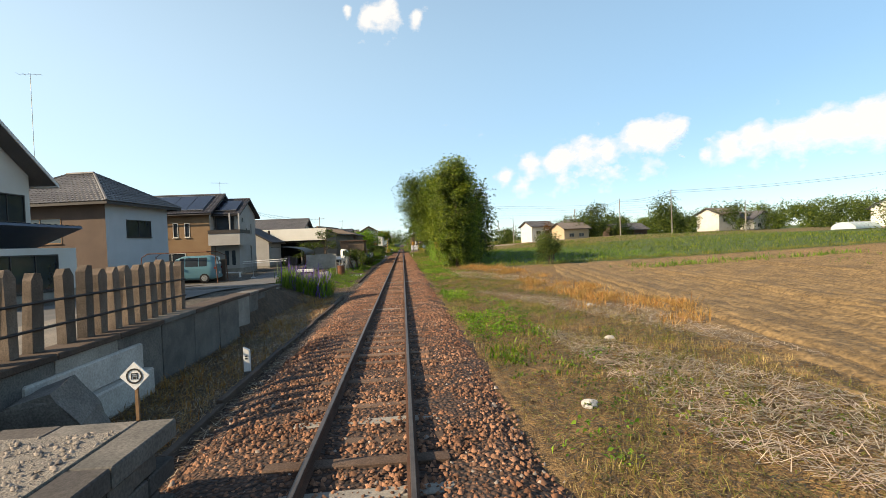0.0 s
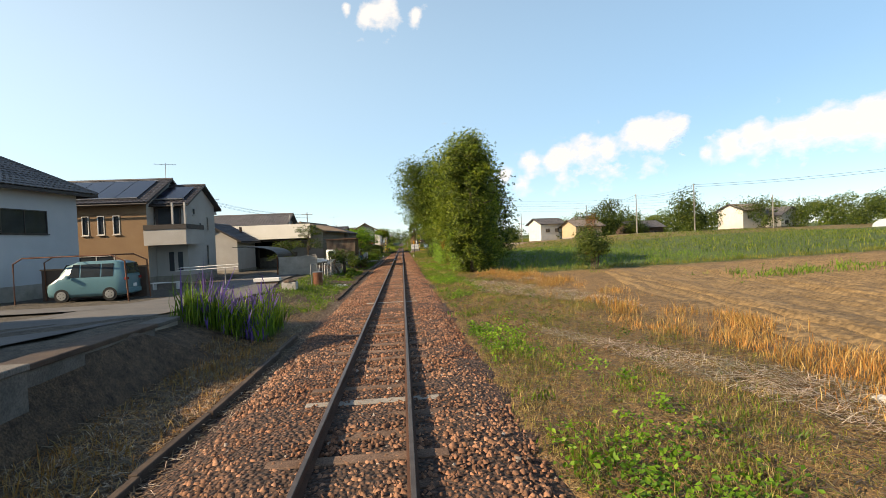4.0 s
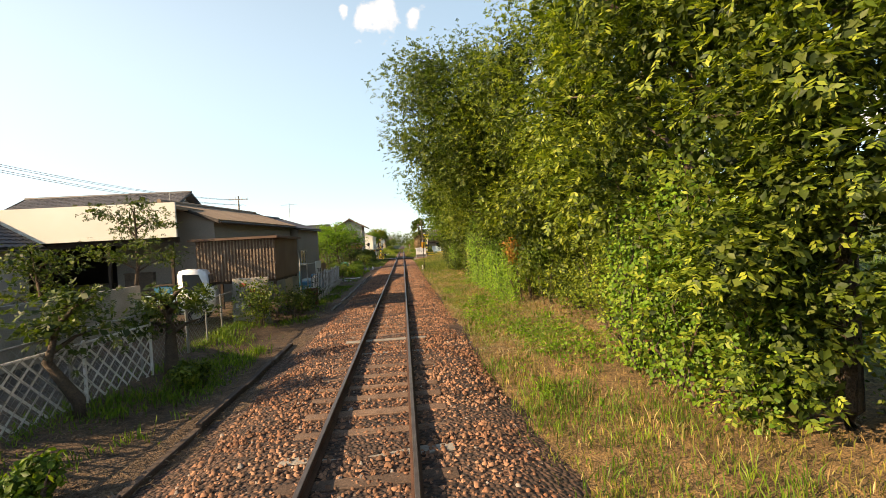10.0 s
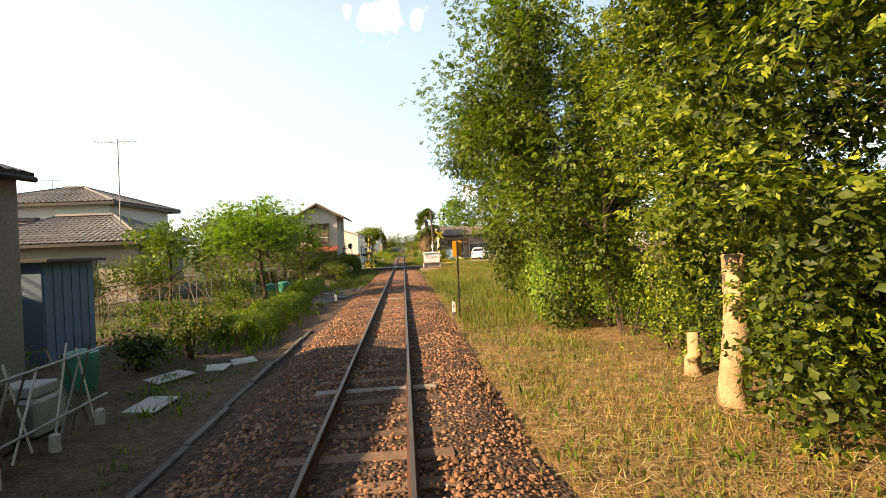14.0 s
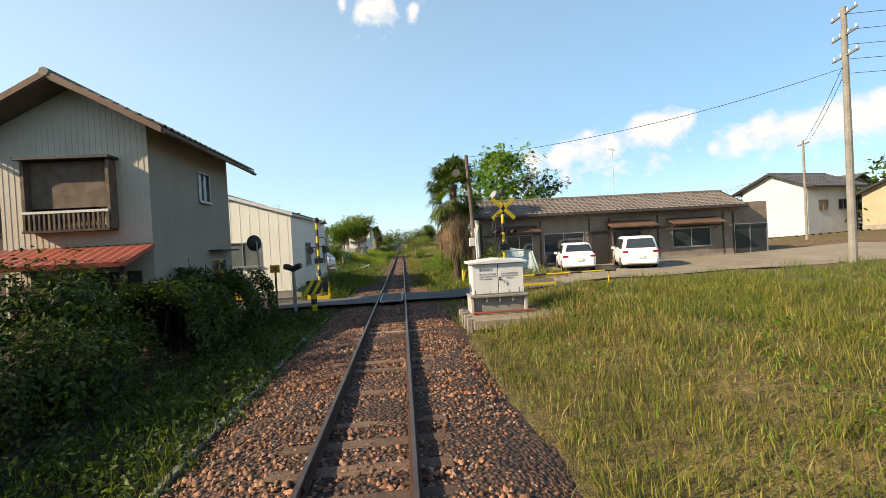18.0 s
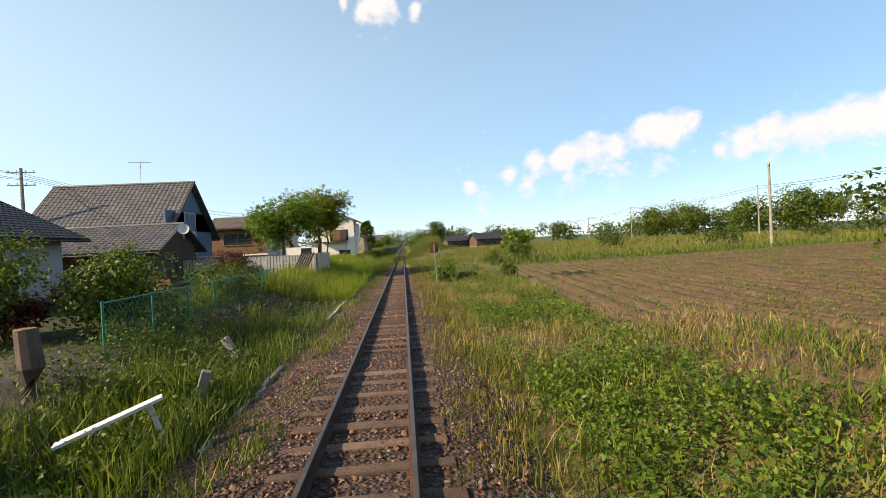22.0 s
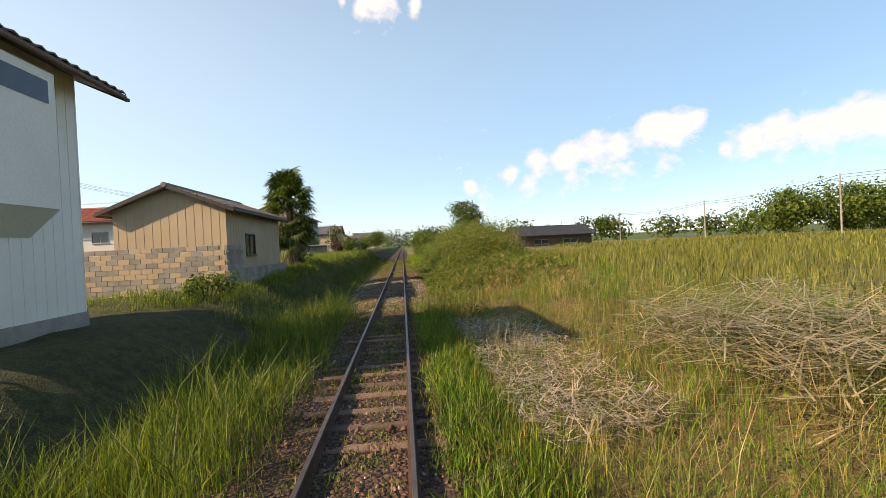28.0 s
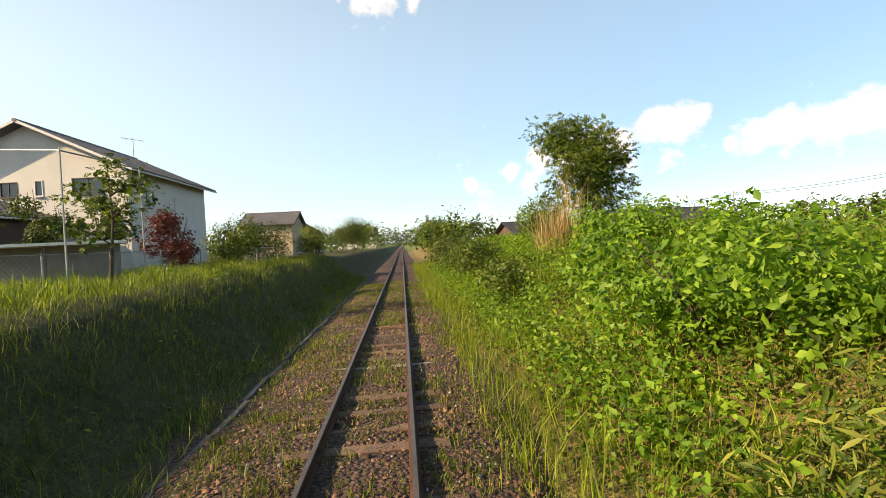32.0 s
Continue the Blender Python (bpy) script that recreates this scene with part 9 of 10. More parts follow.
    for s in (-1, 1):
        part("leg", boxed(s * w / 2 - 0.05, s * w / 2 + 0.05, 0.016, 0.1, -0.2, lift + h), YELLOW_PAINT, root)


guard_board(-3.45, 124.95, 0.95, 0.85, 3, "weathered yellow and black striped guard board", 0.12)
guard_board(3.75, 124.6, 1.0, 0.85, 40, "yellow and black striped guard board at the lane's edge", 0.12)


def small_posts():
    root = thing("traffic_mirror", Matrix.Translation((-5.05, 121.8, gz(-5.05, 121.8))) @ pose(0, 0, 0, 0, -4, 50), "round traffic mirror seen from behind on a bent pole", "mirror")
    part("pole", tubed([(0, 0, -0.1), (0, 0, 2.7)], 0.035, 8), STEEL, root)
    part("mirror_back", lathe([(0.02, 0), (0.2, 0.02), (0.3, 0.08), (0.31, 0.1)], 20), IRON, root).matrix_local = pose(0, 0.05, 2.62, -90, 0, 0)
    part("rim", lathe([(0.3, 0.098), (0.32, 0.098), (0.32, 0.12), (0.3, 0.12)], 20), BLACK_PAINT, root).matrix_local = pose(0, 0.05, 2.62, -90, 0, 0)
    root = thing("speed_sign", Matrix.Translation((-4.36, 121.1, gz(-4.36, 121.1))), "yellow square speed board reading 30 on a post", "sign")
    part("post", tubed([(0, 0, -0.1), (0, 0, 1.75)], 0.04, 8), WOOD_GREY, root)
    b = part("board", boxed(-0.18, 0.18, -0.06, -0.045, 1.5, 1.8), ORANGE_PLASTIC, root)
    text_on(b, "30", 0.2, (0, -0.064, 1.58), BLACK_PAINT)
    root = thing("obstacle_lamp", Matrix.Translation((-3.72, 121.25, gz(-3.72, 121.25))), "rusty hooded warning lamp on a grey post", "lamp")
    part("post", tubed([(0, 0, -0.1), (0, 0, 1.5)], 0.07, 10), STEEL, root)
    part("lamp_head", tubed([(0, 0, 1.48), (0, 0, 1.68)], 0.1, 12), IRON, root)
    for q in (-1, 1):
        hd = part("hood", tubed([(q * 0.04, 0, 1.6), (q * 0.18, -0.06, 1.66), (q * 0.32, -0.12, 1.7)], [0.11, 0.12, 0.1], 12), IRON, root)
        part("lens", tubed([(q * 0.322, -0.121, 1.701), (q * 0.335, -0.126, 1.705)], 0.08, 12), RED_LENS, hd)
    root = thing("marker_pole", Matrix.Translation((4.05, 124.3, gz(4.05, 124.3))), "white marker pole beside the lane", "pole")
    part("pole", tubed([(0, 0, -0.1), (-0.06, 0, 2.75)], 0.045, 8), WHITE_PAINT, root)
    part("cap", lathe([(0.05, 2.74), (0.03, 2.8)], 8), WHITE_PAINT, root).location = (-0.06, 0, 0)
    root = thing("concrete_rail", Matrix.Translation((-4.6, 123.4, gz(-4.6, 123.4))), "low concrete guard rail beside the lane", "guard rail")
    for x in (-1.6, -0.6, 0.4):
        part("post", boxed(x, x + 0.12, -0.06, 0.06, -0.1, 0.45), CONCRETE, root)
    part("beam", boxed(-1.8, 0.7, -0.09, -0.061, 0.22, 0.42), CONCRETE, root)
    root = thing("orange_board", Matrix.Translation((-6.25, 122.6, gz(-6.25, 122.6))), "orange board behind the dark shrub", "board")
    part("board", boxed(-0.3, 0.3, 0, 0.03, 0.3, 1.1), ORANGE_PLASTIC, root)
    part("leg", boxed(-0.03, 0.03, 0.031, 0.07, -0.1, 1.0), WOOD_GREY, root)
    root = thing("tarp_heap", Matrix.Translation((6.9, 127.3, gz(6.9, 127.3))), "blue-grey sheet leaning over a fenced heap", "tarpaulin")
    bm = bmesh.new()
    bmesh.ops.create_grid(bm, x_segments=12, y_segments=8, size=0.5)
    for v in bm.verts:
        u, w = v.co.x + 0.5, v.co.y + 0.5
        v.co = Vector((-1.1 + 1.7 * u + 0.35 * (1 - w), 0.5 * math.sin(math.pi * u) * w + 0.04 * noise.noise(v.co * 9), 0.05 + 1.45 * w * (1 - 0.25 * abs(u - 0.3))))
    part("sheet", bm, FABRIC_PALE, root)
    part("frame_bar", tubed([(-1.1, 0, 0), (-0.9, 0.1, 1.3), (0.5, 0.1, 1.3), (0.8, 0, 0)], 0.03, 6), STEEL, root)
    for k in range(9):
        part("picket", boxed(-1.7 + 0.13 * k, -1.67 + 0.13 * k, -0.35, -0.32, 0, 0.8), IRON, root)


def text_on(parent, s, size, at, mat, rot=(90, 0, 0), align='CENTER'):
    cu = bpy.data.curves.new("text", 'FONT')
    cu.body, cu.size, cu.extrude, cu.align_x = s, size, 0.002, align
    o = new("lettering", cu)
    me = bpy.data.meshes.new_from_object(o)
    bpy.data.objects.remove(o)
    me.materials.clear()
    me.materials.append(mat)
    ob = new("lettering", me)
    ob.parent = parent
    ob.matrix_local = pose(*at, *rot)
    return ob


small_posts()


def signal_cabinet():
    """White double-door cabinet on a concrete plinth and slab."""
    slab = thing("cabinet_slab", Matrix.Translation((3.9, 117.1, -0.1)), "low concrete slab edged with stub posts", "slab")
    part("slab", boxed(-1.45, 1.9, -1.5, 1.4, -0.2, 0.08, 0.02), YARD, slab)
    for k in range(5):
        part("stub_post", boxed(-1.62, -1.47, -1.45 + 0.62 * k, -1.30 + 0.62 * k, -0.3, 0.14, 0.015), CONCRETE, slab)
    root = thing("signal_cabinet", Matrix.Translation((3.41, 116.62, 0.02)) @ Matrix.Diagonal((0.91, 0.91, 0.93, 1)), "white double-door crossing cabinet on a concrete plinth", "cabinet")
    part("plinth", boxed(-0.84, 0.87, 0.08, 0.8, 0.0, 0.5, 0.02), CONCRETE, root)
    for a, b in ((-0.95, -0.845), (0.875, 0.98)):
        part("plinth_side", boxed(a, b, -0.02, 0.85, 0.0, 0.5, 0.015), CONCRETE_PALE, root)
    part("plank", boxed(-0.9, 1.25, -0.16, -0.06, 0.0, 0.06, 0.01), TILE_RED, root, "red-brown plank lying at the plinth's foot")
    part("ledge", boxed(-0.97, 1.0, -0.1, 0.9, 0.503, 0.6, 0.02), CONCRETE, root)
    for x in (-0.45, 0.0, 0.45):
        part("bracket", boxed(x, x + 0.06, -0.04, 0.078, 0.36, 0.5), CONCRETE, root)
    part("body", boxed(-0.87, 0.89, 0.03, 0.8, 0.604, 1.6, 0.01), WHITE_PAINT, root)
    for a, b in ((-0.85, 0.0), (0.03, 0.87)):
        d = part("door", boxed(a, b, 0.0, 0.028, 0.63, 1.58, 0.006), WHITE_PAINT, root)
        for u, w in ((0.06, 0.9), (0.78, 0.9), (0.06, 0.06), (0.78, 0.06), (0.4, 0.05), (0.4, 0.9)):
            part("rivet", tubed([(a + u, 0.0, 0.63 + w), (a + u, -0.008, 0.63 + w)], 0.012, 6), IRON, d)
    part("door_gap", boxed(0.004, 0.026, 0.012, 0.029, 0.63, 1.58), BLACK_PAINT, root)
    part("handle", tubed([(0.06, -0.005, 1.12), (0.06, -0.04, 1.1), (0.2, -0.045, 1.05), (0.22, -0.045, 0.94)], 0.014, 6), TRIM_ALU, root)
    part("lock_plate", boxed(0.035, 0.1, -0.012, -0.001, 1.05, 1.16), IRON, root)
    bm = bmesh.new()
    v = [bm.verts.new(p) for p in ((-0.98, -0.1, 1.62), (1.0, -0.1, 1.62), (1.0, 0.95, 1.62), (-0.98, 0.95, 1.62), (-0.98, -0.1, 1.66), (1.0, -0.1, 1.66), (1.0, 0.95, 1.7), (-0.98, 0.95, 1.7), (0.0, -0.1, 1.74), (0.0, 0.95, 1.78))]
    for f in ((3, 2, 1, 0), (0, 1, 5, 8, 4), (2, 3, 7, 9, 6), (1, 2, 6, 5), (3, 0, 4, 7), (4, 8, 9, 7), (8, 5, 6, 9)):
        bm.faces.new([v[i] for i in f])
    part("lid", bm, WHITE_PAINT, root)
    lines = [("新寺内FC", 0.115, -0.62, 1.36), ("BPR CPR DPR BDPUP", 0.062, -0.62, 1.245), ("TM(S) TM(R) TER SCR", 0.062, -0.62, 1.165), ("R1 ZT Ar(S-100)", 0.062, -0.62, 1.085)]
    for s, size, x, z in lines:
        text_on(root, s, size, (x, -0.004, z), BLACK_PAINT, align='LEFT')
    r = random.Random(6)
    for z, x0, x1 in ((1.24, 0.12, 0.66), (1.165, 0.12, 0.68), (1.09, 0.3, 0.52)):
        x = x0
        while x < x1:
            w = r.uniform(0.03, 0.06)
            part("print_bar", boxed(x, x + w * 0.8, -0.006, -0.001, z, z + 0.045), STEEL, root)
            x += w + 0.012
    # rust runs from the hinges and the lower edge
    for x, z, h in ((-0.8, 0.64, 0.12), (-0.3, 0.64, 0.07), (0.35, 0.64, 0.1), (0.7, 0.64, 0.16), (0.3, 0.86, 0.09)):
        part("rust_run", boxed(x, x + 0.025, -0.003, -0.0005, z, z + h), RUST, root)


signal_cabinet()


def orange_marker():
    root = thing("line_marker", Matrix.Translation((2.5, 85.3, gz(2.5, 85.3))), "orange rectangular board on a black iron post", "sign")
    part("post", boxed(-0.03, 0.03, -0.03, 0.03, -0.2, 2.75), IRON, root)
    part("board", boxed(-0.17, 0.15, 0.032, 0.05, 2.2, 2.78), ORANGE_PLASTIC, root)


orange_marker()


def rusty_sign():
    root = thing("rusty_sign", Matrix.Translation((2.42, 169.3, -0.12)) @ pose(0, 0, 0, 0, -2.5, 8), "rust-brown warning board on a grey post", "sign")
    part("post", boxed(-0.03, 0.03, 0.0, 0.07, -0.2, 2.36, 0.006), STEEL, root)
    part("board", boxed(-0.23, 0.25, 0.075, 0.095, 1.88, 2.48), RUST, root)


rusty_sign()
POLE_A = utility_pole(4.38, 126.5, 6.75, "dark slanting wooden pole with a meter box", 0, 0.13, lean=-0.32, mat=WOOD_GREY)
m = thing("meter_box", Matrix.Translation((4.12, 126.3, 1.95)), "pale meter box strapped to the wooden pole", "meter box")
part("case", boxed(-0.16, 0.12, -0.1, 0.08, 0.0, 0.42, 0.02), TRIM_WHITE, m)
part("conduit", tubed([(0.0, 0.05, -2.1), (0.02, 0.05, 0.0)], 0.025, 6), IRON, m)
POLE_B = utility_pole(20.3, 121.6, 11.2, "tall pale concrete utility pole with several crossarms", 3, 0.17, heading=75)
POLE_C = utility_pole(34, 139, 8.2, "thin concrete utility pole behind the row house", 1, 0.12, heading=75)
wire("wire", POLE_A + Vector((0, 0, -0.1)), POLE_B + Vector((0, 0, -2.6)), 0.5, "single wire slung from the wooden pole")
for k in range(5):
    o = Vector((0.2 * k, 0.3 * k, -0.3 - 0.55 * k))
    wire("wire", POLE_B + o, (60, 104, 9.5 - 0.55 * k), 0.5, "thin black overhead wire beside the meadow")
    if k < 2:
        wire("wire", POLE_B + o + Vector((0, 0, -2)), POLE_C + Vector((0, 0, -0.2 - 0.4 * k)), 0.3, "thin black overhead wire beside the meadow")
antenna(17.4, 138.5, 5.0, 3.9, "tall thin aerial on the row house roof", 2, 0.6, 40)


# ---- palms ----
def palm(x, y, h, label, seed, skirt=True, fronds=26, reach=1.25, z=None, low=0.34, drop=0.32, dead=60):
    """Fan palm: shaggy trunk, fans of narrow blades, a skirt of dead fronds."""
    rng = np.random.default_rng(seed)
    root = thing("palm", Matrix.Translation((x, y, gz(x, y) if z is None else z)), label, "palm")
    n = 9
    part("trunk", tubed([(0.02 * math.sin(k), 0.02 * math.cos(k), -0.1 + (h - 0.5) * k / n) for k in range(n + 1)], [0.2 + 0.03 * (k % 2) for k in range(n + 1)], 10), BARK, root)

    def fan(mat, name, at, direction, size, blades, droop):
        d = Vector(direction).normalized()
        side = d.cross(Vector((0, 0, 1)))
        side = side.normalized() if side.length > 0.05 else Vector((1, 0, 0))
        up = side.cross(d).normalized()
        hub = Vector(at) + d * size * 0.55 - Vector((0, 0, 0.10 * size * droop))
        V, F = [], []
        for q in (-0.012, 0.012):
            V += [tuple(Vector(at) + side * q), tuple(hub + side * q)]
        F.append((0, 1, 3, 2))
        tilt = rng.uniform(-0.5, 0.5)
        side = (side * math.cos(tilt) + up * math.sin(tilt)).normalized()
        for k in range(blades):
            a = radians(-125 + 250 * k / (blades - 1))
            t = (d * math.cos(a) + side * math.sin(a)).normalized()
            L = size * 0.52 * (0.8 + 0.2 * math.cos(a)) * rng.uniform(0.8, 1.1)
            w = side * math.cos(a) - d * math.sin(a)
            m_ = hub + t * L * 0.62 + up * 0.06 * size - Vector((0, 0, droop * 0.25 * L))
            e = hub + t * L * 0.95 - Vector((0, 0, droop * L * rng.uniform(0.5, 1.3)))
            i = len(V)
            ww = (0.016 if droop > 0.5 else 0.024) * size
            V += [tuple(hub), tuple(m_ + w * ww), tuple(e), tuple(m_ - w * ww)]
            F.append((i, i + 1, i + 2, i + 3))
        mesh_from(name, V, F, mat, root)
    for k in range(fronds):
        a = k * 2.399 + rng.uniform(-0.2, 0.2)
        el = 1.2 - 1.9 * k / fronds + rng.uniform(-0.4, 0.4)
        fan((LEAF_DARK, LEAF_DARK, LEAF_MID)[k % 3], "frond", (0, 0, h - 0.4 - drop * h * (k / fronds)), (math.cos(a) * math.cos(el), math.sin(a) * math.cos(el), math.sin(el)), reach * rng.uniform(0.75, 1.08), 25, 0.35)
    if skirt:
        for k in range(dead):
            a = k * 2.399 + rng.uniform(-0.4, 0.4)
            zz = rng.uniform(low, 0.86) * h
            lie = rng.uniform(0.3, 0.62)
            fan(PALM_DRY, "dead_frond", (0.18 * math.cos(a), 0.18 * math.sin(a), zz), (math.cos(a) * lie, math.sin(a) * lie, -0.8), reach * rng.uniform(0.5, 0.95), 17, rng.uniform(0.55, 1.0))


palm(3.7, 130.2, 6.4, "shaggy fan palm with a skirt of dead brown fronds", 3, True, 62, 1.95, None, 0.47, 0.22, 120)
palm(-6.9, 242.8, 5.6, "dense fan palm beside the tan outbuilding", 4, True, 120, 2.15, 1.05, 0.2, 0.5, 34)

# ---- vehicles ----
def car(name, x, y, heading, label, L, W, H, paint, hood=0.24, kind="hatch", z=None):
    """A parked car from a lofted body: sections along its length, glass set in, wheels, lamps. It points along +y before turning."""
    root = thing(name, Matrix.Translation((x, y, (gz(x, y) if z is None else z) + 0.04)) @ pose(0, 0, 0, 0, 0, heading), label, "car")
    hw = W / 2
    belt, roof = H * 0.58, H
    if kind == "van":
        prof = [(-L / 2, 0.35, belt * 1.0, roof * 0.62), (-L / 2 + 0.08, 0.25, belt, roof * 0.93), (-L / 2 + 0.5, 0.22, belt, roof), (L * 0.12, 0.22, belt, roof), (L * 0.26, 0.22, belt, roof * 0.9), (L * 0.36, 0.22, belt * 0.98, belt * 1.06), (L / 2 - 0.12, 0.25, belt * 0.8, belt * 0.84), (L / 2, 0.32, belt * 0.6, belt * 0.64)]
    else:
        prof = [(-L / 2, 0.35, belt * 0.95, belt * 1.0), (-L / 2 + 0.1, 0.25, belt, belt * 1.22), (-L / 2 + 0.6, 0.22, belt, roof * 0.965), (-L * 0.12, 0.22, belt, roof), (L * 0.06, 0.22, belt, roof * 0.985), (L * 0.26, 0.22, belt * 0.98, belt * 1.06), (L / 2 - 0.15, 0.25, belt * 0.8, belt * 0.84), (L / 2, 0.32, belt * 0.6, belt * 0.64)]
    bm = bmesh.new()
    rings = []
    for i, (yy, zb, zm, zt) in enumerate(prof):
        nose = 0.86 if i in (0, len(prof) - 1) else 1.0
        w = hw * nose
        top = w * (0.78 if zt > zm * 1.15 else 0.93)
        pts = [(-w * 0.94, zb), (-w, zb + 0.18), (-w, zm - 0.12), (-w * 0.97, zm), (-top, zt - 0.04), (-top * 0.85, zt), (top * 0.85, zt), (top, zt - 0.04), (w * 0.97, zm), (w, zm - 0.12), (w, zb + 0.18), (w * 0.94, zb)]
        rings.append([bm.verts.new((u, yy, v)) for u, v in pts])
    for a, b in zip(rings, rings[1:]):
        for k in range(len(a)):
            j = (k + 1) % len(a)
            bm.faces.new((a[k], b[k], b[j], a[j]))
    bm.faces.new(rings[0])
    bm.faces.new(rings[-1][::-1])
    bmesh.ops.recalc_face_normals(bm, faces=bm.faces)
    bmesh.ops.bevel(bm, geom=bm.edges[:], offset=0.025, segments=2, affect='EDGES', clamp_overlap=True)
    part("body", bm, paint, root, smooth=True)
    g0, g1 = belt + 0.05, roof - 0.13
    slope = (hw * 0.97 - hw * 0.78) / max(0.01, roof - belt)
    spans = [(-L / 2 + 0.55, -L * 0.19), (-L * 0.17, L * 0.07), (L * 0.09, L * 0.22)] if kind == "van" else [(-L / 2 + 0.75, -L * 0.12), (-L * 0.10, L * 0.12)]
    for s in (-1, 1):
        for a, b in spans:
            xa, xb = s * (hw * 0.985 - slope * (g0 - belt)), s * (hw * 0.985 - slope * (g1 - belt))
            cut = 0.18 if b > L * 0.1 else 0.0
            cut2 = 0.3 if a < -L * 0.3 and kind != "van" else 0.0
            V = [(xa, a, g0), (xa, b, g0), (xb, b - cut, g1), (xb, a + cut2, g1)]
            V += [(v[0] - s * 0.02, v[1], v[2]) for v in V]
            mesh_from("side_window", V, [(0, 1, 2, 3), (7, 6, 5, 4), (0, 4, 5, 1), (1, 5, 6, 2), (2, 6, 7, 3), (3, 7, 4, 0)], GLASS, root)
    for y0, y1, z0, z1 in ((-L / 2 - 0.005 if kind == "van" else prof[1][0] - 0.015, -L / 2 + 0.065 if kind == "van" else prof[2][0] - 0.12, belt * (1.12 if kind == "van" else 1.22), roof * 0.92), (L * (0.36 if kind == "van" else 0.26) + 0.0, L * (0.27 if kind == "van" else 0.075), belt * 1.10, roof * 0.93)):
        wq, wt = hw * 0.80, hw * 0.66
        V = [(-wq, y0, z0), (wq, y0, z0), (wt, y1, z1), (-wt, y1, z1)]
        s = -1 if y0 < 0 else 1
        V = [(v[0], v[1] + s * 0.02, v[2] + 0.015) for v in V]
        V += [(v[0], v[1] - s * 0.03, v[2] - 0.02) for v in V]
        mesh_from("windscreen", V, [(0, 1, 2, 3), (7, 6, 5, 4), (0, 4, 5, 1), (1, 5, 6, 2), (2, 6, 7, 3), (3, 7, 4, 0)], GLASS, root)
    for s in (-1, 1):
        for yy in (-L * 0.29, L * 0.31):
            wh = part("wheel", tubed([(s * (hw - 0.18), yy, 0.31), (s * (hw + 0.012), yy, 0.31)], 0.31, 20), RUBBER, root)
            part("rim", tubed([(s * (hw + 0.013), yy, 0.31), (s * (hw + 0.03), yy, 0.31)], 0.2, 14), STEEL, wh)
            for q in range(5):
                c, d = math.cos(q * math.tau / 5), math.sin(q * math.tau / 5)
                part("spoke", boxed(s * (hw + 0.031) - 0.004, s * (hw + 0.031) + 0.004, yy + 0.11 * c - 0.02, yy + 0.11 * c + 0.02, 0.31 + 0.11 * d - 0.02, 0.31 + 0.11 * d + 0.02), BLACK_PAINT, wh)
        part("tail_lamp", boxed(s * hw * 0.82 - 0.14, s * hw * 0.82 + 0.14, -L / 2 - 0.015, -L / 2 + 0.05, belt * 0.86, belt * 0.98, 0.01), RED_LENS, root)
        part("head_lamp", boxed(s * hw * 0.68 - 0.16, s * hw * 0.68 + 0.16, L / 2 - 0.1, L / 2 + 0.005, belt * 0.62, belt * 0.74, 0.01), GLASS_GREY, root)
        part("mirror", boxed(s * (hw + 0.1) - 0.09, s * (hw + 0.1) + 0.09, L * 0.19, L * 0.22, belt * 1.0, belt * 1.14, 0.01), paint, root)
    part("bumper", boxed(-hw * 0.84, hw * 0.84, -L / 2 - 0.05, -L / 2 + 0.05, 0.3, 0.52, 0.02), paint, root)
    part("plate", boxed(-0.17, 0.17, -L / 2 - 0.06, -L / 2 - 0.052, 0.42 + 0.15, 0.58 + 0.15), WHITE_PAINT, root)
    part("underbody", boxed(-hw * 0.85, hw * 0.85, -L / 2 + 0.25, L / 2 - 0.25, 0.16, 0.24), BLACK_PAINT, root)
    return root


car("minivan", 13.5, 128.0, -19, "white minivan parked before the row house", 4.7, 1.8, 1.7, CAR_WHITE, kind="van")
car("hatchback", 10.2, 128.4, -13, "white hatchback parked beside the minivan", 3.95, 1.7, 1.52, CAR_WHITE)
car("hatchback", -7.9, 146.3, 80, "white sporty hatchback on the gravel car park", 4.37, 1.79, 1.46, CAR_WHITE)
car("estate_car", -7.45, 140.3, -26, "white estate car with dark windows beside the workshop", 4.25, 1.69, 1.5, CAR_WHITE)
car("camper_van", -14.1, 32.4, 93, "teal boxy van parked under a frame", 3.4, 1.48, 1.85, CAR_BLUE, kind="van")
car("dark_car", -17.2, 168.6, 90, "dark blue car half hidden behind a low fence", 4.3, 1.7, 1.45, TILE_BLUE)


def kei_truck(x, y, heading):
    root = thing("kei_truck", Matrix.Translation((x, y, gz(x, y) + 0.03)) @ pose(0, 0, 0, 0, 0, heading), "small white flatbed truck in the yard", "truck")
    bm = extrude_poly([(0.65, 0.35), (1.65, 0.35), (1.68, 0.95), (1.35, 1.75), (0.75, 1.8), (0.65, 1.7)], 'x', -0.7, 0.7)
    bmesh.ops.bevel(bm, geom=bm.edges[:], offset=0.04, segments=2, affect='EDGES')
    part("cab", bm, CAR_WHITE, root, smooth=True)
    for s in (-1, 1):
        V = [(s * 0.705, 0.8, 1.05), (s * 0.705, 1.5, 1.05), (s * 0.705, 1.28, 1.62), (s * 0.705, 0.8, 1.65)]
        V += [(v[0] + s * 0.008, v[1], v[2]) for v in V]
        mesh_from("side_window", V, [(0, 1, 2, 3), (7, 6, 5, 4), (0, 4, 5, 1), (1, 5, 6, 2), (2, 6, 7, 3), (3, 7, 4, 0)], GLASS, root)
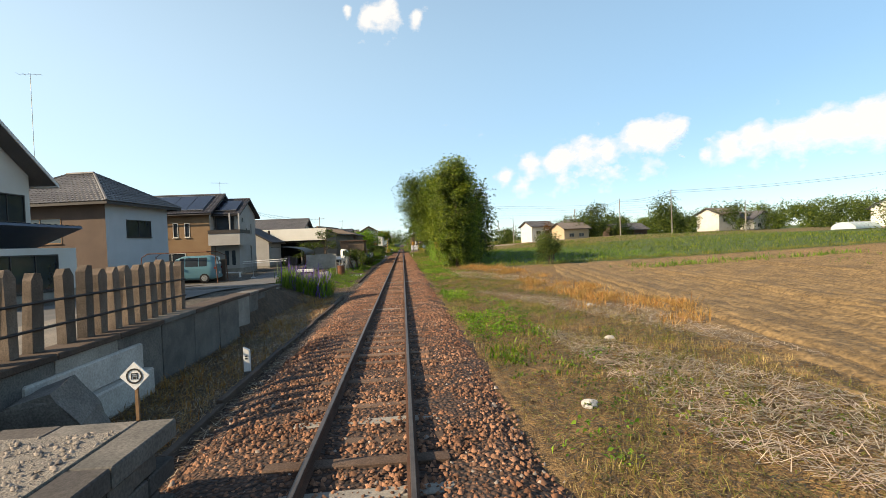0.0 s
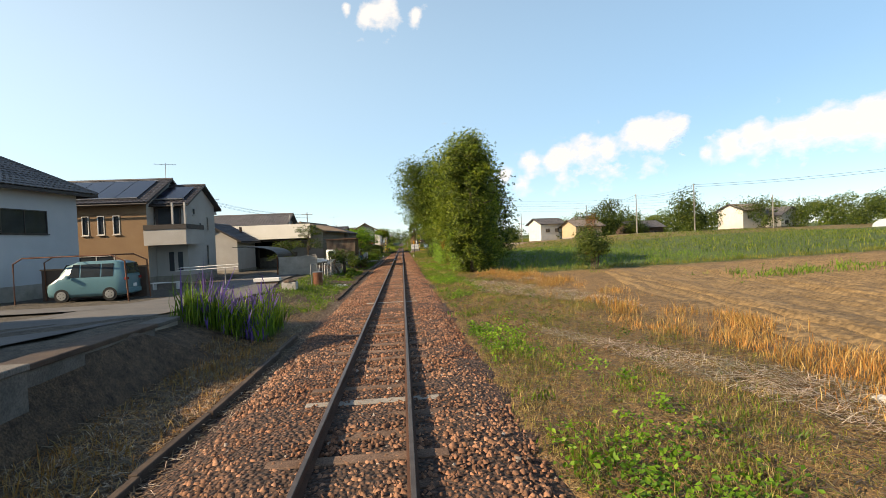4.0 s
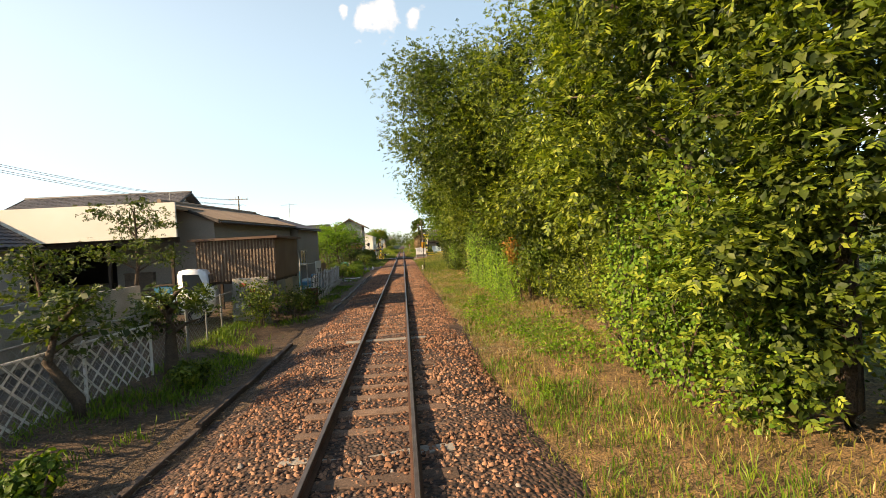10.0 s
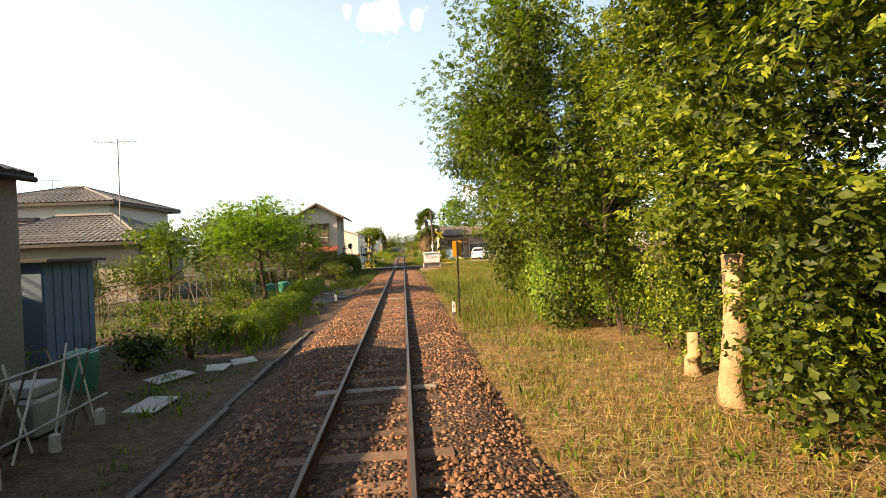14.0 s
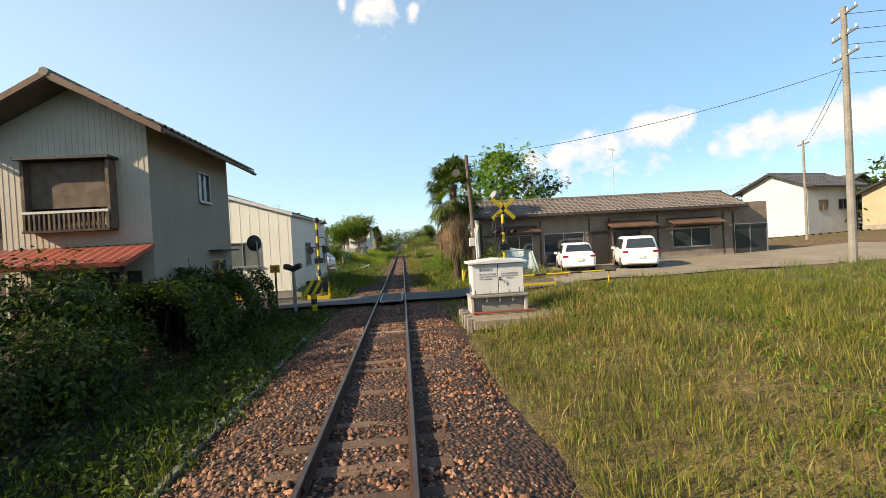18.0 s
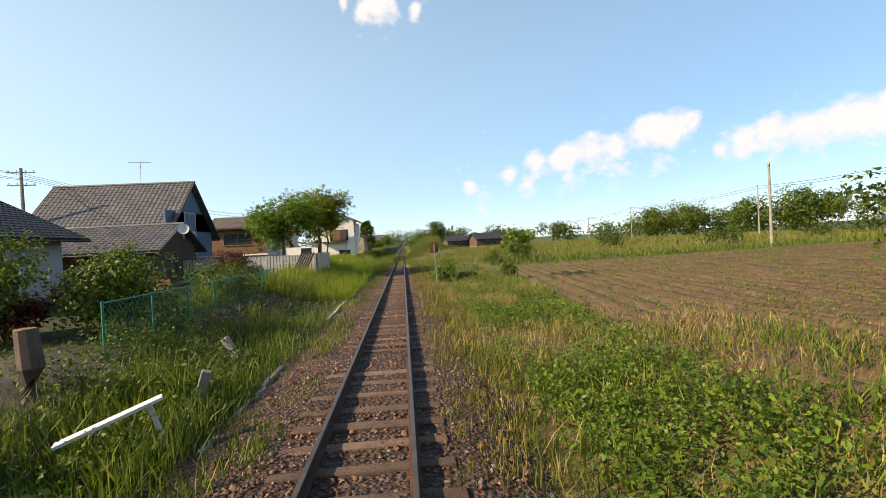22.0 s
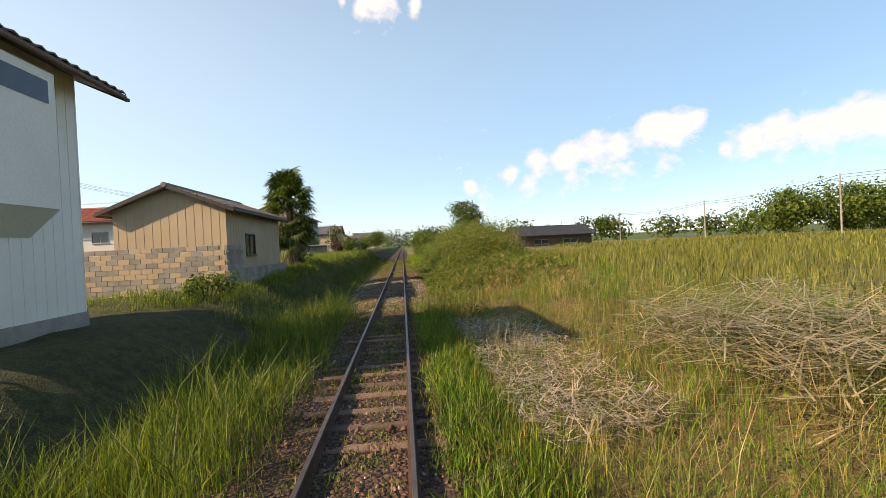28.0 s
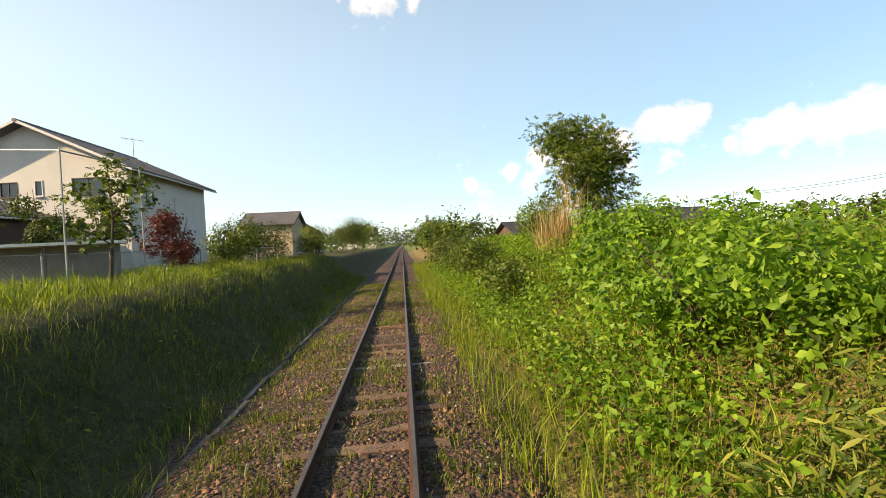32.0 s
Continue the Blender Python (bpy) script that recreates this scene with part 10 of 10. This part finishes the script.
        part("side_board", boxed(s * 0.68 - 0.02, s * 0.68 + 0.02, -1.55, 0.6, 0.66, 0.95), CAR_WHITE, root)
        for yy in (-0.9, 1.15):
            w = part("wheel", tubed([(s * 0.55, yy, 0.26), (s * 0.71, yy, 0.26)], 0.26, 16), RUBBER, root)
            part("rim", tubed([(s * 0.712, yy, 0.26), (s * 0.72, yy, 0.26)], 0.15, 12), STEEL, w)
    part("bed", boxed(-0.65, 0.65, -1.55, 0.6, 0.58, 0.655), CAR_WHITE, root)
    part("chassis", boxed(-0.35, 0.35, -1.5, 1.4, 0.3, 0.575), IRON, root)
    part("tail_board", boxed(-0.65, 0.65, -1.6, -1.56, 0.66, 0.95), CAR_WHITE, root)
    part("windscreen", boxed(-0.6, 0.6, 1.56, 1.59, 1.1, 1.6), GLASS, root)


kei_truck(-7.6, 56.3, -78)


def van_frame():
    root = thing("frame_shelter", Matrix.Translation((-14.4, 32.4, gz(-14.4, 32.4))), "rusty bent pipe frame over the parked van", "shelter")
    for y in (-0.95, 0.95):
        part("hoop", tubed([(-2.6, y, -0.1), (-2.6, y, 1.9), (-2.2, y, 2.15), (1.6, y, 2.15), (2.2, y, 1.85), (2.3, y, -0.1)], 0.035, 6), RUST, root)
    for x in (-2.2, -0.3, 1.6):
        part("crossbar", tubed([(x, -0.95, 2.17), (x, 0.95, 2.17)], 0.025, 6), RUST, root)


van_frame()

# ---- west side beyond the crossing ----
def slat_fence(x0, y0, x1, y1, h, z, label, step=0.21, w=0.15, posts=1.9, paint=None):
    d = Vector((x1 - x0, y1 - y0, 0))
    L = d.length
    root = thing("slat_fence", Matrix.Translation((x0, y0, z)) @ pose(0, 0, 0, 0, 0, math.degrees(math.atan2(d.y, d.x))), label, "fence")
    n = round(L / posts)
    for k in range(n + 1):
        part("post", boxed(L * k / n - 0.1, L * k / n + 0.1, 0.03, 0.16, -0.4, h), CONCRETE, root)
    for zz in (0.25, h - 0.25):
        part("rail", boxed(0, L, 0.0, 0.028, zz, zz + 0.08), SLAT_GREY, root)
    me = None
    k = 0.02
    while k < L - w:
        if me is None:
            o = part("slat", boxed(0, w, -0.025, -0.002, 0.0, h), paint or WHITE_PAINT, root)
            me = o.data
        else:
            o = new("slat", me)
            o.parent = root
        o.location = (k, 0, 0)
        k += step


slat_fence(-16.5, 175.2, -5.5, 175.6, 1.45, 0.55, "pale grey vertical slat fence on dark posts", paint=CONCRETE_PALE)
slat_fence(-5.45, 175.6, -5.3, 180.5, 1.45, 0.6, "grey slat fence returning along the plot", paint=STEEL)


def north_things():
    s = thing("stacked_poles", Matrix.Translation((-6.6, 174.6, 0.6)), "dark poles leaning on the slat fence", "poles")
    for k in range(6):
        part("pole", tubed([(0.16 * k - 0.4, -0.5, -0.2), (0.16 * k + 0.3, 0.4, 1.5)], 0.06, 6), WOOD_DARK, s)
    f = thing("rail_fence", Matrix.Translation((-13.5, 190.3, 0.6)), "low white rail fence before the garden", "fence")
    for k in range(7):
        part("post", boxed(1.3 * k - 0.05, 1.3 * k + 0.05, -0.05, 0.05, -0.3, 0.6), WHITE_PAINT, f)
    for z in (0.12, 0.44):
        part("rail", boxed(-0.1, 7.9, -0.075, -0.051, z, z + 0.1), WHITE_PAINT, f)
    w = thing("low_shed", Matrix.Translation((-12.2, 179.5, 0.5)), "long low white shed behind the slat fence", "shed")
    part("body", boxed(-2.6, 2.6, -1, 1, 0, 1.6), METAL_CREAM, w)
    part("roof", boxed(-2.75, 2.75, -1.15, 1.15, 1.603, 1.7), METAL_WHITE, w)
    g = thing("board_fence", Matrix.Translation((-15.0, 164.5, 0.4)), "low brown board fence by the drive", "fence")
    for k in range(5):
        part("post", boxed(1.2 * k, 1.2 * k + 0.08, 0.03, 0.1, -0.3, 0.9), WOOD_TAN, g)
    for k in range(5):
        part("board", boxed(-0.1, 5.0, 0.0, 0.025, 0.12 + 0.16 * k, 0.25 + 0.16 * k), WOOD_TAN, g)
    st = thing("tree_stump", Matrix.Translation((-5.3, 149.95, gz(-5.3, 149.95))), "pale sawn stump beside the fence", "stump")
    part("trunk", tubed([(0, 0, -0.1), (0.03, 0, 0.5), (-0.02, 0, 1.1)], [0.24, 0.18, 0.16], 10), WOOD_GREY, st)
    part("cut_face", lathe([(0.15, 1.1), (0.14, 1.115)], 10), WOOD_TAN, st).location = (-0.02, 0, 0)
    for i, (x, y, tilt) in enumerate([(-3.4, 153.7, -0.5), (-3.0, 150.2, 0.3)]):
        p = thing("concrete_stub", Matrix.Translation((x, y, gz(x, y))) @ pose(0, 0, 0, 0, math.degrees(tilt), 20 * i), "weathered concrete stub post in the grass", "post", "stub posts")
        part("post", boxed(-0.08, 0.08, -0.08, 0.08, -0.2, 0.75, 0.015), CONCRETE, p)
    b = thing("broken_board", Matrix.Translation((-3.15, 148.4, 0.05)) @ pose(0, 0, 0, 0, -18, 25), "white broken board lying in the weeds", "board")
    part("board", boxed(-0.6, 0.6, -0.1, 0.1, 0.2, 0.24), WHITE_PAINT, b)
    part("leg", boxed(0.4, 0.46, -0.04, 0.04, -0.3, 0.198), WHITE_PAINT, b)
    for i, (x, y, m) in enumerate([(-5.6, 144.0, CONCRETE), (-5.2, 143.2, GREEN_PLASTIC), (-5.9, 142.6, CONCRETE), (-5.3, 141.7, CONCRETE)]):
        t = thing("planter", Matrix.Translation((x, y, gz(x, y))), "old trough planter on the car park's edge", "planter", "old planters")
        part("trough", boxed(-0.4, 0.4, -0.22, 0.22, 0, 0.3, 0.02), m, t)
        part("soil", boxed(-0.36, 0.36, -0.18, 0.18, 0.301, 0.32), BARK, t)
    hw = thing("dish", Matrix.Translation((-12.5, 171.8, 3.9)), "small white satellite dish on the low roof", "dish")
    part("bowl", lathe([(0.02, 0.0), (0.2, 0.04), (0.32, 0.1), (0.32, 0.12), (0.02, 0.02)], 16), WHITE_PAINT, hw).rotation_euler = (radians(80), 0, radians(20))
    part("arm", tubed([(0, 0, -0.6), (0, 0, 0)], 0.02, 6), STEEL, hw)


north_things()


def plank_house_parts():
    root = thing("wooden_balcony", Matrix.Translation((-9.7, 216.1, 3.4)), "dark iron balcony with brown shutter on the plank house", "balcony")
    part("floor", boxed(-2.4, 1.7, 0.0, 1.18, -0.1, 0.0), TRIM_DARK, root)
    for k in range(20):
        part("baluster", boxed(-2.38 + 0.213 * k, -2.355 + 0.213 * k, 0.0, 0.025, 0.002, 0.95), IRON, root)
    part("top_rail", boxed(-2.4, 1.7, -0.01, 0.04, 0.955, 1.0), IRON, root)
    part("shutter", boxed(-0.5, 0.55, 0.5, 0.56, 0.003, 1.75), WOOD_TAN, root, "closed brown sliding shutter")
    part("shutter_case", boxed(0.56, 1.5, 0.46, 0.56, 0.003, 1.8), PLASTER_DKBROWN, root)
    for x in (-2.35, 1.6):
        part("pillar", tubed([(x, 0.05, -2.6), (x, 0.05, -0.1)], 0.05, 8), RUST, root)
    w = thing("bay_box", Matrix.Translation((-6.97, 218.6, 3.35)), "white boxed bay hanging from the east wall", "bay")
    part("box", boxed(0, 0.62, 0.2, 1.75, 0, 2.75), METAL_WHITE, w)
    part("underside", extrude_poly([(0.0, -0.55), (0.0, -0.004), (0.61, -0.004)], 'y', 0.21, 1.74), METAL_WHITE, w)
    part("window", boxed(0.621, 0.635, 0.4, 1.55, 2.1, 2.55), GLASS, w)
    g = thing("block_wall", Matrix.Translation((-24, 213.5, 0.7)), "grey block garden wall by the low annex", "wall")
    for r_ in range(5):
        for k in range(25):
            part("block", boxed(0.4 * k + (0.2 if r_ % 2 else 0), 0.4 * k + 0.39 + (0.2 if r_ % 2 else 0), -0.06, 0.06, 0.2 * r_ - 0.1, 0.2 * r_ + 0.092), CONCRETE_DARK, g)
    building("rust_roof_house", "white house with brown ribbed metal roof", -28, -19, 219, 227, 0.8, 2.9, 4.6, 'x', METAL_WHITE, METAL_RUST, [('E', 2, 0.8, 1.6, 1.1)], over=0.5, gover=0.5, flat=True, tile=0.4)
    t = thing("stone_wall", Matrix.Translation((-14.4, 229.4, 0.75)), "wall of stained brownish blocks before the outbuilding", "wall")
    r = random.Random(9)
    for r_ in range(11):
        for k in range(19):
            x = 0.42 * k + (0.21 if r_ % 2 else 0) - 0.2
            part("block", boxed(x, x + 0.41, -0.06, r.uniform(0.05, 0.07), 0.2 * r_ - 0.3, 0.2 * r_ - 0.108, 0.008), CONCRETE if r.random() < 0.6 else PLASTER_TAN, t)
    t = thing("stone_wall", Matrix.Translation((-6.32, 229.2, 0.75)) @ pose(0, 0, 0, 0, 0, 90), "wall of stained blocks stepping down along the outbuilding", "wall")
    for r_ in range(11):
        for k in range(22 if r_ < 6 else 4):
            x = 0.42 * k + (0.21 if r_ % 2 else 0)
            part("block", boxed(x, x + 0.41, -0.06, r.uniform(0.05, 0.07), 0.2 * r_ - 0.3, 0.2 * r_ - 0.108, 0.008), CONCRETE, t)


plank_house_parts()
W5 = utility_pole(-24, 232, 8.6, "utility pole with transformer beyond the houses", 2, 0.14, heading=10, box_at=6.6)
W6 = utility_pole(-60, 226, 9, heading=10)
W7 = utility_pole(-35.5, 290, 10.4, "utility pole beside the cream house", 2, 0.15, heading=5)
W8 = utility_pole(-20, 300, 8.6, heading=5)
W9 = utility_pole(-26, 178, 8.6, heading=10)
W10 = utility_pole(-19.5, 158, 8.0, heading=60)
for k in range(4):
    o = Vector((0.5 * (k - 1.5), 0, -0.3 - 0.55 * (k // 2)))
    wire("wire", W6 + o, W5 + o, 0.8, "thin black overhead wire beyond the houses")
    wire("wire", W5 + o, W7 + o, 0.6, "thin black overhead wire beyond the houses")
    wire("wire", W7 + o, W8 + o, 0.6, "thin black overhead wire by the cream house")
    wire("wire", W7 + o, (-70, 255, 9.5 - 0.4 * k), 1.0, "thin black overhead wire by the cream house")
    wire("wire", W10 + o, W9 + o, 0.4, "thin black overhead wire above the blue house")
    wire("wire", W10 + o, (-60, 150, 9 - 0.4 * k), 0.8, "thin black overhead wire above the car park")
    wire("wire", W9 + o, W5 + o, 0.7, "thin black overhead wire above the gardens")
antenna(-18.5, 179, 7.9, 1.6, turn=20)
antenna(-16.5, 293, 9.0, 1.2, turn=60)


def cream_house_parts():
    t = thing("tin_shelter", Matrix.Translation((-11.9, 278.4, 1.55)) @ pose(0, 0, 0, 0, 0, 20), "low shelter with a pale sheet roof on the bank", "shelter")
    part("roof", boxed(-2.2, 2.2, -0.9, 0.9, 1.35, 1.45), METAL_WHITE, t)
    part("wall", boxed(-2.0, 2.0, 0.6, 0.66, 0, 1.345), CONCRETE, t)
    for x in (-2.0, 0, 1.9):
        part("post", boxed(x, x + 0.08, -0.75, -0.67, -0.2, 1.345), WOOD_GREY, t)
    p = thing("steel_mast", Matrix.Translation((-12.2, 268.2, gz(-12.2, 268.2))), "thin pale steel mast by the fence", "mast")
    part("mast", tubed([(0, 0, -0.2), (-0.15, 0, 5.4)], 0.05, 8), STEEL, p)
    part("top_arm", tubed([(-0.15, 0, 5.35), (0.7, 0, 5.1)], 0.02, 6), STEEL, p)
    g = thing("pipe_frame", Matrix.Translation((-12.6, 273.5, gz(-12.6, 273.5))), "tall frame of thin steel pipes in the garden", "frame")
    for x, y, h in ((0, 0, 4.0), (1.0, 2.0, 4.3), (3.5, 1.5, 4.1), (3.6, 5.5, 4.2)):
        part("post", tubed([(x, y, -0.3), (x, y, h)], 0.03, 6), STEEL, g)
    part("top_pipe", tubed([(0, 0, 3.9), (1.0, 2.0, 4.2), (3.5, 1.5, 4.0), (3.6, 5.5, 4.1)], 0.025, 6), STEEL, g)
    b = thing("plastic_can", Matrix.Translation((-10.3, 266.0, gz(-10.3, 266.0))), "white plastic can lying on the bank", "can")
    part("can", lathe([(0.14, 0), (0.15, 0.02), (0.15, 0.36), (0.06, 0.44), (0.06, 0.5)], 12), WHITE_PAINT, b)
    part("cap", lathe([(0.065, 0.501), (0.065, 0.54)], 10), BLUE_PLASTIC, b)


cream_house_parts()

# ---- east: far farmhouses, poles and cloud ----
def far_house(x, y, w, d, eave, ridge, wall, roof, label, axis='x', turn=0.0, wins=True):
    z = gz(x, y)
    ww = [('S', w * 0.2, eave * 0.55 if eave > 4 else 0.8, w * 0.2, 1.1), ('S', w * 0.6, eave * 0.55 if eave > 4 else 0.8, w * 0.2, 1.1)] if wins else []
    building("farmhouse", label, x - w / 2, x + w / 2, y - d / 2, y + d / 2, z, z + eave, z + ridge, axis, wall, roof, ww, over=0.9, gover=0.7, turn=turn, tile=0.5)


far_house(100, 140, 9, 8, 5.2, 7.2, PLASTER_WHITE, TILE_BROWN, "two-storey farmhouse with lit pale wall and brown roof", turn=15)
far_house(109, 137, 8, 7, 3.2, 5.6, PLASTER_WHITE, TILE_GREY, "low farmhouse with grey roof and white gable", 'y', 15)
far_house(61, 165, 11, 8, 4.6, 7.6, PLASTER_WHITE, TILE_GREY, "white-gabled farmhouse among trees", 'y', 10)
far_house(78, 158, 12, 8, 3.0, 5.2, PLASTER_DKBROWN, TILE_GREY, "low farmhouse with dark walls", turn=10)
far_house(131, 108, 26, 12, 4.6, 9.0, PLASTER_WHITE, TILE_DARK, "broad farmhouse with dark hip-like roof and white gable", turn=30)
far_house(152, 92, 7, 6, 4.2, 6.0, PLASTER_WHITE, TILE_RED, "small pale house among the trees", turn=30)
far_house(38, 330, 20, 9, 2.8, 5.2, PLASTER_DKBROWN, TILE_DARK, "long dark-roofed farmhouse beyond the crop", turn=10)
far_house(23, 340, 10, 8, 2.6, 4.6, PLASTER_DKBROWN, TILE_DARK, "dark-roofed barn beyond the crop", turn=10)
far_house(45, 152, 8, 7, 5.2, 7.0, PLASTER_WHITE, TILE_GREY, "white two-storey house behind the row house", turn=15)
far_house(54, 146, 9, 7, 3.2, 5.2, PLASTER_TAN, TILE_BROWN, "low tan house behind the row house", turn=15)
far_house(-30, 262, 8, 7, 4.4, 6.0, PLASTER_WHITE, TILE_RED, "small house with a rusty red roof beyond the bank", 'x', 0)
far_house(-14, 420, 12, 9, 4.4, 7.0, PLASTER_WHITE, TILE_GREY, "far house beside the line", 'x', 0)
far_house(-30, 105, 14, 9, 4.8, 6.6, PLASTER_DKBROWN, TILE_DARK, "long dark-roofed building behind the gardens", 'x', 0, False)
far_house(-18, 130, 9, 8, 5.0, 6.4, PLASTER_DKBROWN, TILE_DARK, "dark building behind the workshop", 'x', 0, False)


def greenhouse(x, y, w, label, turn):
    root = thing("greenhouse", Matrix.Translation((x, y, gz(x, y))) @ pose(0, 0, 0, 0, 0, turn), label, "greenhouse")
    n = 12
    bm = bmesh.new()
    rings = [[bm.verts.new((u, -2.6 * math.cos(math.pi * k / n), 1.7 * math.sin(math.pi * k / n))) for k in range(n + 1)] for u in (-w / 2, w / 2)]
    for k in range(n):
        bm.faces.new((rings[0][k], rings[1][k], rings[1][k + 1], rings[0][k + 1]))
    bm.faces.new(rings[0])
    bm.faces.new(rings[1][::-1])
    part("film", bm, FABRIC_PALE, root)
    for k in range(int(w / 2) + 1):
        u = -w / 2 + 2 * k
        part("hoop", tubed([(u, -2.63 * math.cos(math.pi * q / 8), 1.73 * math.sin(math.pi * q / 8)) for q in range(9)], 0.04, 5), STEEL, root)


greenhouse(113, 106, 15, "pale plastic-film tunnel greenhouse", 20)

POLES = []
for x, y, h in ((58, 152, 10.5), (66, 136, 11), (74.6, 123, 12.2), (128, 97, 15), (150, 80, 14), (100, 128, 9), (40, 190, 9)):
    POLES.append(utility_pole(x, y, h, "pale concrete utility pole between field and farms", 1, 0.17, heading=50))
for a, b in ((0, 1), (1, 2), (2, 3), (3, 4)):
    for k in range(2):
        o = Vector((0.3 * k, 0.3 * k, -0.3 - 0.5 * k))
        wire("wire", POLES[a] + o, POLES[b] + o, 0.9, "thin overhead wire between the field poles", 0.03)
EAST = []
for x, y, h in ((70, 188, 10.5), (72, 232, 10.5), (68.3, 277.9, 10), (68.9, 312, 9), (67, 350, 9), (66, 400, 9)):
    EAST.append(utility_pole(x, y, h, "pale utility pole along the farm track", 1, 0.15, heading=85))
for a, b in zip(EAST, EAST[1:]):
    for k in range(2):
        o = Vector((0.4 * k, 0, -0.3 - 0.4 * k))
        wire("wire", a + o, b + o, 0.7, "thin overhead wire along the farm track", 0.03)


# clouds: far sheets of torn white, high beyond the fields
def cloud_material():
    m, n, l, b = nodes_of("cloud_white")
    n.remove(b)
    co = n.new("ShaderNodeTexCoord").outputs["Object"]
    mp = n.new("ShaderNodeMapping")
    mp.inputs["Scale"].default_value = (0.009, 0.009, 0.012)
    l.new(co, mp.inputs["Vector"])
    f = noise_node(n, l, mp.outputs[0], 1.0, 7, 0.6)
    at = n.new("ShaderNodeAttribute")
    at.attribute_name = "cover"
    ad = n.new("ShaderNodeMath")
    ad.operation = 'ADD'
    l.new(f, ad.inputs[0])
    l.new(at.outputs["Fac"], ad.inputs[1])
    mr = n.new("ShaderNodeMapRange")
    mr.inputs["From Min"].default_value, mr.inputs["From Max"].default_value = 0.64, 1.02
    l.new(ad.outputs[0], mr.inputs["Value"])
    tr = n.new("ShaderNodeBsdfTransparent")
    em = n.new("ShaderNodeEmission")
    em.inputs["Color"].default_value, em.inputs["Strength"].default_value = (1, 0.99, 0.98, 1), 0.52
    mx = n.new("ShaderNodeMixShader")
    l.new(mr.outputs[0], mx.inputs[0])
    l.new(tr.outputs[0], mx.inputs[1])
    l.new(em.outputs[0], mx.inputs[2])
    l.new(mx.outputs[0], n["Material Output"].inputs["Surface"])
    return m


CLOUD = cloud_material()


def cloud(label, puffs, soft=0.0, dist=3600):
    """A bank of heaped cloud; each puff is its azimuth (degrees east of north), elevation and radius in degrees."""
    p = np.array(puffs)
    a0, a1 = p[:, 0].min() - 3.5, p[:, 0].max() + 3.5
    e0, e1 = p[:, 1].min() - 3.0, p[:, 1].max() + 3.0
    nx, nz = int((a1 - a0) * 6), int((e1 - e0) * 6)
    A, E = np.meshgrid(np.linspace(a0, a1, nx + 1), np.linspace(e0, e1, nz + 1))
    # round on top, drawn out thin below
    dz = (E[..., None] - p[:, 1]) / p[:, 2]
    dz = np.where(dz < 0, dz * 0.62, dz)
    d2 = (((A[..., None] - p[:, 0]) / p[:, 2]) ** 2 + dz ** 2) * 1.75
    cov = np.clip(np.exp(-0.75 * d2).sum(-1), 0, 1.0) * (0.6 - soft)
    a, e = np.radians(A), np.radians(E)
    V = np.stack([dist * np.sin(a) * np.cos(e), dist * np.cos(a) * np.cos(e), dist * np.sin(e)], -1).reshape(-1, 3)
    i = (np.arange(nz)[:, None] * (nx + 1) + np.arange(nx)[None, :]).ravel()
    loops = np.stack([i, i + 1, i + nx + 2, i + nx + 1], 1).ravel()
    me = raw_mesh("cloud", V, loops, np.full(len(i), 4), CLOUD)
    at = me.attributes.new("cover", 'FLOAT', 'POINT')
    at.data.foreach_set("value", cov.ravel().astype(np.float32))
    ob = new("cloud", me)
    ob.location = (0, 120, 0)
    tagged(ob, label, "cloud", "clouds", "structure")


cloud("heaped white cloud climbing to the east", [(8.3, 6.7, 0.9), (13.1, 7.9, 1.1), (16.1, 8.9, 1.3), (18.7, 9.2, 1.2), (22.5, 10.4, 1.8), (20.0, 9.5, 1.3), (25.2, 9.8, 1.4), (27.7, 11.4, 1.4), (29.1, 11.7, 1.2), (31.3, 11.5, 1.5), (32.9, 11.7, 0.9), (30.4, 10.2, 1.2)])
cloud("long white cloud low in the east", [(35.1, 8.2, 0.8), (37.2, 8.9, 1.4), (39.6, 9.3, 1.6), (42.2, 9.2, 1.6), (44.7, 9.5, 1.6), (47.1, 9.6, 1.8), (49.2, 9.7, 1.9), (51.2, 9.8, 1.9), (54.0, 9.8, 1.9)])
cloud("small white cloud high over the line", [(-3.3, 26.3, 1.2), (-0.2, 27.1, 1.4), (2.9, 26.0, 0.9), (-5.5, 26.7, 0.6), (-1.7, 26.3, 0.9)])
cloud("thin veil of cloud below the heaped one", [(10.0, 5.4, 1.6), (15.0, 6.6, 1.7), (20.0, 7.0, 1.8), (25.0, 7.4, 1.8), (30.0, 8.0, 1.8)], 0.27)
